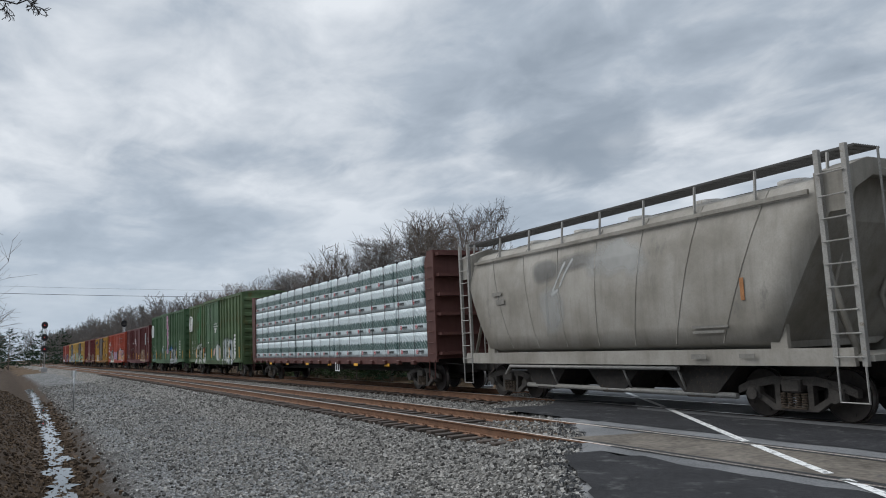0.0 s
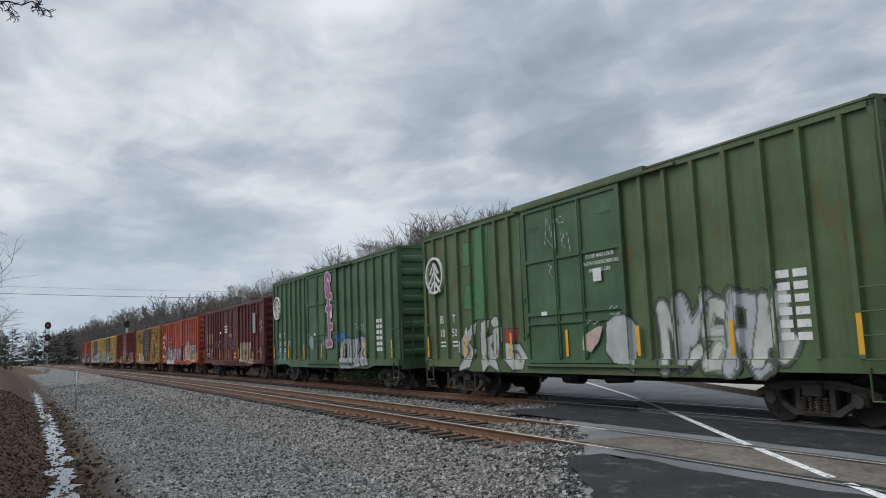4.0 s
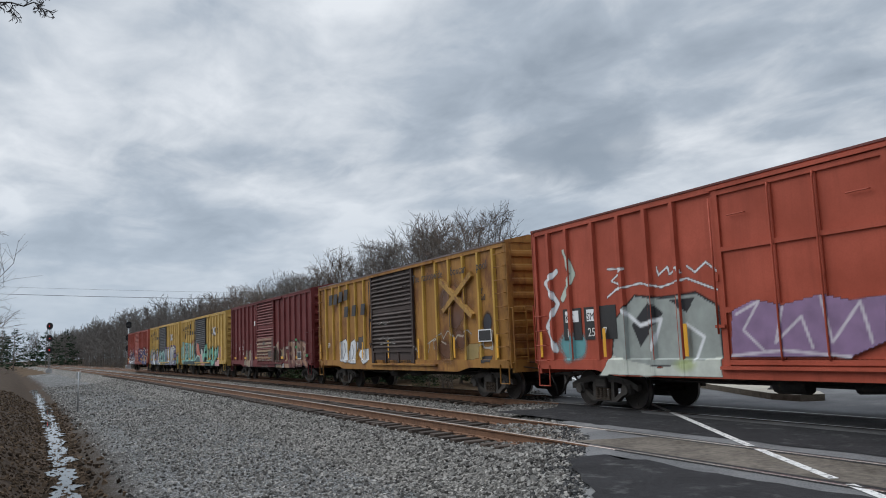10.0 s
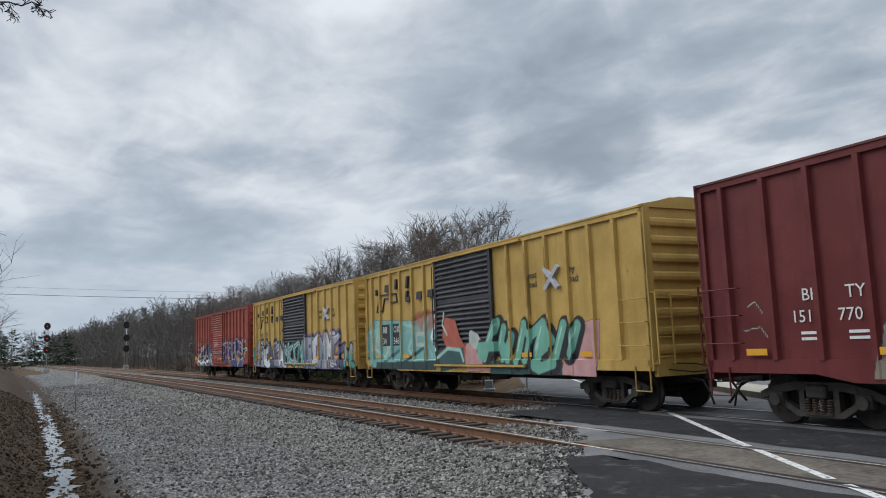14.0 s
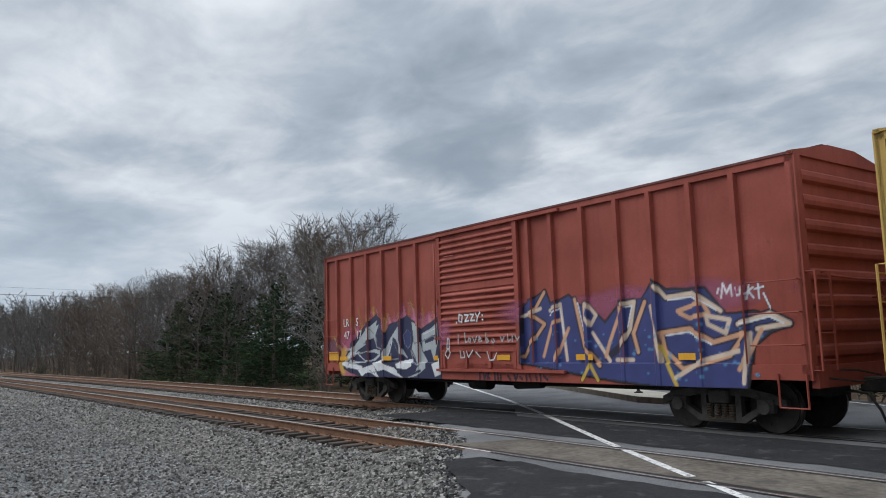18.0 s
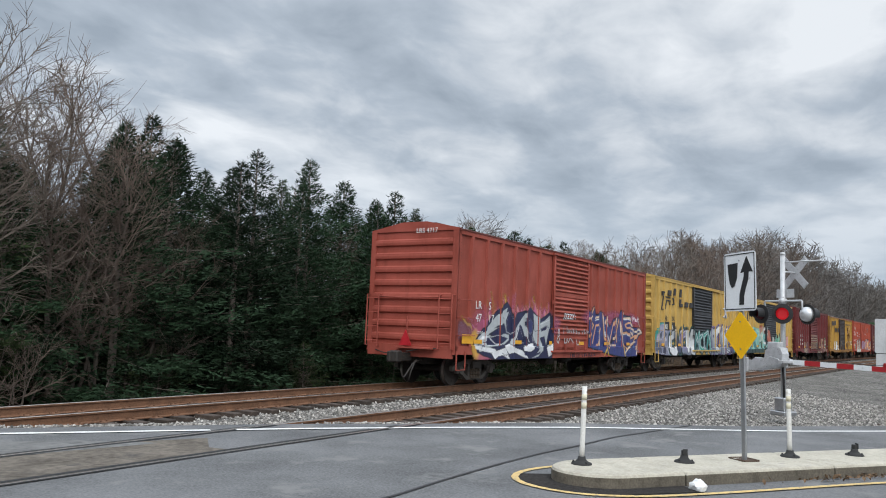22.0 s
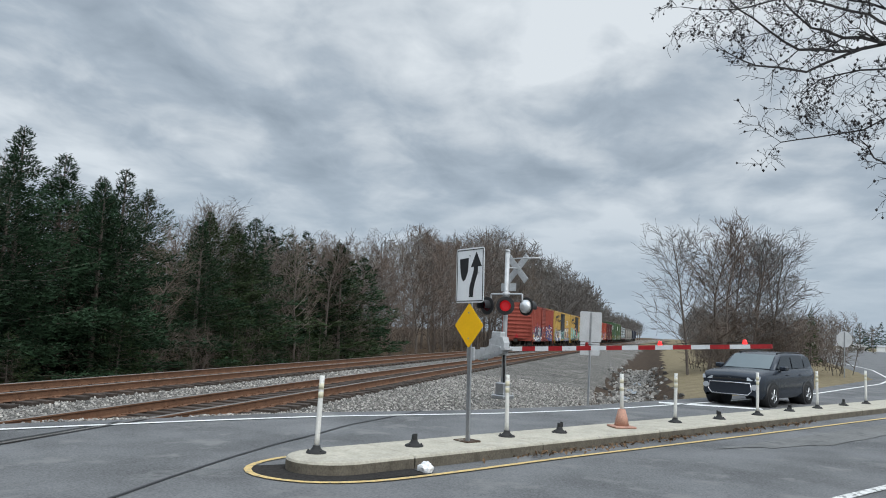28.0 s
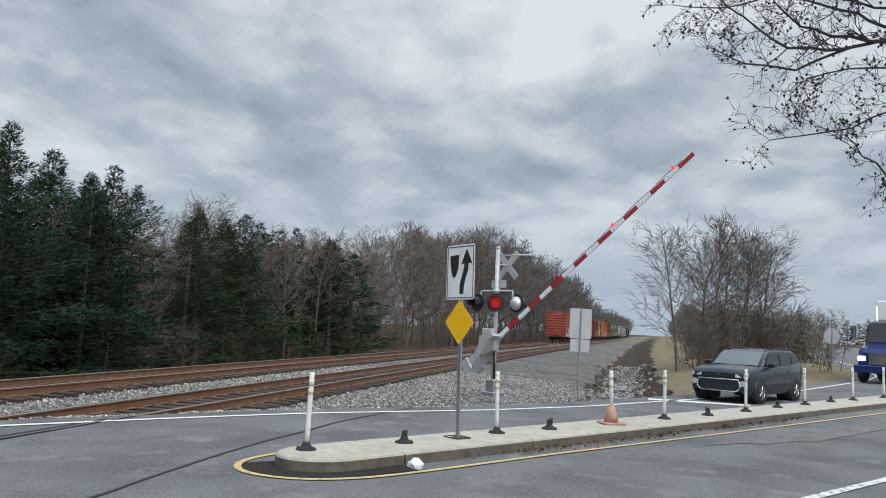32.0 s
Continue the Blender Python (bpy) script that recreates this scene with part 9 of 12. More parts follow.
# stop line and further paint
ribbon("stop_line", [(21.45, -1.2), (21.35, -3.75)], 0.45, M_LINE, "white stop line before the crossing gate", n=8)
ribbon("turn_line", [(38.5, -13.2), (36.0, -16.2)], 0.3, M_LINE, "white bar on the road beyond the island", n=8)
# tarred crack and patches on the asphalt
M_TAR = mat("tar_seal", (0.022, 0.022, 0.024), 0.6, var=0.3)
crack = [(15.6, 3.78), (14.2, 4.1), (12.64, 4.33), (11.2, 4.42), (10.21, 4.5), (8.85, 4.61), (7.4, 4.5), (6.4, 4.45), (4.0, 4.9), (1.0, 5.6)]
ribbon("crack_seal", [(x, y + 0.05 * math.sin(7 * x)) for x, y in crack], 0.045, M_TAR, "dark tarred crack across the asphalt", z=0.003, n=90)
M_PATCH = mat("dark_asphalt", (0.034, 0.034, 0.036), 0.85, spec=0.08, spots=0.4, spot_color=(0.075, 0.075, 0.075), var=0.35, scale=1.5, bump=0.5, bscale=110)
M_PALE = mat("pale_worn_asphalt", (0.17, 0.17, 0.166), 0.85, spec=0.12, spots=0.35, spot_color=(0.09, 0.09, 0.09), var=0.3, scale=1.2, bump=0.4, bscale=110)
M_SANDY = mat("sandy_worn_asphalt", (0.150, 0.132, 0.112), 0.9, spec=0.08, var=0.5, scale=1.4, spots=0.35, spot_color=(0.08, 0.075, 0.07), bump=0.4, bscale=110)


def patch(name, pts, material, label, z=-0.001, seed=0.0):
    """A mended or stained area of the road with a ragged rim."""
    bm = bmesh.new()
    c = Vector((sum(p[0] for p in pts) / len(pts), sum(p[1] for p in pts) / len(pts), 0))
    rim = along(list(pts) + [pts[0]], 60)[:-1]
    vs = []
    for p in rim:
        d = p - c
        k = 1 + 0.10 * noise.noise((p.x * 1.6 + seed, p.y * 1.6, seed)) + 0.05 * noise.noise((p.x * 6, p.y * 6, seed))
        vs.append(bm.verts.new((c.x + d.x * k, c.y + d.y * k, z)))
    bm.faces.new(vs)
    bmesh.ops.triangulate(bm, faces=bm.faces[:])
    return tagged(part(name, bm, material, None), label, "road patch", kind="structure")


def strip(x0, x1, y0, y1, n=14):
    """A band along the tracks between two offsets, as an outline."""
    lo = [(x0 + (x1 - x0) * k / n, y0 - drop(x0 + (x1 - x0) * k / n)) for k in range(n + 1)]
    hi = [(x, y + y1 - y0) for x, y in lo[::-1]]
    return lo + hi


# tar and worn bands along the rails, flangeways beside each rail
# flat black strips stand in for the dark of the open grooves
FLANGE = mat("flangeway_dark", (0.012, 0.012, 0.012), 0.7, var=0.3)
for c in (NEAR_Y, FAR_Y):
    for s in (-1, 1):
        for off, w in ((s * (GAUGE / 2 + 0.036) - s * 0.085, 0.085), (s * (GAUGE / 2 + 0.036) + s * 0.06, 0.05)):
            y0 = c + off
            bm = bmesh.new()
            prev = None
            for x in np.arange(-22, 16, 0.5):
                y = y0 - drop(x)
                if not (y_on(EDGE_NEAR, x) + 0.15 < y < y_on(EDGE_FAR, x) - 0.1):
                    prev = None
                    continue
                a, b = bm.verts.new((x, y - w / 2, 0.0035)), bm.verts.new((x, y + w / 2, 0.0035))
                if prev:
                    bm.faces.new((prev[0], a, b, prev[1]))
                prev = (a, b)
            tagged(part("flangeway", bm, FLANGE, None), "flat black strip for the dark flangeway groove beside a rail", "flangeway", kind="structure")
patch("road_patch", strip(-10.5, 7.5, NEAR_Y - 0.62, NEAR_Y + 0.62), M_SANDY, "sandy worn asphalt between the near rails", -0.0005, 1)
patch("road_patch", strip(-16.5, -1.0, FAR_Y - 3.3, FAR_Y - 1.3), M_PATCH, "dark asphalt between the two tracks", -0.0008, 2)
patch("road_patch", [(-17.4, 12.3), (-14.8, 10.2), (-12.2, 9.6), (-12.6, 11.0), (-15, 12.9)], M_PATCH, "fresh black asphalt wedge beside the track", 0.0005, 3)
patch("road_patch", [(-9.2, 7.25), (-9.2, 6.6), (-6.6, 5.1), (-3.6, 2.7), (-2.6, 3.6), (-3.4, 5.8), (-4.6, 7.3)], M_PATCH, "fresh black asphalt shoulder", 0.0005, 4)
patch("road_patch", [(-2, 9.9), (3, 9.4), (7, 8.7), (6, 10), (1, 11)], M_PALE, "pale worn asphalt between the tracks", 0.0004, 6)
patch("road_patch", [(13, -1.6), (22, -7.9), (24, -10.2), (14.5, -3.6)], M_PALE, "pale wheel track on the asphalt", 0.0004, 7)


# ---- delineator posts on the island ----
def delineator(s, q=0.0, height=1.0, post=True, lean=0.0, turn=0.0, grimy=False):
    p = isl(s, q)
    t = thing("delineator_post" if post else "broken_delineator", "white flexible post on a black base on the island" if post else "broken-off black base of a flexible post", "traffic post", pose(p.x, p.y, 0.152, 0, 0, turn), group="posts on the island")
    bm = bmesh.new()
    prof = [(0.125, 0.0), (0.12, 0.018), (0.075, 0.035), (0.05, 0.06), (0.045, 0.09)]
    rings = [[bm.verts.new((r * math.cos(2 * math.pi * k / 14), r * math.sin(2 * math.pi * k / 14), z)) for k in range(14)] for r, z in prof]
    for a, b in zip(rings, rings[1:]):
        for k in range(14):
            bm.faces.new((a[k], a[(k + 1) % 14], b[(k + 1) % 14], b[k])).smooth = True
    bm.faces.new(rings[-1])
    for k in range(3):
        disc(bm, (0.095 * math.cos(k * 2.1), 0.095 * math.sin(k * 2.1), 0.033), 0.012, (0, 0, 1), 0.02, 6)
    if not post:
        box(bm, -0.03, 0.03, -0.03, 0.03, 0.085, 0.15, bevel=0.008)
        box(bm, -0.042, -0.03, -0.025, 0.03, 0.09, 0.165)
    part("base", bm, M_RUBBER, t, "black rubber base")
    if post:
        bm = bmesh.new()
        l = Matrix.Rotation(radians(lean), 4, "Y")
        pts = [l @ Vector((0, 0, 0.08 + height * k / 6)) for k in range(7)]
        tube(bm, pts, 0.031, 12)
        part("post", bm, mat("dirty_white_plastic", (0.66, 0.65, 0.62), 0.5, var=0.15, scale=6, spots=0.3, spot_color=(0.4, 0.37, 0.33)), t)
        bm = bmesh.new()
        for z in (height * 0.78, height * 0.90):
            a, b = l @ Vector((0, 0, z)), l @ Vector((0, 0, z + 0.07))
            tube(bm, [a, b], 0.0325, 12)
        part("band", bm, mat("faded_band", (0.6, 0.56, 0.42), 0.5, var=0.2), t, "faded reflective bands")
    return t


def along_island(x, y):
    v = Vector((x, y, 0)) - ISL_A
    return v.dot(isl_d), max(-0.3, min(0.3, v.dot(isl_n)))


for x, y, post, hh, lean in ((8.82, 3.43, 1, 0.83, 2.5), (9.91, 2.51, 0, 0, 0), (11.49, 1.51, 1, 0.82, 1.2), (12.39, 0.8, 0, 0, 0), (15.11, -1.14, 1, 0.82, 0.5), (16.33, -2.07, 0, 0, 0), (17.78, -3.03, 1, 0.82, 0), (19.35, -3.99, 0, 0, 0), (20.75, -4.92, 1, 0.82, 1), (22.29, -5.92, 0, 0, 0), (23.49, -6.81, 1, 0.82, -1), (25.4, -8.2, 1, 0.82, 0), (28.0, -10.0, 1, 0.82, 1)):
    s, q = along_island(x, y)
    delineator(s, q, hh, bool(post), lean, 40 * x)
# knocked-about cone pressed over a post
s, q = along_island(13.68, -0.16)
p = isl(s, q)
cone = thing("traffic_cone", "faded orange traffic cone over a white post", "traffic cone", pose(p.x, p.y, 0.152, 0, 0, 25))
bm = bmesh.new()
box(bm, -0.19, 0.19, -0.19, 0.19, 0.0, 0.035, bevel=0.012)
part("base", bm, mat("faded_orange_plastic", (0.46, 0.25, 0.18), 0.7, var=0.35, scale=8, spots=0.3, spot_color=(0.3, 0.22, 0.18)), cone)
bm = bmesh.new()
tube(bm, [(0, 0, 0.03), (0, 0, 0.16), (0.01, 0, 0.31)], [0.125, 0.10, 0.06], 16)
part("cone_body", bm, mat("faded_orange_plastic", (0.62, 0.20, 0.10)), cone)
bm = bmesh.new()
tube(bm, [(0, 0, 0.2), (0.02, 0, 0.6), (0.015, 0.01, 0.9)], 0.033, 12)
part("post", bm, mat("dirty_white_plastic", (0.66, 0.65, 0.62)), cone)
bm = bmesh.new()
tube(bm, [(0.019, 0, 0.62), (0.017, 0.005, 0.68)], 0.035, 12)
tube(bm, [(0.017, 0.006, 0.75), (0.016, 0.008, 0.81)], 0.035, 12)
part("band", bm, mat("faded_band", (0.6, 0.56, 0.42)), cone)
# crumpled plastic and leaf litter by the kerb
bag = thing("plastic_bag", "crumpled white plastic bag against the kerb", "litter", pose(*isl(0.95, -0.72, 0.0), 0, 0, 30) @ Matrix.Diagonal((0.8, 0.8, 0.65, 1)))
bm = bmesh.new()
bmesh.ops.create_icosphere(bm, subdivisions=3, radius=0.17)
for v in bm.verts:
    v.co = Vector((v.co.x * 1.05, v.co.y * 0.6, max(0, v.co.z * 0.75 + 0.04))) * (1 + 0.35 * noise.noise(v.co * 9) + 0.15 * noise.noise(v.co * 23))
part("sheet", bm, mat("white_plastic_film", (0.8, 0.8, 0.8), 0.35, var=0.08), bag)
rl = random.Random(5)
bm = bmesh.new()
for i in range(420):
    s0 = rl.choice((3.6, 5.0, 6.6, 8.4, 9.6, 11.5)) + rl.gauss(0, 0.55)
    c = isl(s0, -0.56 - abs(rl.gauss(0, 0.10)), 0.01 + rl.random() * 0.03)
    m = Matrix.Translation(c) @ Euler((rl.uniform(-1, 1), rl.uniform(-1, 1), rl.uniform(0, 6))).to_matrix().to_4x4()
    k = rl.uniform(0.02, 0.05)
    bm.faces.new([bm.verts.new(m @ Vector(q)) for q in ((-k, 0, 0), (0, -k * 0.5, 0.006), (k, 0, 0), (0, k * 0.5, 0.006))])
tagged(part("dead_leaves", bm, mat("dead_leaf", (0.14, 0.085, 0.045), 0.9, var=0.5, scale=30), None), "dead brown leaves drifted along the kerb", "leaves", kind="stuff")


# ---- keep-right sign on the island ----
def plate(bm, w, h, t, r=0.03, mi=0, diamond=False):
    """A flat plate facing -y with rounded corners, centred."""
    pts = []
    for cx, cz, a0 in ((w / 2 - r, h / 2 - r, 0), (-w / 2 + r, h / 2 - r, 90), (-w / 2 + r, -h / 2 + r, 180), (w / 2 - r, -h / 2 + r, 270)):
        for k in range(5):
            a = radians(a0 + k * 22.5)
            pts.append((cx + r * math.cos(a), cz + r * math.sin(a)))
    if diamond:
        c = math.sqrt(0.5)
        pts = [((x - z) * c, (x + z) * c) for x, z in pts]
    prism(bm, pts, "y", -t / 2, t / 2, mi)


s, q = along_island(10.72, 1.96)
p = isl(s, q)
sign = thing("road_sign", "white keep-to-one-side arrow sign above a yellow diamond on a post", "road sign", pose(p.x, p.y, 0.15, 0.5, -1.0, 230))
bm = bmesh.new()
prism(bm, [(-0.035, 0.0), (0.035, 0.0), (0.035, 0.012), (0.012, 0.014), (0.012, 0.045), (-0.012, 0.045), (-0.012, 0.014), (-0.035, 0.012)], "z", 0, 2.72)
part("post", bm, M_GALV, sign)
bm = bmesh.new()
box(bm, -0.16, 0.16, -0.13, 0.13, -0.002, 0.004, bevel=0.02)
part("post_hole", bm, mat("rusty_hole_rim", (0.07, 0.045, 0.03), 0.9), sign)
bm = bmesh.new()
plate(bm, 0.62, 0.78, 0.004, 0.045)
o = part("panel", bm, M_WHITE, sign, "white panel with a black arrow symbol")
o.matrix_basis = pose(0, -0.012, 2.31)
bm = bmesh.new()
w, h, r, t = 0.58, 0.74, 0.04, 0.012
for x0, x1, z0, z1 in ((-w / 2, w / 2, h / 2 - t, h / 2), (-w / 2, w / 2, -h / 2, -h / 2 + t), (-w / 2, -w / 2 + t, -h / 2, h / 2), (w / 2 - t, w / 2, -h / 2, h / 2)):
    box(bm, x0, x1, -0.0035, 0.0, z0, z1)
prism(bm, [(-0.23, 0.24), (-0.03, 0.25), (-0.045, 0.05), (-0.10, -0.06), (-0.15, -0.08), (-0.19, -0.02), (-0.215, 0.10)], "y", -0.004, 0.0)
prism(bm, [(0.02, 0.11), (0.14, 0.33), (0.26, 0.115), (0.18, 0.125), (0.17, 0.02), (0.12, -0.09), (0.085, -0.20), (0.08, -0.31), (-0.01, -0.31), (0.0, -0.17), (0.05, -0.03), (0.085, 0.06), (0.09, 0.12)], "y", -0.004, 0.0)
k = part("symbol", bm, M_BLACK, o)
k.matrix_basis = pose(0, -0.003, 0)
bm = bmesh.new()
plate(bm, 0.45, 0.45, 0.004, 0.03, diamond=True)
o = part("diamond", bm, M_YELLOW, sign, "blank yellow diamond panel")
o.matrix_basis = pose(0, -0.012, 1.60)
bm = bmesh.new()
for z in (2.03, 2.59, 1.42, 1.78):
    disc(bm, (0, -0.018, z), 0.011, (0, 1, 0), 0.012, 8)
part("bolts", bm, M_GALV, sign)


# ---- crossing mast with flashing lights and a gate ----
def lamp_head(parent, x, y, z, facing, lit, back=False):
    """A hooded crossing light on its black disc."""
    hd = thing("lamp", "", "")
    hd.parent = parent
    hd.matrix_basis = pose(x, y, z, 0, 0, facing)
    bm = bmesh.new()
    disc(bm, (0, 0.02, 0), 0.255, (0, 1, 0), 0.012, 28)
    for k in range(13):
        a0 = math.pi * (-0.15 + 1.3 * k / 13)
        a1 = math.pi * (-0.15 + 1.3 * (k + 1) / 13)
        q = [(0.165 * math.cos(a), yy, 0.165 * math.sin(a)) for a, yy in ((a0, 0.0), (a1, 0.0), (a1, -0.24), (a0, -0.24))]
        bm.faces.new([bm.verts.new(v) for v in q])
    me = mesh_of("lamp", bm, M_BLACK)
    bpy.data.objects.remove(hd)
    hd = sub("lamp", me, parent, pose(x, y, z, 0, 0, facing), "black hooded crossing light")
    bm = bmesh.new()
    tube(bm, [(0, 0.01, 0), (0, -0.012, 0), (0, -0.02, 0)], [0.152, 0.15, 0.10], 24)
    part("lens", bm, M_LENSDIM if lit else M_LENSDARK, hd, "lit red lens" if lit else "dark red lens")
    bm = bmesh.new()
    tube(bm, [(0, 0.028, 0), (0, 0.09, 0), (0, 0.15, 0), (0, 0.18, 0)], [0.19, 0.18, 0.12, 0.05], 18)
    part("housing", bm, M_LAMPBACK, hd, "aluminium lamp housing")
    return hd


M_LENSLIT = glow("lit_red_lens", (1.0, 0.03, 0.03), 1.6)
M_LENSDIM = glow("fading_red_lens", (0.55, 0.012, 0.018), 0.35)
M_LENSDARK = mat("dark_red_lens", (0.06, 0.008, 0.012), 0.15, var=0.1)
M_LAMPBACK = mat("aluminium_lamp_back", (0.62, 0.63, 0.64), 0.35, 0.5, var=0.12)


def crossing_mast(x, y, z, turn, label, lit, heads):
    """Aluminium mast: crossbuck, pairs of lights to front and rear, gate machine."""
    t = thing("crossing_signal", label, "crossing signal", pose(x, y, z, 0, 0, turn), group="crossing signals")
    bm = bmesh.new()
    tube(bm, [(0, 0, 0), (0, 0, 4.05)], 0.062, 16)
    tube(bm, [(0, 0, 4.05), (0, 0, 4.12)], [0.075, 0.05], 12)
    part("mast", bm, M_ALU, t)
    bm = bmesh.new()
    box(bm, -0.24, 0.24, -0.22, 0.22, -0.05, 0.06, bevel=0.02)
    box(bm, -0.17, 0.17, -0.15, 0.15, 0.06, 0.40, bevel=0.03)
    for sx in (-1, 1):
        for sy in (-1, 1):
            tube(bm, [(sx * 0.2, sy * 0.18, 0.0), (sx * 0.2, sy * 0.18, 0.13)], 0.014, 6)
    part("foot", bm, M_GALV, t)
    bm = bmesh.new()
    tube(bm, [(0.07, -0.05, 0.35), (0.1, -0.09, 0.8), (0.08, -0.1, 1.2)], 0.028, 6)
    part("cable", bm, M_BLACK, t)
    for a in (45, -45):
        bm = bmesh.new()
        box(bm, -0.52, 0.52, -0.004, 0.004, -0.10, 0.10, bevel=0.003)
        for e in (-1, 1):
            box(bm, e * 0.48 - 0.012, e * 0.48 + 0.012, -0.02, 0.0, -0.09, 0.09)
        o = part("crossbuck_blade", bm, M_ALU, t, "white crossbuck blade seen edge-on or from behind")
        o.matrix_basis = pose(0, 0.42 if a > 0 else 0.44, 3.62, 0, a, 0)
    bm = bmesh.new()
    box(bm, -0.28, 0.28, 0.08, 0.09, 2.95, 3.17)
    box(bm, -0.05, 0.05, 0.075, 0.09, 3.1, 3.3)
    part("number_plate_panel", bm, M_ALU, t, "small pale panel under the crossbuck")
    for nm, pts, r in (("bell_bracket", [(0.0, 0, 3.86), (0.95, 0.3, 3.88)], 0.018), ("crossbuck_bracket", [(0.0, 0, 3.62), (0.0, 0.43, 3.62)], 0.02), ("light_arm", [(-0.6, 0, 2.6), (-0.6, 0, 2.84), (-0.58, 0, 2.86), (0.58, 0, 2.86), (0.6, 0, 2.84), (0.6, 0, 2.6)], 0.025)):
        bm = bmesh.new()
        tube(bm, pts, r, 8)
        part(nm, bm, M_ALU, t)
    bm = bmesh.new()
    disc(bm, (0, 0, 2.86), 0.1, (0, 0, 1), 0.12, 12)
    part("arm_clamp", bm, M_ALU, t)
    for i, (e, yy, fa) in enumerate(heads):
        lamp_head(t, e, yy, 2.52, fa, lit == i)
    # gate machine
    bm = bmesh.new()
    prism(bm, [(-0.34, 1.30), (-0.30, 1.58), (-0.05, 1.68), (0.18, 1.66), (0.26, 1.5), (0.22, 1.22), (0.0, 1.12), (-0.22, 1.16)], "y", -0.30, -0.075)
    box(bm, -0.26, 0.1, -0.28, -0.09, 1.58, 1.80, bevel=0.02)
    box(bm, -0.09, 0.09, -0.09, 0.09, 1.15, 1.25, bevel=0.02)
    box(bm, -0.09, 0.09, -0.09, 0.09, 1.55, 1.65, bevel=0.02)
    part("gate_machine", bm, M_ALU, t)
    return t


def gate_arm(mast, length):
    """The striped arm with its lamps and counterweights; turns on the machine's shaft. Local +x is the arm."""
    bm = bmesh.new()
    for sy in (-0.36, 0.10):
        prism(bm, [(-0.95, -0.30), (-0.45, -0.26), (0.05, -0.10), (0.35, -0.05), (0.35, 0.06), (0.0, 0.12), (-0.35, -0.02), (-0.95, 0.0)], "y", sy, sy + 0.03)
    box(bm, 0.25, 0.5, -0.36, 0.13, -0.03, 0.03)
    arm = part("gate_arm", bm, M_ALU, mast, "red and white striped gate arm with lamps")
    n = 16
    for i in range(n):
        bm = bmesh.new()
        a, b = 0.4 + (length - 0.4) * i / n, 0.4 + (length - 0.4) * (i + 1) / n
        h0 = 0.062 - 0.02 * i / n
        box(bm, a, b, -0.04, 0.0, -h0, h0)
        part("stripe", bm, M_RED if i % 2 else M_WHITE, arm)
    for k, x in enumerate((length * 0.39, length * 0.66, length * 0.925)):
        bm = bmesh.new()
        box(bm, x - 0.04, x + 0.04, -0.05, 0.01, 0.055, 0.09)
        disc(bm, (x, -0.02, 0.115), 0.03, (0, 1, 0), 0.06, 14)
        part("arm_lamp", bm, M_LENSLIT if k else mat("dull_red_lens", (0.3, 0.02, 0.02), 0.3), arm, "small red arm lamp")
    bm = bmesh.new()
    pts = [(0.5 + (length - 0.8) * k / 14, -0.02, 0.075 + (0.02 if k % 2 else -0.005)) for k in range(15)]
    tube(bm, pts, 0.008, 4)
    part("lamp_cable", bm, M_BLACK, arm)
    bm = bmesh.new()
    for sy in (-0.40, 0.13):
        box(bm, -0.92, -0.62, sy, sy + 0.05, -0.32, 0.05, bevel=0.015)
    part("counterweight", bm, M_ALU, arm)
    return arm


GATE_TURN = math.degrees(math.atan2(-0.82, -0.57))
mast_near = crossing_mast(21.53, 2.98, -0.12, GATE_TURN, "silver crossing mast with gate, red lights and crossbuck", 1, ((-0.62, -0.13, 0), (0.20, -0.24, 40), (0.66, 0.13, 180)))
arm_near = gate_arm(mast_near, 7.65)
GATE_PIVOT = (0.0, -0.18, 1.32)
mast_far = crossing_mast(-27.4, 16.0, -0.2, GATE_TURN + 180, "far silver crossing mast with lowered gate and crossbuck", 1, ((-0.6, -0.13, 0), (0.6, -0.13, 0), (-0.6, 0.13, 180), (0.6, 0.13, 180)))
arm_far = gate_arm(mast_far, 8.6)
arm_far.matrix_basis = pose(0.0, -0.18, 1.46, 0, 0, 0)


# ---- signs seen from behind ----
def back_sign(x, y, z, turn, w, h, top, label, round_=False, small=True):
    t = thing("road_sign", label, "road sign", pose(x, y, z, 0, -1.0, turn))
    bm = bmesh.new()
    prism(bm, [(-0.03, 0.0), (0.03, 0.0), (0.03, 0.012), (0.012, 0.014), (0.012, 0.04), (-0.012, 0.04), (-0.012, 0.014), (-0.03, 0.012)], "z", -0.2, top - 0.03)
    part("post", bm, M_GALV, t)
    bm = bmesh.new()
    if round_:
        disc(bm, (0, -0.008, top - h / 2), h / 2, (0, 1, 0), 0.004, 32)
    else:
        plate(bm, w, h, 0.004, 0.04)
        for v in bm.verts:
            v.co += Vector((0, -0.008, top - h / 2))
    part("panel", bm, mat("bare_aluminium_back", (0.45, 0.46, 0.47), 0.5, 0.35, var=0.15, scale=4), t, "bare aluminium back of the panel")
    if small:
        bm = bmesh.new()
        plate(bm, w * 0.9, h * 0.42, 0.004, 0.03)
        for v in bm.verts:
            v.co += Vector((0, -0.008, top - h - h * 0.23))
        part("lower_panel", bm, mat("bare_aluminium_back", (0.45, 0.46, 0.47)), t)
    return t


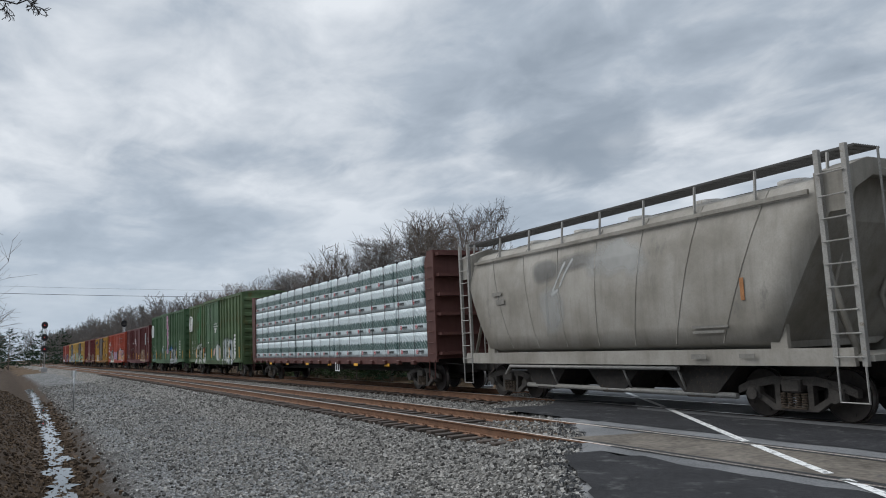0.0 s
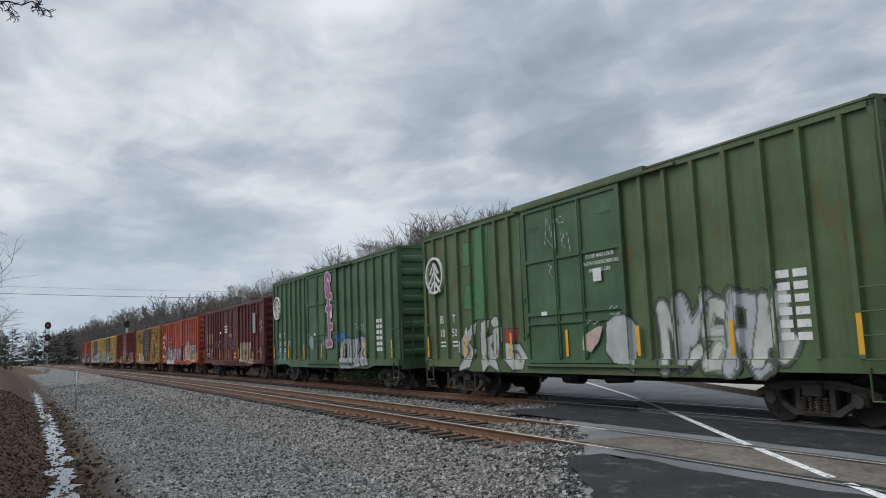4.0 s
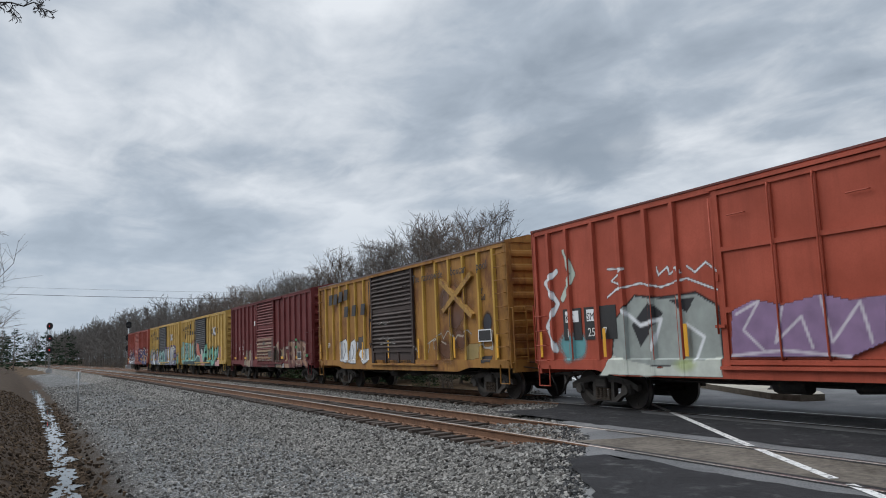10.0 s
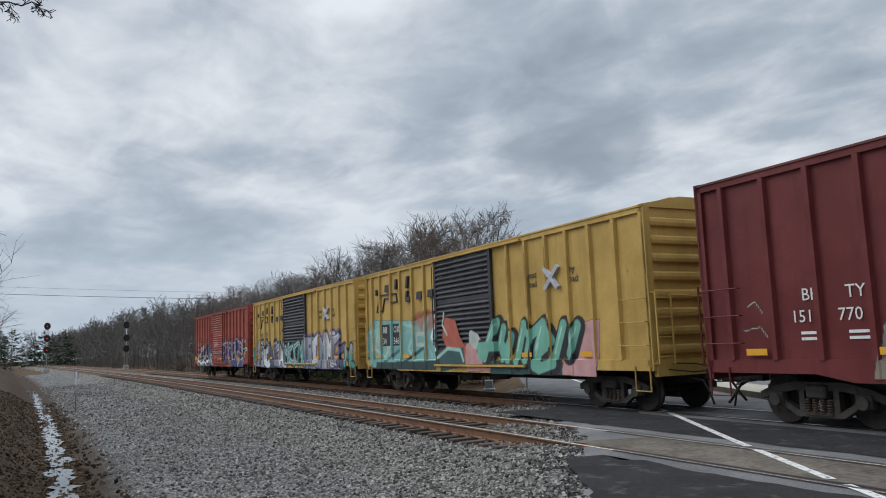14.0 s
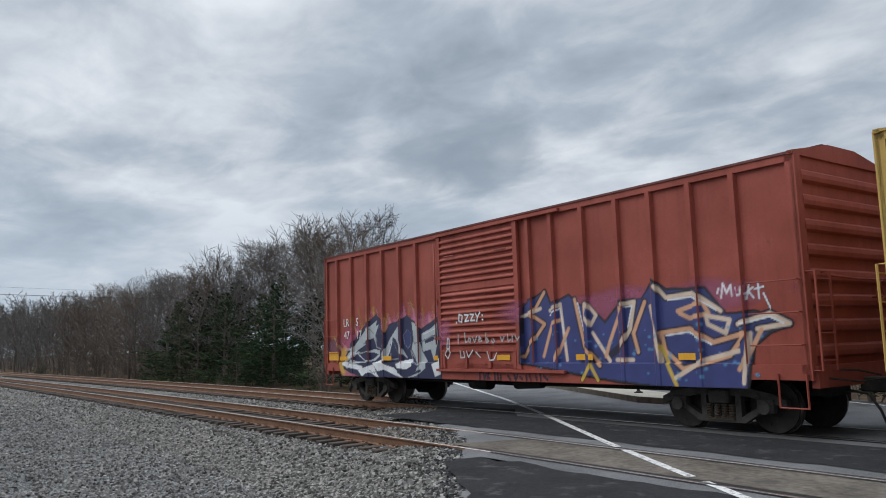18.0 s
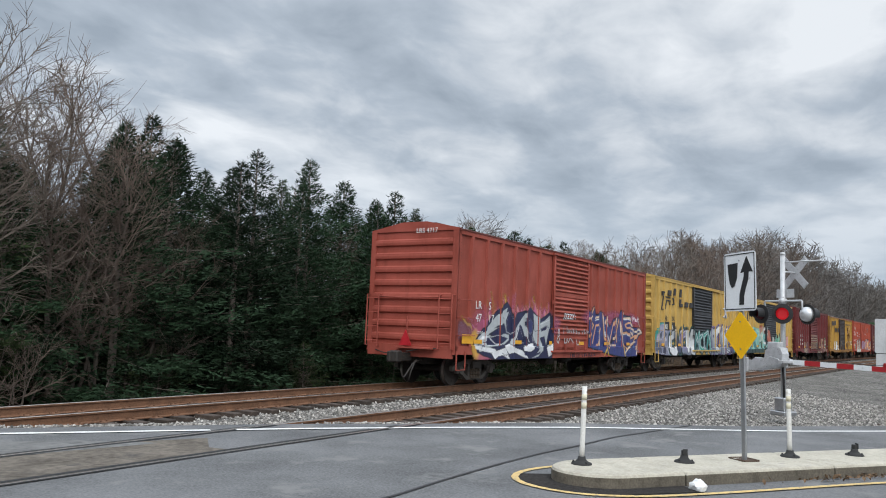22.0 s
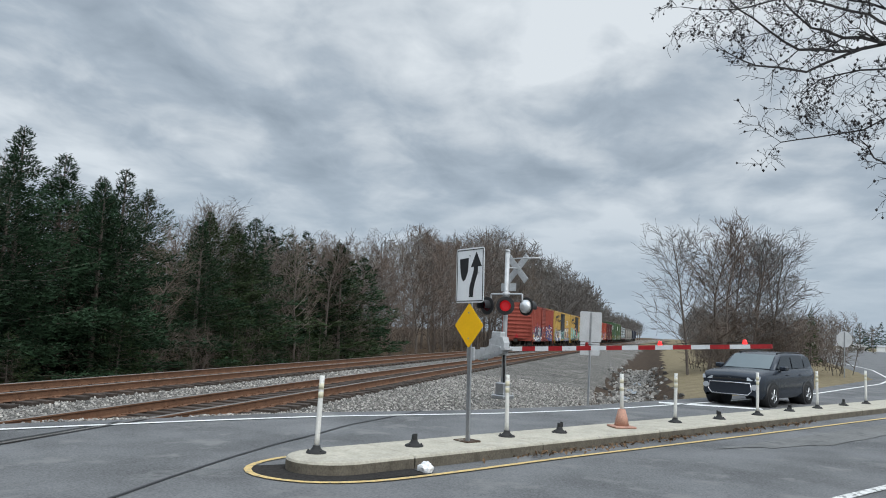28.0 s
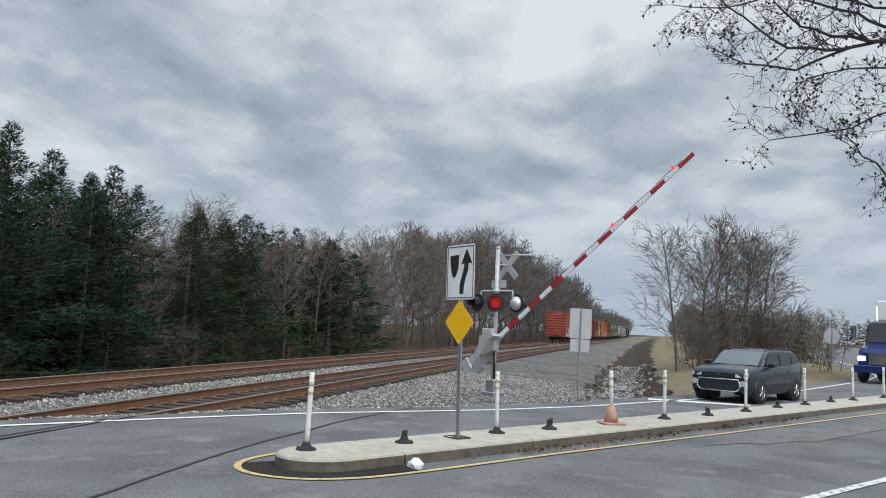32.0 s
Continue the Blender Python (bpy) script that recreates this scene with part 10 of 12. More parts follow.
back_sign(20.4, 0.62, -0.2, 118, 0.62, 0.78, 2.5, "grey back of a road sign on a steel post")
back_sign(46.9, -12.5, -0.1, 105, 0.9, 0.9, 2.65, "round grey sign back on a post", True, False)
back_sign(-24.6, 16.0, -0.1, -60, 0.75, 1.15, 2.35, "grey back of a road sign beyond the tracks", False, False)


# ---- trees ----
def tubes_mesh(name, segs, material, sides=3):
    """Many tapered bars in one mesh: rows of (p, q, radius at p, radius at q)."""
    vs, fs = [], []
    for p, q, r0, r1 in segs:
        d = (q - p)
        if d.length < 1e-5:
            continue
        d.normalize()
        u = d.orthogonal().normalized()
        w = d.cross(u)
        k = len(vs)
        for c, r in ((p, r0), (q, r1)):
            for i in range(sides):
                a = 2 * math.pi * i / sides
                vs.append(c + (u * math.cos(a) + w * math.sin(a)) * r)
        for i in range(sides):
            j = (i + 1) % sides
            fs.append((k + i, k + j, k + sides + j, k + sides + i))
    me = bpy.data.meshes.new(name)
    me.from_pydata([tuple(v) for v in vs], [], fs)
    me.materials.append(material)
    return me


def bare_tree_meshes(seed, height, wide=0.26, stems=1, twig=M_TWIG, limbs=34, subs=7, twigs=5, fine=0.0065, upright=0.30, low=0.20):
    """A leafless tree: tapered leader, limbs that fill an oval crown, sub-branches and fine rising twigs."""
    rn = random.Random(seed)
    trunk, crown = [], []

    def arm(p, d, length, r, n, out, lift):
        pts = [p]
        for i in range(n):
            d = (d + Vector((rn.uniform(-1, 1), rn.uniform(-1, 1), rn.uniform(-0.6, 0.8) + lift)) * 0.16).normalized()
            q = pts[-1] + d * (length / n)
            out.append((pts[-1], q, r * (1 - 0.75 * i / n), r * (1 - 0.75 * (i + 1) / n)))
            pts.append(q)
        return pts

    def turned(d, ang):
        side = d.orthogonal()
        side.rotate(Matrix.Rotation(rn.uniform(0, 6.28), 3, d))
        return (d * math.cos(ang) + side * math.sin(ang)).normalized()

    for s in range(stems):
        a = rn.uniform(0, 6.28)
        lean = 0.20 if stems > 1 else 0.05
        top = height * (1.0 if s == 0 else rn.uniform(0.7, 0.95)) * 0.93
        base = Vector((math.cos(a), math.sin(a), 0)) * (0.22 if stems > 1 else 0)
        lead = arm(base, Vector((math.cos(a) * lean, math.sin(a) * lean, 1)).normalized(), top, height * 0.0115 / (stems ** 0.4), 9, trunk, 0.5)
        m = max(6, limbs // stems)
        for i in range(m):
            t = low + (0.97 - low) * ((i + rn.random()) / m) ** 0.9
            k = min(8, int(t * 9))
            p = lead[k].lerp(lead[k + 1], t * 9 - k)
            ang = 2.4 * i + rn.uniform(-0.5, 0.5)
            el = upright + 0.75 * t + rn.uniform(-0.2, 0.2)
            d = Vector((math.cos(ang) * math.cos(el), math.sin(ang) * math.cos(el), math.sin(el)))
            oval = math.sqrt(max(0.05, 1 - ((t - 0.48) / 0.56) ** 2))
            ln = height * wide * oval * rn.uniform(0.75, 1.25) * (1.15 - 0.35 * t)
            limb = arm(p, d, ln, height * 0.0042 * (1.15 - 0.7 * t), 4, crown, 0.16)
            for j in range(subs):
                f = 0.22 + 0.78 * (j + rn.random()) / subs
                k2 = min(3, int(f * 4))
                q = limb[k2].lerp(limb[k2 + 1], f * 4 - k2)
                sb = arm(q, turned((limb[k2 + 1] - limb[k2]).normalized(), rn.uniform(0.4, 0.8)), ln * rn.uniform(0.28, 0.5) * (1.15 - 0.5 * f), height * 0.0014, 2, crown, 0.22)
                for _ in range(twigs):
                    w = rn.random()
                    q2 = sb[0].lerp(sb[1], w * 2) if w < 0.5 else sb[1].lerp(sb[2], w * 2 - 1)
                    arm(q2, turned((sb[2] - sb[0]).normalized(), rn.uniform(0.3, 0.75)), ln * rn.uniform(0.12, 0.26) + 0.12, fine, 1, crown, 0.3)
    crown = [(p, q, max(u, fine), max(v, fine * 0.6)) for p, q, u, v in crown]
    return tubes_mesh("trunk", trunk, M_TRUNK, 6), tubes_mesh("crown", crown, twig, 3)


def conifer_meshes(seed, height, radius, material, limbs=125, leaves=160, size=0.2, droop=0.12, bare=0.04):
    """A cedar or pine: trunk, ragged limbs of uneven length in loose tiers, each a flat feather of small sprays, with gaps between and a pointed top."""
    rng = np.random.default_rng(seed)
    top = np.array([rng.normal(0, 0.12), rng.normal(0, 0.12), height])
    segs = [(Vector((0, 0, 0)), Vector(top * 0.5), height * 0.013, height * 0.008), (Vector(top * 0.5), Vector(top), height * 0.008, 0.01)]
    vs = []
    for i in range(limbs):
        t = ((i + rng.random()) / limbs) ** 0.92
        z0 = height * (bare + (0.99 - bare) * t)
        a = i * 2.4 + rng.normal(0, 0.4)
        lump = 1 + 0.22 * math.sin(2 * a + 4 * t + seed) + 0.25 * math.sin(23 * t + 2 * a + seed * 2)
        ln = (radius * (1 - t) ** 0.95 * (0.75 + 0.25 * min(1, t * 4)) * lump + 0.07) * rng.uniform(0.5, 1.3)
        up = 0.8 * t ** 2 + rng.uniform(0.0, 0.5) - droop
        out = np.array([math.cos(a), math.sin(a), up])
        out /= np.linalg.norm(out)
        root = top * (z0 / height)
        tip = root + out * ln
        if i % 2 == 0:
            segs.append((Vector(root), Vector(tip), 0.018, 0.004))
        side = np.cross(out, (0, 0, 1.0))
        side /= np.linalg.norm(side)
        rise = np.cross(side, out)
        k = int(leaves * (0.13 + 1.1 * ln / radius))
        s = rng.uniform(0.10, 1.0, k) ** 0.7
        w = (rng.uniform(-1, 1, k) * (0.10 + 0.34 * ln * (1 - s) + 0.06 * ln))
        c = root + out * (s * ln)[:, None] + side * w[:, None] + rise * (rng.normal(-0.02, 0.09, k) - 0.25 * np.abs(w))[:, None]
        d = out * 0.8 + side * (np.sign(w) * rng.uniform(0.1, 0.9, k))[:, None] + rng.normal(0, 0.34, (k, 3)) + np.array([0, 0, 0.10])
        d /= np.linalg.norm(d, axis=1)[:, None]
        e = np.cross(d, rng.normal(0, 1, (k, 3)))
        e /= np.linalg.norm(e, axis=1)[:, None] + 1e-9
        l = (size * (1 - 0.4 * t) * rng.uniform(0.6, 1.35, k))[:, None]
        wd = l * rng.uniform(0.11, 0.19, k)[:, None]
        vs.append(np.stack([c - e * wd, c + e * wd, c + d * l], 1).reshape(-1, 3))
    v = np.concatenate(vs).astype(np.float32)
    n = len(v) // 3
    me = bpy.data.meshes.new("crown")
    me.vertices.add(n * 3)
    me.vertices.foreach_set("co", v.ravel())
    me.loops.add(n * 3)
    me.loops.foreach_set("vertex_index", np.arange(n * 3, dtype=np.int32))
    me.polygons.add(n)
    me.polygons.foreach_set("loop_start", np.arange(0, n * 3, 3, dtype=np.int32))
    me.update(calc_edges=True)
    me.materials.append(material)
    return tubes_mesh("trunk", segs, M_TRUNK, 5), me


BARE = [bare_tree_meshes(11, 9.5, 0.32, 1, M_TWIG), bare_tree_meshes(12, 9.5, 0.36, 1, M_TWIGRED, 36), bare_tree_meshes(13, 9.5, 0.30, 2, M_TWIGRED, 38, 7, 5, 0.0065, 0.45), bare_tree_meshes(14, 9.5, 0.30, 3, M_TWIGRED, 42, 7, 5, 0.0065, 0.35, 0.12)]
BARE_MID = [bare_tree_meshes(16 + k, 9.5, sp, 1, tw, 30, 6, 4, 0.0125) for k, (sp, tw) in enumerate(((0.36, M_TWIG), (0.33, M_TWIGRED), (0.40, M_TWIGHAZE)))]
BARE_FAR = [bare_tree_meshes(26 + k, 9.5, sp, 1, M_TWIGHAZE, 22, 5, 2, 0.026) for k, sp in enumerate((0.36, 0.32, 0.40))]
BARE_VERYFAR = [bare_tree_meshes(46 + k, 9.5, sp, 1, M_TWIGHAZE, 16, 4, 1, 0.055) for k, sp in enumerate((0.36, 0.42))]
BUSH_FAR = [bare_tree_meshes(48 + k, 3.0, 0.40, 3, M_TWIGHAZE, 15, 3, 1, 0.022, 0.3, 0.08) for k in range(2)]
BUSH = [bare_tree_meshes(21, 3.0, 0.40, 4, M_TWIGRED, 24, 4, 3, 0.006, 0.35, 0.06), bare_tree_meshes(22, 3.0, 0.44, 5, M_TWIG, 25, 4, 3, 0.006, 0.3, 0.06)]
CEDAR = [conifer_meshes(31, 9.0, 2.9, M_CEDAR), conifer_meshes(32, 9.0, 3.3, M_CEDAR, 130, 175, 0.2, 0.18), conifer_meshes(33, 9.0, 2.6, M_CEDAR, 120, 150, 0.19, 0.05), conifer_meshes(34, 9.0, 3.6, M_CEDAR, 130, 180, 0.21, 0.22, 0.03), conifer_meshes(35, 9.0, 3.0, M_CEDAR2, 125, 165, 0.2, 0.1, 0.05)]
CEDAR_MID = [conifer_meshes(36, 9.0, 3.0, M_CEDAR, 80, 84, 0.33), conifer_meshes(37, 9.0, 3.5, M_CEDAR2, 80, 88, 0.34, 0.2), conifer_meshes(39, 9.0, 3.2, M_CEDAR, 80, 86, 0.33, 0.15)]
CEDAR_FAR = [conifer_meshes(38, 9.0, 3.0, M_CEDAR, 50, 20, 0.72), conifer_meshes(40, 9.0, 3.4, M_CEDAR, 50, 21, 0.75)]
PINE = [conifer_meshes(41, 9.0, 2.2, M_PINE, 60, 60, 0.3, 0.0, 0.15)]
SHRUB = [conifer_meshes(51, 3.0, 1.5, M_CEDAR2, 50, 60, 0.14, 0.1, 0.02)]


FAR_WOODS = []


def join_far(name, label):
    """All the far trees as one mass."""
    cache, co, lv, st, mi, mats_ = {}, [], [], [], [], []
    k = at = 0
    for me, m in FAR_WOODS:
        if me.name not in cache:
            v = np.empty(len(me.vertices) * 3, np.float32)
            me.vertices.foreach_get("co", v)
            li = np.empty(len(me.loops), np.int32)
            me.loops.foreach_get("vertex_index", li)
            if me.materials[0] not in mats_:
                mats_.append(me.materials[0])
            ps = np.empty(len(me.polygons), np.int32)
            me.polygons.foreach_get("loop_start", ps)
            cache[me.name] = (v.reshape(-1, 3), li, ps, mats_.index(me.materials[0]))
        v, li, ps, q = cache[me.name]
        r = np.array(m)
        co.append(v @ r[:3, :3].T + r[:3, 3])
        lv.append(li + k)
        mi.append(np.full(len(ps), q, np.int32))
        st.append(ps + at)
        k += len(v)
        at += len(li)
    co, lv, mi = np.concatenate(co), np.concatenate(lv), np.concatenate(mi)
    me = bpy.data.meshes.new(name)
    me.vertices.add(len(co))
    me.vertices.foreach_set("co", co.astype(np.float32).ravel())
    me.loops.add(len(lv))
    me.loops.foreach_set("vertex_index", lv.astype(np.int32))
    me.polygons.add(len(mi))
    me.polygons.foreach_set("loop_start", np.concatenate(st).astype(np.int32))
    me.polygons.foreach_set("material_index", mi)
    for q in mats_:
        me.materials.append(q)
    me.update(calc_edges=True)
    return tagged(new(name, me), label, "woods", kind="stuff")


def plant(kind, x, y, height, rn, z=None):
    """A tree of its own at a place."""
    sets = {"bare": (BARE, 9.5), "bush": (BUSH, 3.0), "cedar": (CEDAR, 9.0), "pine": (PINE, 9.0), "shrub": (SHRUB, 3.0)}[kind]
    stock = sets[0]
    far = math.hypot(x, y)
    if far > 110:
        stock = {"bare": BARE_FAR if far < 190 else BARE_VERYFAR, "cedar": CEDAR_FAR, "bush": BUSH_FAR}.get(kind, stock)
    elif far > 42:
        stock = {"bare": BARE_MID, "cedar": CEDAR_MID}.get(kind, stock)
    trunk, crown = rn.choice(stock)
    s = height / sets[1]
    name, label, cat = {"bare": ("tree", "leafless grey-brown tree at the wood's edge", "tree"), "bush": ("bush", "leafless tangled brown bush", "bush"), "cedar": ("cedar_tree", "dark green dense cedar at the wood's edge", "tree"), "pine": ("pine_tree", "young sparse green pine", "tree"), "shrub": ("evergreen_shrub", "low dark green evergreen shrub", "shrub")}[kind]
    wide = 1.3 if kind == "cedar" else 1.0
    z = ground_z(x, y) if z is None else z
    m = pose(x, y, z - 0.05, 0, 0, rn.uniform(0, 360)) @ Matrix.Diagonal((s * wide * rn.uniform(0.85, 1.15), s * wide * rn.uniform(0.85, 1.15), s, 1))
    if far > 110:
        FAR_WOODS.append((trunk, m))
        FAR_WOODS.append((crown, m))
        return None
    t = thing(name, label, cat, m, group="trees along the railway")
    if kind == "bush":
        sub("stem", trunk, t)["kind"] = "stuff"
    else:
        sub("trunk", trunk, t)
    sub("crown", crown, t)
    return t


rn = random.Random(77)


def skyline(table, v):
    return curve_y(table, v)


# heights of the wood by the distance along the line
WOOD_TOP = [(-400, 13), (-150, 11.5), (-115, 11.5), (-90, 10.5), (-70, 10.8), (-50, 11.5), (-34, 8.6), (-14, 8.8), (-9, 8.6), (-5, 8.4), (-2, 8.4), (2, 8.7), (4, 8.9), (7, 8.9), (10, 8.8), (12.5, 9.3), (14.5, 9.8), (16.5, 8.9), (20, 9.2), (24, 9.1), (27, 8.5), (30, 8.2), (34, 8.3), (38, 7.9), (50, 8.2), (60, 8.0), (70, 9.4), (85, 13.2), (120, 16.4), (160, 16), (260, 15), (400, 14)]


def grow_wood(x0, x1, row, gap, kinds, trim=1.0):
    x = x0
    while x < x1:
        xx, yn = x + rn.uniform(-0.4, 0.4) * gap, row + rn.uniform(-1.0, 1.0)
        y = yn - drop(xx)
        x += gap * rn.uniform(0.8, 1.25)
        if in_way(xx, y):
            continue
        k = rn.choice(kinds(xx))
        h = skyline(WOOD_TOP, xx) * rn.uniform(0.86, 1.05) * trim
        if k == "bare" and 16 < xx < 34:
            h *= 0.86
        if k == "cedar" and 6.5 < xx < 15.5:
            h *= 0.84
        if k == "cedar" and xx < -30:
            h *= 0.80
        plant(k, xx, y, h, rn)


def in_way(x, y):
    return y_on(EDGE_NEAR, x) - 3 < y < y_on(EDGE_FAR, x) + 3.0


def right_mix(x):
    if x < 2.5:
        return ("bare", "bare", "bare", "cedar")
    if x < 6.5:
        return ("cedar", "cedar", "bare")
    if x < 15.5:
        return ("bare", "cedar", "cedar")
    if x < 34:
        return ("cedar",) * 8 + ("bare",)
    if x < 42:
        return ("bare", "bare", "cedar")
    if x < 66:
        return ("cedar", "cedar", "cedar", "bare")
    return ("bare",)


def left_mix(x):
    if x < -67:
        return ("bare",)
    return ("bare", "cedar", "cedar")


for row, gap, tr_ in ((19.6, 2.0, 0.95), (22.3, 2.2, 1.0), (25.5, 2.6, 1.06)):
    grow_wood(-9.5 + row * 0.05, 60, row, gap, right_mix, tr_)
for row, gap in ((19.5, 4.0), (24.0, 4.5), (31.0, 6.5)):
    grow_wood(60, 240, row, gap, right_mix)
for row, gap in ((20.0, 9.0), (26.0, 10.0), (33.0, 12.0), (-12.0, 11.0), (-19.0, 14.0)):
    grow_wood(245, 620, row, gap, right_mix, 0.9)
for row, gap, tr_ in ((20.0, 3.0, 0.75), (23.5, 3.2, 0.95), (29.0, 4.2, 1.02)):
    grow_wood(-120, -38.5, row, gap, left_mix, tr_)
for row, gap in ((20.0, 5.0), (25.0, 6.0), (31.0, 7.0)):
    grow_wood(-420, -120, row, gap, left_mix)
# undergrowth along the wood's foot
for i in range(60):
    x = rn.uniform(-7, 62)
    y = 18.4 + rn.uniform(-0.6, 0.8) - drop(x)
    if not in_way(x, y):
        plant(rn.choice(("bush", "bush", "shrub")), x, y, rn.uniform(1.0, 2.6), rn)
for i in range(26):
    x = rn.uniform(-110, -30)
    y = 18.6 + rn.uniform(-0.6, 0.8) - drop(x)
    if not in_way(x, y):
        plant(rn.choice(("bush", "bush", "shrub")), x, y, rn.uniform(1.2, 3.0), rn)
# the great leafless trees beyond the crossing
for x, y, h in ((-49, 25, 11.2), (-46.5, 27, 11.4), (-48, 26.5, 11.0), (-51, 25.2, 10.8), (-47.5, 25.4, 10.4), (-56, 24.5, 10.4), (-58, 25.5, 10.6), (-60, 27, 10.8), (-71, 26, 11.4), (-69, 27, 11.2), (-73, 25, 11.0)):
    plant("bare", x, y, h, rn)
for x, y, h in ((-37.5, 21.6, 5.4), (-40, 23.2, 6.0), (-63, 22, 7.6), (-66.5, 21.6, 7.8), (-9.4, 19.6, 6.0), (3.0, 20.5, 8.6), (4.3, 23.0, 8.4), (9.9, 20.6, 7.8), (11.0, 22.0, 8.4), (-0.6, 24.5, 9.0), (1.2, 25.5, 8.4), (-2.2, 27.0, 9.0)):
    plant("cedar", x, y, h, rn)
# tall leafless trees standing over the cedars
for x, y, h in ((8.2, 18.9, 9.0), (9.3, 20.2, 9.3), (12.6, 21.5, 9.6), (14.6, 21.6, 10.4)):
    plant("bare", x, y, h, rn)
# clump on the bank beyond the road, and bushes at its foot
for x, y, h, k in ((42.5, -3.8, 7.4, "bare"), (44, -5.0, 8.3, "bare"), (46, -6.4, 7.1, "bare"), (45, -7.4, 7.4, "bare"), (47.5, -8.0, 7.6, "bare"), (43.5, -5.6, 7.7, "bare"), (48.0, -9.0, 6.9, "bare"), (46.5, -8.6, 7.2, "bare")):
    plant(k, x, y, h, rn)
for i in range(26):
    x = rn.uniform(38, 70)
    plant("bush", x, -2.2 - (x - 38) * 0.16 - rn.uniform(0, 3.6), rn.uniform(1.6, 3.4), rn)
for i in range(14):
    x = rn.uniform(75, 230)
    plant(rn.choice(("bare", "bush")), x, -7 - drop(x) - rn.uniform(0, 6), rn.uniform(3.5, 7.0), rn)
for i in range(70):
    x = rn.uniform(-9, 75)
    y = 30 + rn.uniform(0, 26) - drop(x)
    if not in_way(x, y):
        k = rn.choice(("bare", "bare", "cedar"))
        plant(k, x, y, skyline(WOOD_TOP, x) * rn.uniform(0.85, 1.05), rn)
for i in range(34):
    x = rn.uniform(-8, 60)
    y = rn.uniform(19.5, 27) - drop(x)
    if not in_way(x, y):
        plant("bush", x, y, rn.uniform(2.4, 4.4), rn)
for x, y, h in ((-18.5, -2.25, 5.0), (-19.6, -2.7, 5.0), (-17.6, -2.6, 4.4)):
    plant("bare", x, y, h, rn)
plant("bush", -21, -3.4, 2.6, rn)
plant("bush", -25, -3.8, 2.8, rn)
plant("pine", 50.5, -11.6, 3.9, rn)
# distant woods past the fields
for i in range(46):
    a = radians(rn.uniform(-58, -9))
    r = rn.uniform(330, 420)
    plant(rn.choice(("cedar", "bare", "cedar")), r * math.cos(a), r * math.sin(a), rn.uniform(9, 13), rn)
for i in range(70):
    a = radians(rn.uniform(109, 151))
    r = rn.uniform(150, 240)
    plant(rn.choice(("bare", "bare", "cedar")), r * math.cos(a), r * math.sin(a), rn.uniform(8, 12.5), rn)
plant("bare", -62 * 0.6, 62 * 0.8, 7.2, rn)
for i in range(70):
    a = radians(rn.uniform(178.5, 190))
    r = rn.uniform(230, 420)
    plant(rn.choice(("bare", "cedar", "bare")), r * math.cos(a), r * math.sin(a), rn.uniform(7, 12), rn)
for i in range(14):
    x = rn.uniform(42, 50)
    plant("bush", x, -3.4 - (x - 42) * 0.75 - rn.uniform(0, 2.2), rn.uniform(2.6, 3.6), rn)
# far down the line to the west, on the camera's side
for i in range(26):
    x = rn.uniform(-420, -170)
    plant(rn.choice(("bare", "cedar", "bare")), x, -14 - drop(x) - rn.uniform(0, 14), rn.uniform(5, 9), rn)
for x, y, h in ((-31, -4.6, 3.1), (-36, -5.2, 3.2), (-42, -5.0, 3.4), (-52, -6.0, 3.6), (-64, -7.0, 3.4)):
    plant("bush", x, y, h, rn)


for x, y, h in ((11.5, 18.8, 7.4), (13.0, 19.0, 7.0), (12.3, 19.3, 7.8), (14.2, 18.9, 6.6), (5.4, 19.2, 6.9), (7.4, 19.2, 6.8), (8.4, 20.4, 7.0), (0.8, 20.2, 6.4), (-6.5, 21.5, 6.4), (-8.0, 22.4, 6.8)):
    plant("bare", x, y - drop(x), h, rn)
for i in range(26):
    x = rn.uniform(-8, 11)
    y = rn.uniform(20, 30) - drop(x)
    if not in_way(x, y):
        plant("bush", x, y, rn.uniform(3.2, 5.6), rn)
for i in range(26):
    x = rn.uniform(46, 74)
    plant("bush", x, -4.5 - (x - 44) * 0.22 - rn.uniform(0, 8), rn.uniform(2.6, 4.4), rn)
for i in range(46):
    x = rn.uniform(-26, -6)
    plant("bush", x, y_on(EDGE_FAR, x) + rn.uniform(2.2, 9.0), rn.uniform(1.6, 4.2), rn)
# woods behind the first rows
for i in range(60):
    a = radians(rn.uniform(48, 112))
    r = rn.uniform(111, 135)
    plant("bare", r * math.cos(a), r * math.sin(a), rn.uniform(10, 15), rn)
for i in range(60):
    a = radians(rn.uniform(48, 112))
    plant("bush", 111 * math.cos(a), 111 * math.sin(a), rn.uniform(4, 7), rn)
# evergreens and brush past the fields to the east
for i in range(110):
    a = radians(rn.uniform(-40, -9))
    r = rn.uniform(510, 600)
    plant("cedar" if i % 4 else "bare", r * math.cos(a), r * math.sin(a), rn.uniform(12, 18), rn)
for i in range(80):
    a = radians(rn.uniform(-40, -10.5))
    r = rn.uniform(220, 300)
    plant("bush", r * math.cos(a), r * math.sin(a), rn.uniform(1.4, 2.6), rn)
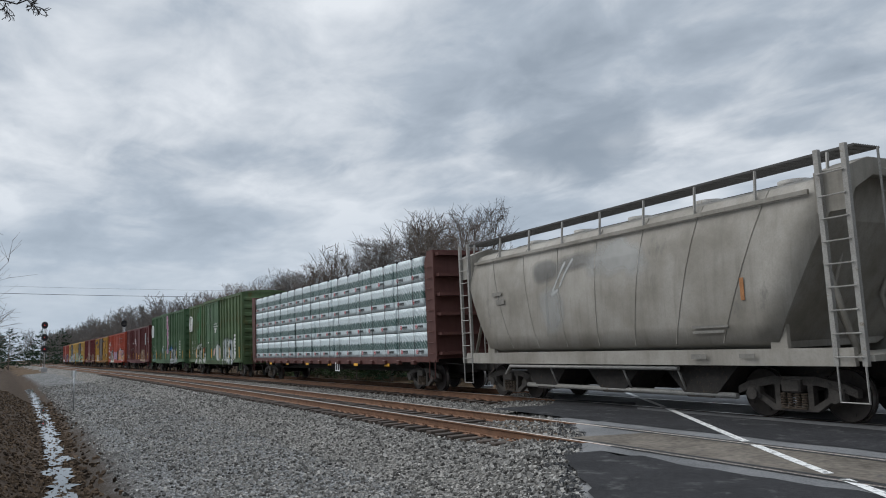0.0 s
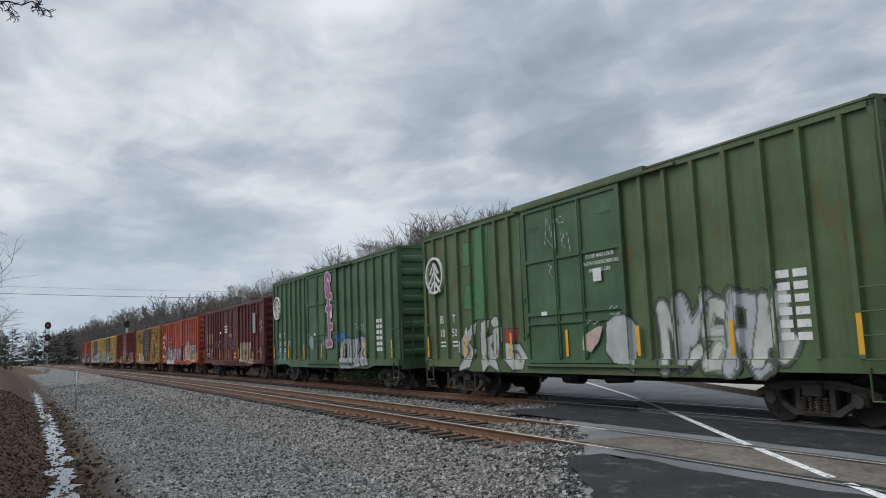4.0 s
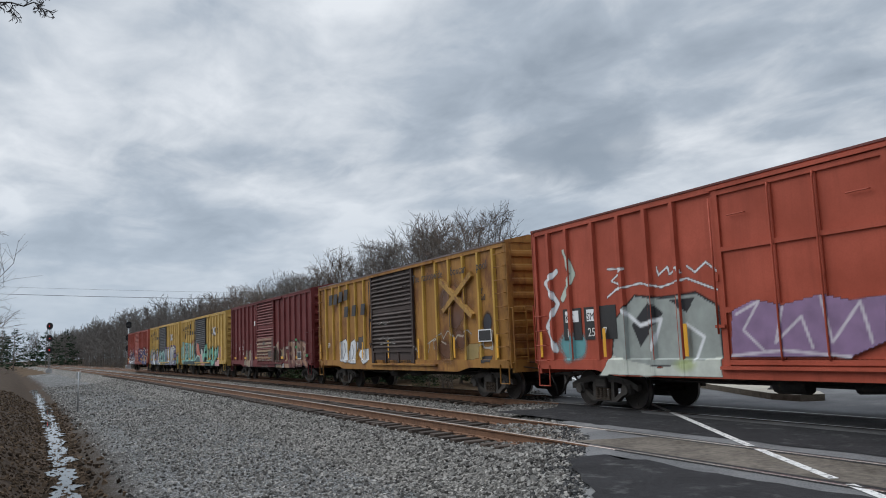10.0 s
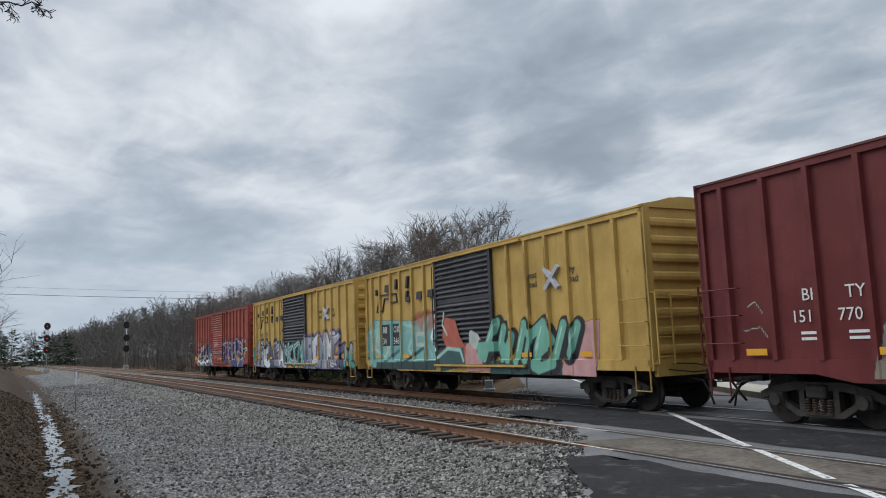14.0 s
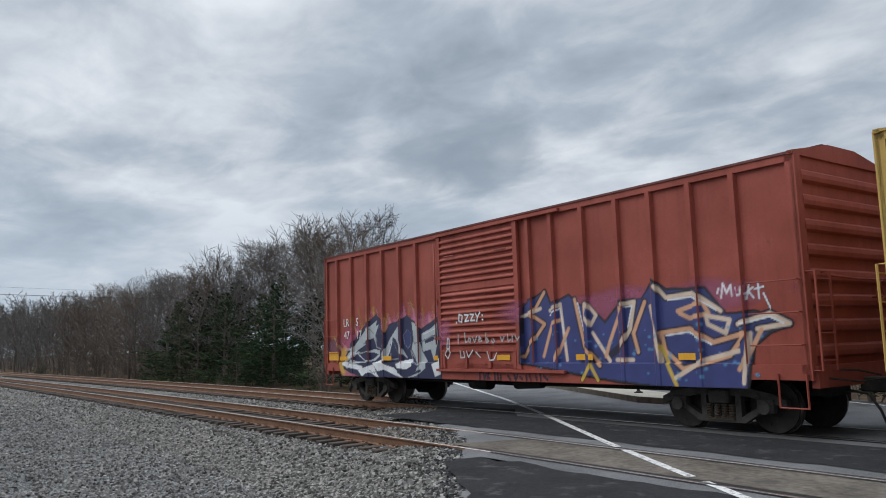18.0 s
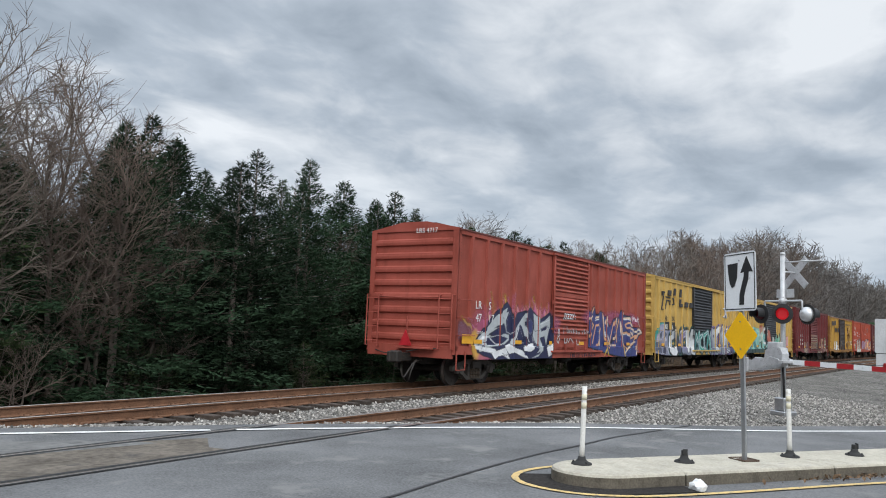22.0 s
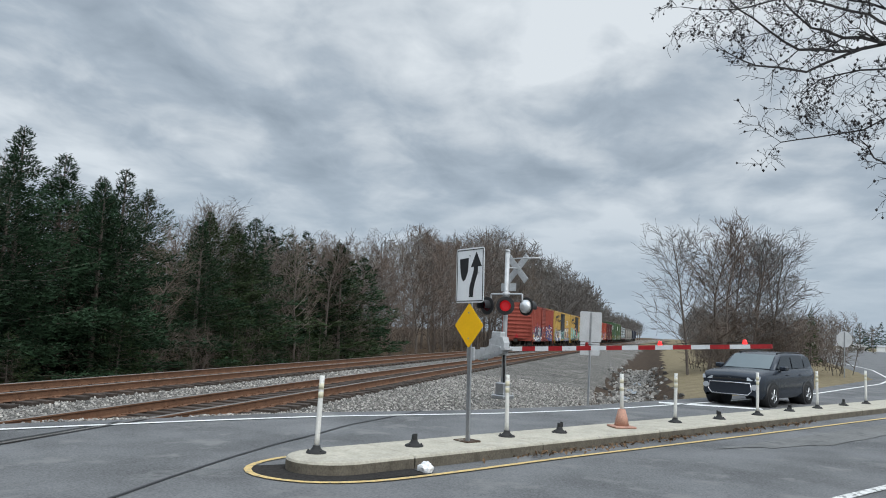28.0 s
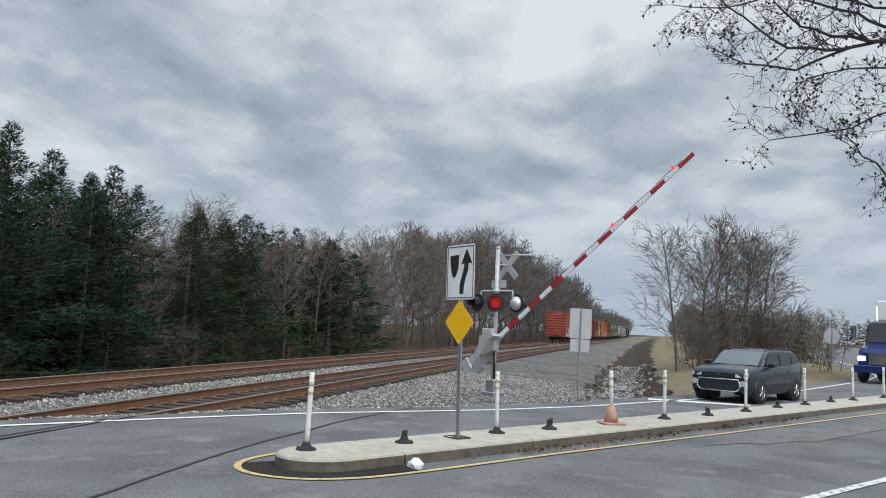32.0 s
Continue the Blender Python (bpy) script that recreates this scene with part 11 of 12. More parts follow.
# brush under the far trees
for i in range(150):
    x = -70 - 200 * rn.random() ** 1.4
    plant("bush", x, 19.0 + rn.uniform(-0.5, 9) - drop(x), rn.uniform(2.2, 5.0), rn)
for i in range(90):
    x = rn.uniform(56, 200)
    plant("bush", x, 18.6 + rn.uniform(-0.5, 9) - drop(x), rn.uniform(2.2, 4.5), rn)
for i in range(60):
    a = radians(rn.uniform(109, 151))
    r = rn.uniform(140, 200)
    plant("bush", r * math.cos(a), r * math.sin(a), rn.uniform(3, 5), rn)
join_far("far_woods", "leafless woods and brush in the distance, greyed for haze")
# ---- waiting car ----
M_CARPAINT = mat("dark_grey_car_paint", (0.034, 0.041, 0.054), 0.2, 0.3, var=0.08, scale=2)
M_CARBLACK = mat("car_black_trim", (0.012, 0.012, 0.013), 0.5, var=0.2)
M_CARGLASS = mat("car_window_glass", (0.012, 0.015, 0.018), 0.05, 0.0, var=0.05, spec=0.5)
M_CHROME = mat("chrome", (0.70, 0.71, 0.73), 0.15, 1.0, var=0.05)
M_HEADLAMP = mat("headlamp_lens", (0.55, 0.58, 0.62), 0.1, 0.3, var=0.1)
M_TYRE = mat("tyre_rubber", (0.018, 0.018, 0.019), 0.85, var=0.25)


def loft(bm, stations, smooth=True, cap=True):
    """Skin over cross-sections, each a list of points of the same count."""
    rings = [[bm.verts.new(p) for p in st] for st in stations]
    for a, b in zip(rings, rings[1:]):
        for i in range(len(a) - 1):
            bm.faces.new((a[i], a[i + 1], b[i + 1], b[i])).smooth = smooth
    if cap:
        bm.faces.new(rings[0][::-1])
        bm.faces.new(rings[-1])
    bmesh.ops.recalc_face_normals(bm, faces=bm.faces[:])


def wheel_mesh(r, w, spokes):
    bm = bmesh.new()
    prof = [(r * 0.62, -w / 2), (r * 0.9, -w / 2), (r * 0.98, -w * 0.36), (r, -w * 0.2), (r, w * 0.2), (r * 0.98, w * 0.36), (r * 0.9, w / 2), (r * 0.62, w / 2)]
    n = 28
    rings = [[bm.verts.new((q * math.cos(2 * math.pi * k / n), y, q * math.sin(2 * math.pi * k / n))) for k in range(n)] for q, y in prof]
    for a, b in zip(rings, rings[1:]):
        for k in range(n):
            bm.faces.new((a[k], a[(k + 1) % n], b[(k + 1) % n], b[k])).smooth = True
    tyre = mesh_of("tyre", bm, M_TYRE)
    bm = bmesh.new()
    tube(bm, [(0, -w * 0.25, 0), (0, w * 0.2, 0)], r * 0.64, 24, 1)
    tube(bm, [(0, -w * 0.46, 0), (0, -w * 0.3, 0)], [r * 0.14, r * 0.17], 12, 0)
    for k in range(spokes):
        a = 2 * math.pi * k / spokes
        for o in (-0.10, 0.10):
            tube(bm, [(r * 0.12 * math.cos(a), -w * 0.42, r * 0.12 * math.sin(a)), (r * 0.62 * math.cos(a + o), -w * 0.36, r * 0.62 * math.sin(a + o))], r * 0.045, 5, 0)
    for k in range(24):
        a0, a1 = 2 * math.pi * k / 24, 2 * math.pi * (k + 1) / 24
        tube(bm, [(r * 0.63 * math.cos(a0), -w * 0.4, r * 0.63 * math.sin(a0)), (r * 0.63 * math.cos(a1), -w * 0.4, r * 0.63 * math.sin(a1))], r * 0.035, 5, 0, caps=False)
    rim = mesh_of("rim", bm, [mat("alloy_rim", (0.55, 0.56, 0.57), 0.3, 0.8, var=0.1), M_CARBLACK])
    return tyre, rim


def suv(m):
    """A boxy small sport-utility car. Local +x is its front."""
    car = thing("suv", "dark grey boxy car waiting behind the stop line", "car", m)
    st = []
    for x, half, top, low in ((2.08, 0.72, 0.86, 0.34), (2.03, 0.81, 0.95, 0.26), (1.85, 0.87, 1.01, 0.24), (1.45, 0.89, 1.06, 0.24), (0.95, 0.90, 1.10, 0.24), (0.3, 0.90, 1.12, 0.24), (-0.8, 0.90, 1.14, 0.24), (-1.6, 0.89, 1.15, 0.26), (-1.95, 0.85, 1.14, 0.32), (-2.06, 0.76, 1.10, 0.40)):
        sec = []
        for y, z in ((-0.92, low), (-1.0, low + 0.14), (-0.985, low + (top - low) * 0.5), (-1.0, low + (top - low) * 0.72), (-0.955, top - 0.03), (-0.80, top), (0, top + 0.025), (0.80, top), (0.955, top - 0.03), (1.0, low + (top - low) * 0.72), (0.985, low + (top - low) * 0.5), (1.0, low + 0.14), (0.92, low)):
            sec.append((x, y * half, z))
        st.append(sec)
    bm = bmesh.new()
    loft(bm, st)
    body = part("body", bm, M_CARPAINT, car)
    # greenhouse
    bm = bmesh.new()
    gh = []
    for x, half, z in ((0.98, 0.79, 1.08), (0.40, 0.71, 1.52), (0.12, 0.69, 1.595), (-0.9, 0.68, 1.62), (-1.6, 0.67, 1.60), (-1.86, 0.68, 1.54), (-2.02, 0.76, 1.14)):
        gh.append([(x, -0.80, 1.04), (x, -half, z - 0.05), (x, -half * 0.86, z), (x, 0, z + 0.02), (x, half * 0.86, z), (x, half, z - 0.05), (x, 0.80, 1.04)])
    loft(bm, gh)
    part("greenhouse", bm, M_CARPAINT, car)
    bm = bmesh.new()
    bm.faces.new([bm.verts.new(v) for v in ((0.975, -0.67, 1.125), (0.975, 0.67, 1.125), (0.415, 0.60, 1.545), (0.415, -0.60, 1.545))])
    # paler than the side glass: sky reflection is partly put into its colour
    part("windscreen", bm, mat("windscreen_glass", (0.16, 0.185, 0.19), 0.06, 0.6, var=0.05), car)
    for s in (-1, 1):
        for pts in (((0.80, 1.125), (-0.28, 1.14), (-0.28, 1.545), (0.30, 1.52)), ((-0.36, 1.14), (-1.22, 1.16), (-1.22, 1.55), (-0.36, 1.55)), ((-1.30, 1.17), (-1.86, 1.22), (-1.76, 1.47), (-1.30, 1.54))):
            bm = bmesh.new()
            f = bm.faces.new([bm.verts.new((x, s * (0.812 - (z - 1.04) * 0.205 + 0.014), z)) for x, z in pts])
            part("side_window", bm, M_CARGLASS, car)
        bm = bmesh.new()
        box(bm, 0.55, 0.78, s * 0.86 if s > 0 else s * 1.06, s * 1.06 if s > 0 else s * 0.86, 1.08, 1.22, bevel=0.03)
        part("mirror", bm, M_CARPAINT, car)
        bm = bmesh.new()
        prism(bm, [(2.105, 0.77), (2.085, 0.86), (1.72, 1.0), (1.70, 0.90), (2.06, 0.75)], "y", min(s * 0.50, s * 0.82), max(s * 0.50, s * 0.82))
        for v in bm.verts:
            if abs(v.co.y) > 0.7:
                v.co.x -= 0.045
        part("headlight", bm, M_HEADLAMP, car)
        bm = bmesh.new()
        disc(bm, (2.06, s * 0.70, 0.58), 0.085, (1, 0, 0), 0.08, 16)
        part("fog_lamp", bm, M_HEADLAMP, car)
        bm = bmesh.new()
        box(bm, -2.05, -1.9, min(s * 0.60, s * 0.74), max(s * 0.60, s * 0.74), 0.85, 1.08, bevel=0.02)
        part("tail_light", bm, mat("tail_lens", (0.25, 0.01, 0.015), 0.2), car)
        for x in (0.42, -0.55):
            bm = bmesh.new()
            box(bm, x - 0.28, x - 0.10, min(s * 0.885, s * 0.92), max(s * 0.885, s * 0.92), 0.93, 0.96, bevel=0.006)
            part("door_handle", bm, M_CARPAINT, car)
        for x in (1.29, -1.28):
            bm = bmesh.new()
            tube(bm, [(x, s * 0.45, 0.345), (x, s * 0.912, 0.345)], 0.395, 24)
            part("wheel_arch", bm, M_CARBLACK, car)
    bm = bmesh.new()
    prism(bm, [(-0.50, 0.36), (0.50, 0.36), (0.60, 0.46), (0.56, 0.66), (-0.56, 0.66), (-0.60, 0.46)], "x", 1.9, 2.07)
    part("grille", bm, M_CARBLACK, car)
    bm = bmesh.new()
    ring = [(-0.52, 0.34), (0.52, 0.34), (0.63, 0.46), (0.59, 0.69), (-0.59, 0.69), (-0.63, 0.46), (-0.52, 0.34)]
    tube(bm, [(2.115 - 0.06 * abs(y), y, z) for y, z in ring], 0.022, 6)
    part("grille_surround", bm, M_CHROME, car)
    bm = bmesh.new()
    box(bm, 1.98, 2.10, -0.50, 0.50, 0.765, 0.815)
    part("upper_grille", bm, M_CARBLACK, car)
    bm = bmesh.new()
    tube(bm, [(2.03, -0.52, 0.83), (2.07, 0, 0.84), (2.03, 0.52, 0.83)], 0.013, 6)
    disc(bm, (2.04, 0, 0.90), 0.045, (1, 0, 0.3), 0.02, 12)
    part("nose_trim", bm, M_CHROME, car)
    bm = bmesh.new()
    for s in (-1, 1):
        tube(bm, [(0.2, s * 0.56, 1.60), (-0.4, s * 0.57, 1.645), (-1.5, s * 0.56, 1.63), (-1.7, s * 0.56, 1.58)], 0.018, 6)
    part("roof_rails", bm, M_CARBLACK, car)
    ty, rim = wheel_mesh(0.335, 0.22, 5)
    for x in (1.29, -1.28):
        for s, a in ((-1, 0), (1, 180)):
            w = sub("wheel", ty, car, pose(x, s * 0.825, 0.335, 0, 0, a))
            sub("rim", rim, w)
    return car


suv_at = Vector((23.7, -4.12, 0))
suv(pose(suv_at.x, suv_at.y, 0.0, 0, 0, 147) @ Matrix.Diagonal((0.94, 0.95, 0.885, 1)))


# ---- truck that comes up behind ----
def lorry():
    t = thing("truck", "blue truck tractor with a pale trailer rolling towards the crossing", "truck")
    blue = mat("truck_blue_paint", (0.012, 0.028, 0.13), 0.25, 0.2, var=0.1)
    bm = bmesh.new()
    loft(bm, [[(x, -hw, 0.75), (x, -hw, z - 0.15), (x, -hw * 0.85, z), (x, hw * 0.85, z), (x, hw, z - 0.15), (x, hw, 0.75)] for x, hw, z in ((0.0, 0.95, 1.35), (-0.15, 1.05, 1.55), (-1.6, 1.15, 1.8))], False)
    part("hood", bm, blue, t)
    bm = bmesh.new()
    loft(bm, [[(x, -1.2, 0.75), (x, -1.15, z - 0.2), (x, -1.0, z), (x, 1.0, z), (x, 1.15, z - 0.2), (x, 1.2, 0.75)] for x, z in ((-1.6, 1.85), (-1.95, 2.75), (-3.6, 2.95))], False)
    part("cab", bm, mat("truck_dark_cab", (0.02, 0.022, 0.03), 0.4), t)
    bm = bmesh.new()
    bm.faces.new([bm.verts.new(v) for v in ((-1.63, -0.95, 1.92), (-1.63, 0.95, 1.92), (-1.93, 0.9, 2.62), (-1.93, -0.9, 2.62))])
    part("windscreen", bm, M_CARGLASS, t)
    bm = bmesh.new()
    box(bm, -0.02, 0.12, -1.2, 1.2, 0.45, 0.8, bevel=0.04)
    part("bumper", bm, blue, t)
    bm = bmesh.new()
    box(bm, -0.01, 0.03, -0.6, 0.6, 0.85, 1.35)
    part("grille", bm, M_CHROME, t)
    for s in (-1, 1):
        bm = bmesh.new()
        box(bm, -0.12, 0.06, min(s * 0.72, s * 1.05), max(s * 0.72, s * 1.05), 0.98, 1.2, bevel=0.04)
        part("headlight", bm, glow("headlamp_on", (1.0, 0.93, 0.8), 2.0), t)
        bm = bmesh.new()
        tube(bm, [(-1.7, s * 1.15, 1.9), (-1.6, s * 1.6, 1.9), (-1.6, s * 1.6, 2.7), (-1.7, s * 1.15, 2.7)], 0.025, 6)
        box(bm, -1.68, -1.58, s * 1.5 if s > 0 else s * 1.72, s * 1.72 if s > 0 else s * 1.5, 1.95, 2.6, bevel=0.02)
        part("mirror", bm, M_CHROME, t)
        bm = bmesh.new()
        tube(bm, [(-3.5, s * 1.1, 0.9), (-3.5, s * 1.1, 3.6)], 0.07, 8)
        part("exhaust_stack", bm, M_CHROME, t)
    bm = bmesh.new()
    box(bm, -16.5, -4.2, -1.28, 1.28, 1.2, 3.9, bevel=0.04)
    part("trailer", bm, M_WHITE, t)
    ty, rim = wheel_mesh(0.5, 0.3, 6)
    for x in (-0.9, -4.2, -5.5, -14.0, -15.3):
        for s, a in ((-1, 0), (1, 180)):
            w = sub("wheel", ty, t, pose(x, s * 1.05, 0.5, 0, 0, a))
            sub("rim", rim, w)
    return t


TRUCK = lorry()

# ---- lineside signals ----
M_SIGHEAD = mat("signal_black", (0.014, 0.014, 0.016), 0.7, var=0.2)


def block_signal(x, y, z, heads, label, lit):
    t = thing("railway_signal", label, "railway signal", pose(x, y, z, 0, 0, -90), group="lineside signals")
    bm = bmesh.new()
    tube(bm, [(0, 0, -0.6), (0, 0, heads[0] + 0.6)], 0.09, 8)
    for k in range(int(heads[0] / 0.4)):
        tube(bm, [(-0.25, 0.15, 0.5 + k * 0.4), (0.25, 0.15, 0.5 + k * 0.4)], 0.015, 4)
    for s in (-0.25, 0.25):
        tube(bm, [(s, 0.15, 0.3), (s, 0.15, heads[0])], 0.02, 4)
    part("mast", bm, M_GALV, t)
    bm = bmesh.new()
    box(bm, -0.45, 0.45, -0.2, 0.4, -0.3, 0.7, bevel=0.03)
    part("relay_box", bm, M_GALV, t)
    for hgt in heads:
        bm = bmesh.new()
        pts = [(0.52 * math.cos(a), hgt + 0.62 * math.sin(a)) for a in [2 * math.pi * k / 20 for k in range(20)]]
        prism(bm, pts, "y", -0.16, -0.12)
        tube(bm, [(0, -0.12, hgt), (0, 0.2, hgt)], [0.35, 0.25], 12)
        for k in range(8):
            a0, a1 = math.pi * k / 8, math.pi * (k + 1) / 8
            bm.faces.new([bm.verts.new(v) for v in ((0.16 * math.cos(a0), -0.16, hgt + 0.16 * math.sin(a0)), (0.16 * math.cos(a1), -0.16, hgt + 0.16 * math.sin(a1)), (0.16 * math.cos(a1), -0.5, hgt + 0.16 * math.sin(a1)), (0.16 * math.cos(a0), -0.5, hgt + 0.16 * math.sin(a0)))])
        hd = part("signal_head", bm, M_SIGHEAD, t, "black signal head")
        bm = bmesh.new()
        disc(bm, (0, -0.17, hgt), 0.065, (0, 1, 0), 0.02, 14)
        part("lens", bm, M_LENSLIT if lit else mat("dark_lens", (0.1, 0.09, 0.09), 0.2), hd)
    return t


block_signal(-150, -0.1, -0.5, (8.0, 5.9, 3.9), "tall signal with three red-lit heads beside the line", True).rotation_euler[2] = radians(90)
block_signal(-150, 12.6, -0.5, (7.9, 5.6, 3.7), "tall signal with three dark heads beyond the line", False).rotation_euler[2] = radians(90)

# ---- wire across the line ----
for k, (z0, sag) in enumerate(((7.9, 0.9), (8.4, 0.8))):
    bm = bmesh.new()
    pts = [(-72, -34 + 84 * i / 30, z0 - 0.045 * (-34 + 84 * i / 30) * 0.6 - sag * math.sin(math.pi * i / 30)) for i in range(31)]
    tube(bm, pts, 0.022 if k == 0 else 0.009, 4)
    w = tagged(part("overhead_wire", bm, M_BLACK, None), "thin black overhead wire crossing the line", "wire")
for x, y, hh in ((-72, -34, 9.6), (-72, 50, 7.2)):
    p = thing("utility_pole", "weathered wooden utility pole", "utility pole", pose(x, y, -0.6))
    bm = bmesh.new()
    tube(bm, [(0, 0, 0), (0, 0, hh)], [0.16, 0.11], 8)
    part("pole", bm, M_TRUNK, p)
    bm = bmesh.new()
    box(bm, -0.05, 0.05, -0.7, 0.7, hh - 0.5, hh - 0.38)
    part("crossarm", bm, M_TRUNK, p)
for a, r, hh in ((143.9, 120, 7.5), (142.2, 95, 6.8), (-17.4, 240, 8.5), (-16.6, 300, 9.0), (-15.4, 330, 8.0)):
    p = thing("utility_pole", "slender grey utility pole along the far road", "utility pole", pose(r * math.cos(radians(a)), r * math.sin(radians(a)), -0.5))
    bm = bmesh.new()
    tube(bm, [(0, 0, 0), (0, 0, hh)], [0.16, 0.1], 6)
    part("pole", bm, M_TRUNK, p)

# lineside marker post on the ballast
p = thing("marker_post", "thin steel marker post with a small pale plate", "marker post", pose(-38, 1.15, -0.62, 0, 1.5, 0))
bm = bmesh.new()
tube(bm, [(0, 0, 0), (0, 0, 1.75)], 0.03, 6)
part("post", bm, M_GALV, p)
bm = bmesh.new()
box(bm, -0.02, 0.01, -0.1, 0.1, 1.45, 1.75)
part("plate", bm, mat("pale_plate", (0.45, 0.45, 0.43), 0.6), p)

# ---- water standing in the ditch ----
M_WATER = mat("ditch_water", (0.10, 0.10, 0.095), 0.03, var=0.1, spec=1.0)
rw = random.Random(8)
bm = bmesh.new()
prev = None
for i in range(420):
    x = -10.6 - i * 0.155
    mid = 0.32 - drop(x) + 0.13 * noise.noise((x * 0.45, 1, 0)) + 0.05 * noise.noise((x * 2.1, 2, 0))
    wl_ = 0.20 + 0.34 * noise.noise((x * 0.9, 4, 0)) + 0.24 * noise.noise((x * 2.9, 5, 0))
    wr_ = 0.20 + 0.34 * noise.noise((x * 0.8, 7, 0)) + 0.24 * noise.noise((x * 3.1, 8, 0))
    if wl_ + wr_ < 0.10:
        prev = None
        continue
    ring = [bm.verts.new((x, mid - max(wl_, -0.02), -0.80)), bm.verts.new((x, mid + max(wr_, 0.03), -0.80))]
    if prev:
        bm.faces.new((prev[0], prev[1], ring[1], ring[0]))
    prev = ring
tagged(part("ditch_water", bm, M_WATER, None), "shallow bright puddles standing in the ditch", "water", kind="structure")
bm = bmesh.new()
for x, y in ((26, 0.0), (29, -0.6), (33, -0.5), (38, -0.9), (44, -1.3), (52, -1.9)):
    vs = []
    for k in range(14):
        t = 2 * math.pi * k / 14
        r = 1 + 0.4 * noise.noise((math.cos(t) * 1.7 + x, math.sin(t) * 1.7, 3))
        vs.append(bm.verts.new((x + 1.6 * r * math.cos(t), y + 0.22 * r * math.sin(t), -0.86)))
    bm.faces.new(vs)
tagged(part("ditch_water", bm, M_WATER, None), "shallow water in the rocky ditch beyond the road", "water", kind="structure")


# ---- limbs that hang into view ----
def limb_mesh(name, limbs, seed, r0, twig_len, pods):
    rn_ = random.Random(seed)
    segs, balls = [], []

    def twig(p, d, ln, r, level):
        q = p
        n = 4
        for i in range(n):
            d = (d + Vector((rn_.uniform(-1, 1), rn_.uniform(-1, 1), rn_.uniform(-0.7, 0.8))) * 0.28).normalized()
            e = q + d * ln / n
            segs.append((q, e, r * (1 - 0.2 * i), r * (0.8 - 0.2 * i)))
            q = e
            if level < 2:
                for _ in range(2 if level == 0 else 1):
                    s = d.orthogonal()
                    s.rotate(Matrix.Rotation(rn_.uniform(0, 6.28), 3, d))
                    twig(q, (d * 0.75 + s * 0.75).normalized(), ln * rn_.uniform(0.4, 0.6), r * 0.6, level + 1)
        if level > 0 and rn_.random() < pods:
            balls.append((q, rn_.uniform(0.013, 0.026)))

    for pts, r in limbs:
        pts = [Vector(p) for p in pts]
        fine = []
        for a, b in zip(pts, pts[1:]):
            m = max(2, int((b - a).length / 0.22))
            for k in range(m):
                w = Vector((rn_.gauss(0, 0.02), rn_.gauss(0, 0.02), rn_.gauss(0, 0.02)))
                fine.append(a.lerp(b, k / m) + w)
        fine.append(pts[-1])
        n = len(fine)
        for i, (a, b) in enumerate(zip(fine, fine[1:])):
            ra, rb = r * (1 - 0.85 * i / n), r * (1 - 0.85 * (i + 1) / n)
            segs.append((a, b, ra, rb))
            if i > n * 0.25:
                for _ in range(1 if rn_.random() < 0.75 else 2):
                    d = (b - a).normalized()
                    s = d.orthogonal()
                    s.rotate(Matrix.Rotation(rn_.uniform(0, 6.28), 3, d))
                    twig(b, (d * 0.8 + s * 0.8).normalized(), twig_len * rn_.uniform(0.4, 1.0), max(0.004, rb * 0.5), 0)
    segs = [(p, q, max(a, 0.0032), max(b, 0.0028)) for p, q, a, b in segs]
    return tubes_mesh(name, segs, M_LIMB, 4), balls


M_LIMB = mat("dark_bark", (0.04, 0.036, 0.036), 0.9, var=0.3)
tree = thing("roadside_tree", "leafless dark roadside tree with seed pods on its twigs", "tree", group="trees along the railway")
fork = (10.3, -10.4, 4.3)
bm = bmesh.new()
tube(bm, [(9.6, -11.2, -0.3), (9.7, -11.1, 1.4), (9.9, -10.9, 3.0), fork, (10.6, -10.2, 6.6), (10.8, -10.4, 9.0)], [0.26, 0.22, 0.2, 0.17, 0.11, 0.05], 12)
part("trunk", bm, M_LIMB, tree)
limbs = [([fork, (10.9, -7.5, 5.4), (11.4, -3.76, 5.94), (11.54, -3.28, 5.88), (11.72, -2.58, 5.97), (11.81, -2.15, 6.31), (11.9, -1.58, 6.92)], 0.075),
         ([(11.35, -4.2, 5.9), (11.45, -3.58, 5.95), (11.59, -3.1, 6.11), (11.69, -2.71, 6.28), (11.77, -2.31, 6.83)], 0.035),
         ([fork, (10.9, -7.0, 5.0), (11.4, -3.9, 5.5), (11.53, -3.34, 5.56), (11.66, -2.84, 5.51), (11.72, -2.58, 5.27)], 0.05),
         ([fork, (11.0, -6.8, 4.7), (11.4, -3.85, 4.96), (11.53, -3.33, 4.69), (11.67, -2.78, 4.65), (11.77, -2.32, 4.61)], 0.05),
         ([(11.2, -5.0, 4.6), (11.4, -3.74, 4.02), (11.48, -3.48, 4.32), (11.54, -3.27, 4.62)], 0.03),
         ([(11.2, -5.4, 5.6), (11.5, -3.9, 6.4), (11.7, -3.0, 6.8), (11.8, -2.5, 7.2)], 0.035)]
limbs += [([(11.3, -4.6, 5.7), (11.45, -3.4, 6.35), (11.6, -2.4, 6.75), (11.7, -1.6, 6.6), (11.8, -0.9, 6.75)], 0.03), ([(11.5, -3.4, 5.9), (11.6, -2.6, 5.6), (11.7, -2.0, 5.75), (11.8, -1.4, 6.1)], 0.026)]
balls = []
for k, lm in enumerate(limbs):
    me, some = limb_mesh("limb", [lm], 5 + k, 0.05, 0.62, 0.22)
    sub("limb", me, tree)
    balls += some
vs, fs = [], []
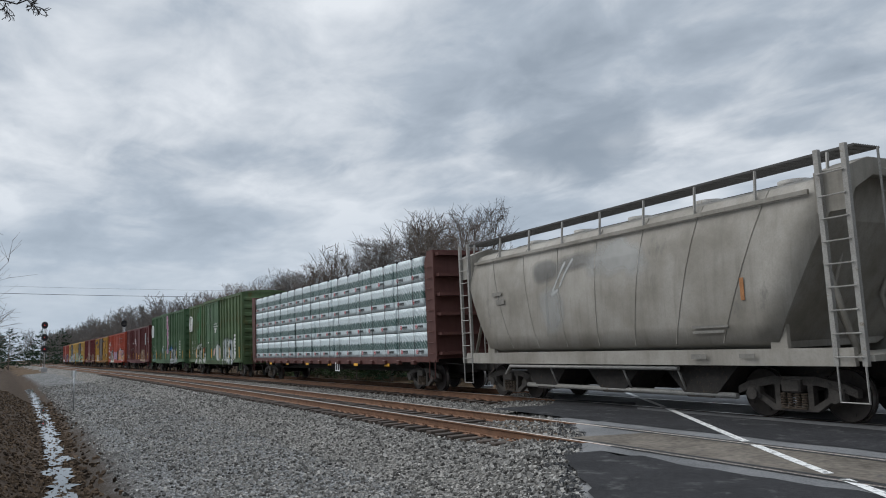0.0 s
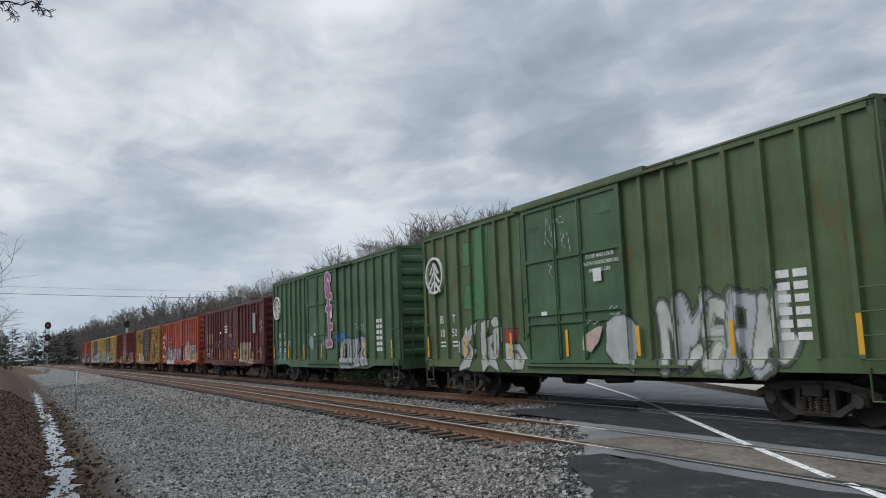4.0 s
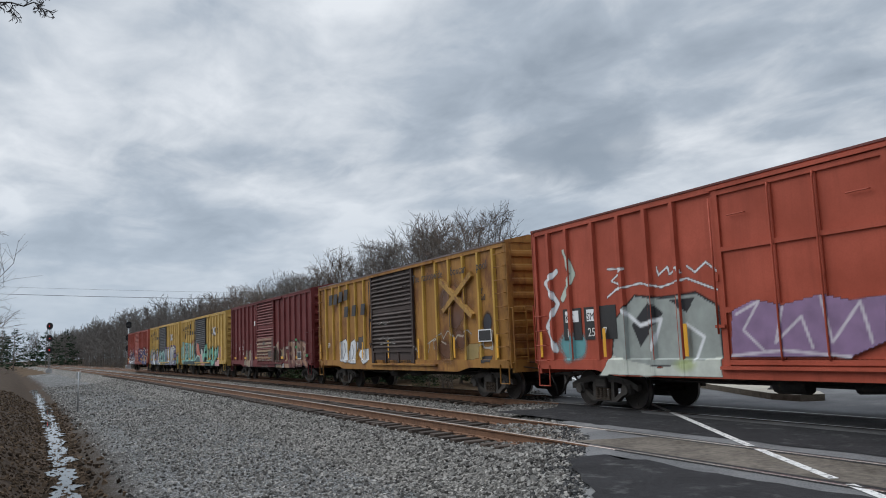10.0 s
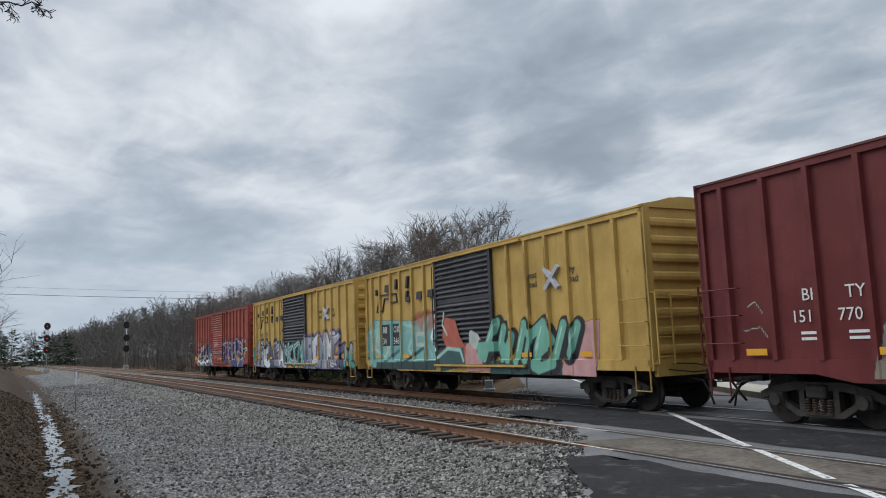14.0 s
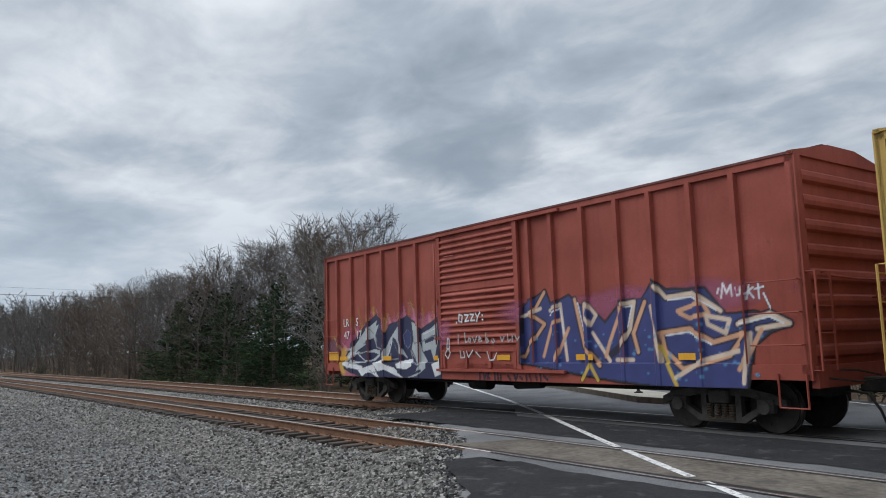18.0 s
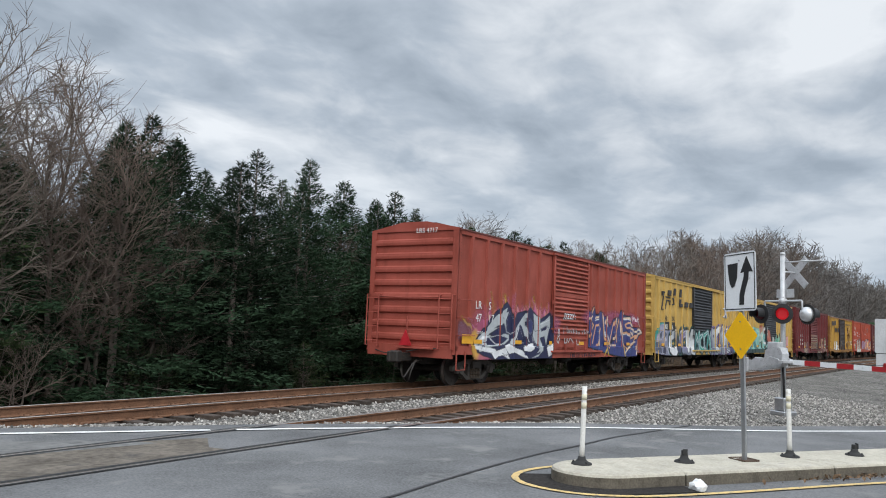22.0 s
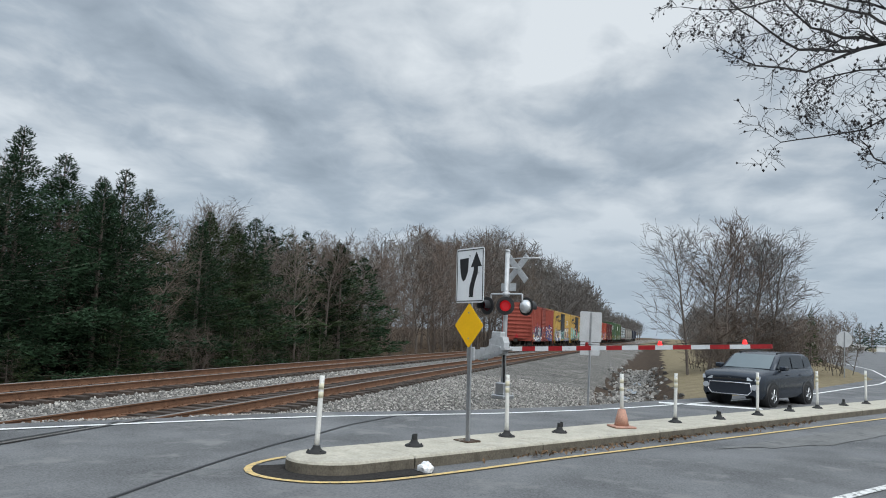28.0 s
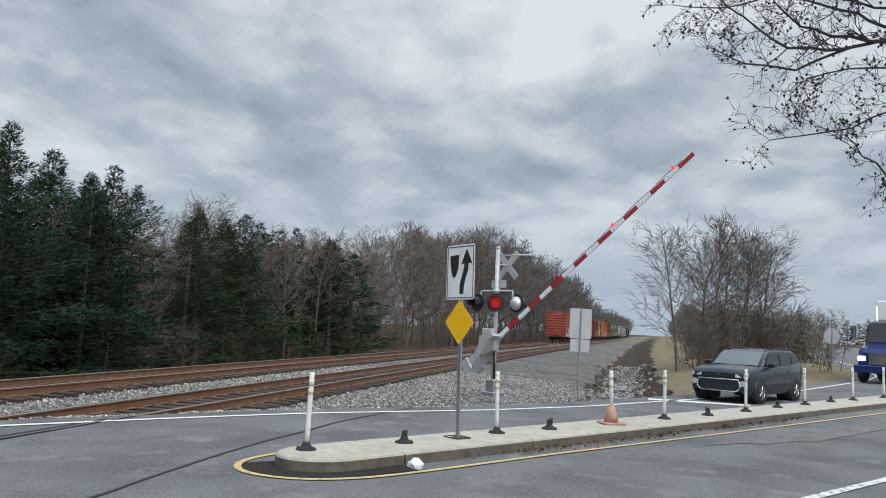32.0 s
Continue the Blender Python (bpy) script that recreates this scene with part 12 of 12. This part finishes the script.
for p, r in balls:
    k = len(vs)
    vs += [tuple(p + Vector(d) * r) for d in ((1, 0, 0), (0, 1, 0), (-1, 0, 0), (0, -1, 0), (0, 0, 1.2), (0, 0, -1.2))]
    fs += [(k + a, k + (a + 1) % 4, k + 4) for a in range(4)] + [(k + (a + 1) % 4, k + a, k + 5) for a in range(4)]
me = bpy.data.meshes.new("seed_pods")
me.from_pydata(vs, [], fs)
me.materials.append(M_LIMB)
sub("seed_pods", me, tree)["kind"] = "stuff"
tree = thing("roadside_tree", "leafless tree whose twig tips hang over the ballast", "tree", group="trees along the railway")
bm = bmesh.new()
tube(bm, [(-6.4, -5.4, 0.4), (-6.5, -5.2, 2.2), (-6.7, -4.9, 4.0), (-6.6, -5.0, 6.5)], [0.16, 0.14, 0.11, 0.05], 10)
part("trunk", bm, M_LIMB, tree)
me, balls = limb_mesh("limb", [([(-6.7, -4.9, 4.0), (-6.9, -2.6, 4.5), (-7.0, -0.80, 4.70), (-7.0, -0.50, 4.66), (-7.0, -0.25, 4.64), (-7.0, -0.13, 4.66)], 0.024)], 9, 0.02, 0.16, 0.2)
sub("limb", me, tree)

# ---- beyond the crossing: second island, posts ----
A2, B2 = Vector((-12.7, 16.3, 0)), Vector((-36.0, 27.9, 0))
d2 = (B2 - A2).normalized()
n2 = Vector((-d2.y, d2.x, 0))
isl2 = thing("median_island", "far concrete median island with white posts", "traffic island", kind="structure")
bm = bmesh.new()
out = [A2 + n2 * 0.62 + d2 * 0.9, A2 + n2 * 0.3, A2 - n2 * 0.3, A2 - n2 * 0.62 + d2 * 0.9, B2 - n2 * 0.62, B2 + n2 * 0.62]
lo, hi = [bm.verts.new((p.x, p.y, -0.1)) for p in out], [bm.verts.new((p.x, p.y, 0.15)) for p in out]
bm.faces.new(hi)
for i in range(6):
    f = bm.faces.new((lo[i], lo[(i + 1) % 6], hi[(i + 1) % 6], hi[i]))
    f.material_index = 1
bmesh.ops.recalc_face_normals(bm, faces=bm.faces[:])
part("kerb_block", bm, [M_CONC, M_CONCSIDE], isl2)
proto = [o for o in bpy.data.objects if o.name == "delineator_post"][0]
for k in range(7):
    p = A2 + d2 * (10.9 + k * 1.7)
    copy_thing(proto, pose(p.x, p.y, 0.152, (k % 3 - 1) * 2, (4 if k == 2 else 0), 40 * k))

base = [o for o in bpy.data.objects if o.name == "broken_delineator"][0]
for x, y in ((-18.35, 19.3), (-16.75, 18.4), (-14.61, 17.2)):
    copy_thing(base, pose(x, y, 0.152, 0, 0, 30 * x))

# ---- far buildings and fields ----
M_METALWALL = mat("white_metal_wall", (0.72, 0.73, 0.74), 0.5, var=0.1, scale=0.3)
for a, r, w, d, hh, lab in ((-12.4, 470, 26, 9, 2.6, "long low white shed across the fields"), (-15.4, 500, 16, 9, 3.0, "white industrial shed across the fields"), (-18.6, 480, 30, 10, 2.4, "pale industrial shed across the fields")):
    x, y = r * math.cos(radians(a)), r * math.sin(radians(a))
    b = thing("shed", lab, "building", pose(x, y, 0.0, 0, 0, a))
    bm = bmesh.new()
    box(bm, -d / 2, d / 2, -w / 2, w / 2, -2, hh)
    part("wall", bm, M_METALWALL, b)
    bm = bmesh.new()
    prism(bm, [(-d / 2 - 0.3, hh), (d / 2 + 0.3, hh), (0, hh + 0.9)], "y", -w / 2 - 0.3, w / 2 + 0.3)
    part("roof", bm, M_GALV, b)
    for k in range(5):
        bm = bmesh.new()
        box(bm, -d / 2 - 0.03, -d / 2 + 0.03, -w / 2 + 2 + k * w / 5.5, -w / 2 + 4 + k * w / 5.5, 0, 2.2)
        part("door", bm, M_GREYSTEEL, b)

# ---- what moves ----
def motions():
    for car, mid in CARS:
        walk(car, [(t, on_track(mid + 0.25 + SPEED * t, FAR_Y)) for t in range(33)])

    # wheels roll
    k = SPEED / 0.457
    ts = [i / 15 for i in range(481)]
    for wheel, ax in WHEELS:
        walk(wheel, [(t, Matrix.Translation((ax, 0, 0.457)) @ Matrix.Rotation(k * t, 4, "Y")) for t in ts])
    # the truck rolls up behind
    rows = []
    for t in range(0, 33, 2):
        k = (32 - t) * 4.0
        x, y = 37.4 + 0.86 * k, -12.1 - 0.51 * k
        rows.append((t, pose(x, y, 0.0, 0, 0, 149)))
    walk(TRUCK, rows)
    # the gate lifts once the train has cleared the crossing
    gate = ((0, -0.6), (16, -0.6), (26.5, -0.6), (27.5, -0.2), (28.0, 3.2), (28.5, 7.8), (29.0, 12.0), (29.5, 16.3), (30.2, 21.8), (31.0, 28.9), (32.0, 37.3))
    walk(arm_near, [(t, pose(*GATE_PIVOT, 0, -a, 0)) for t, a in gate])


motions()
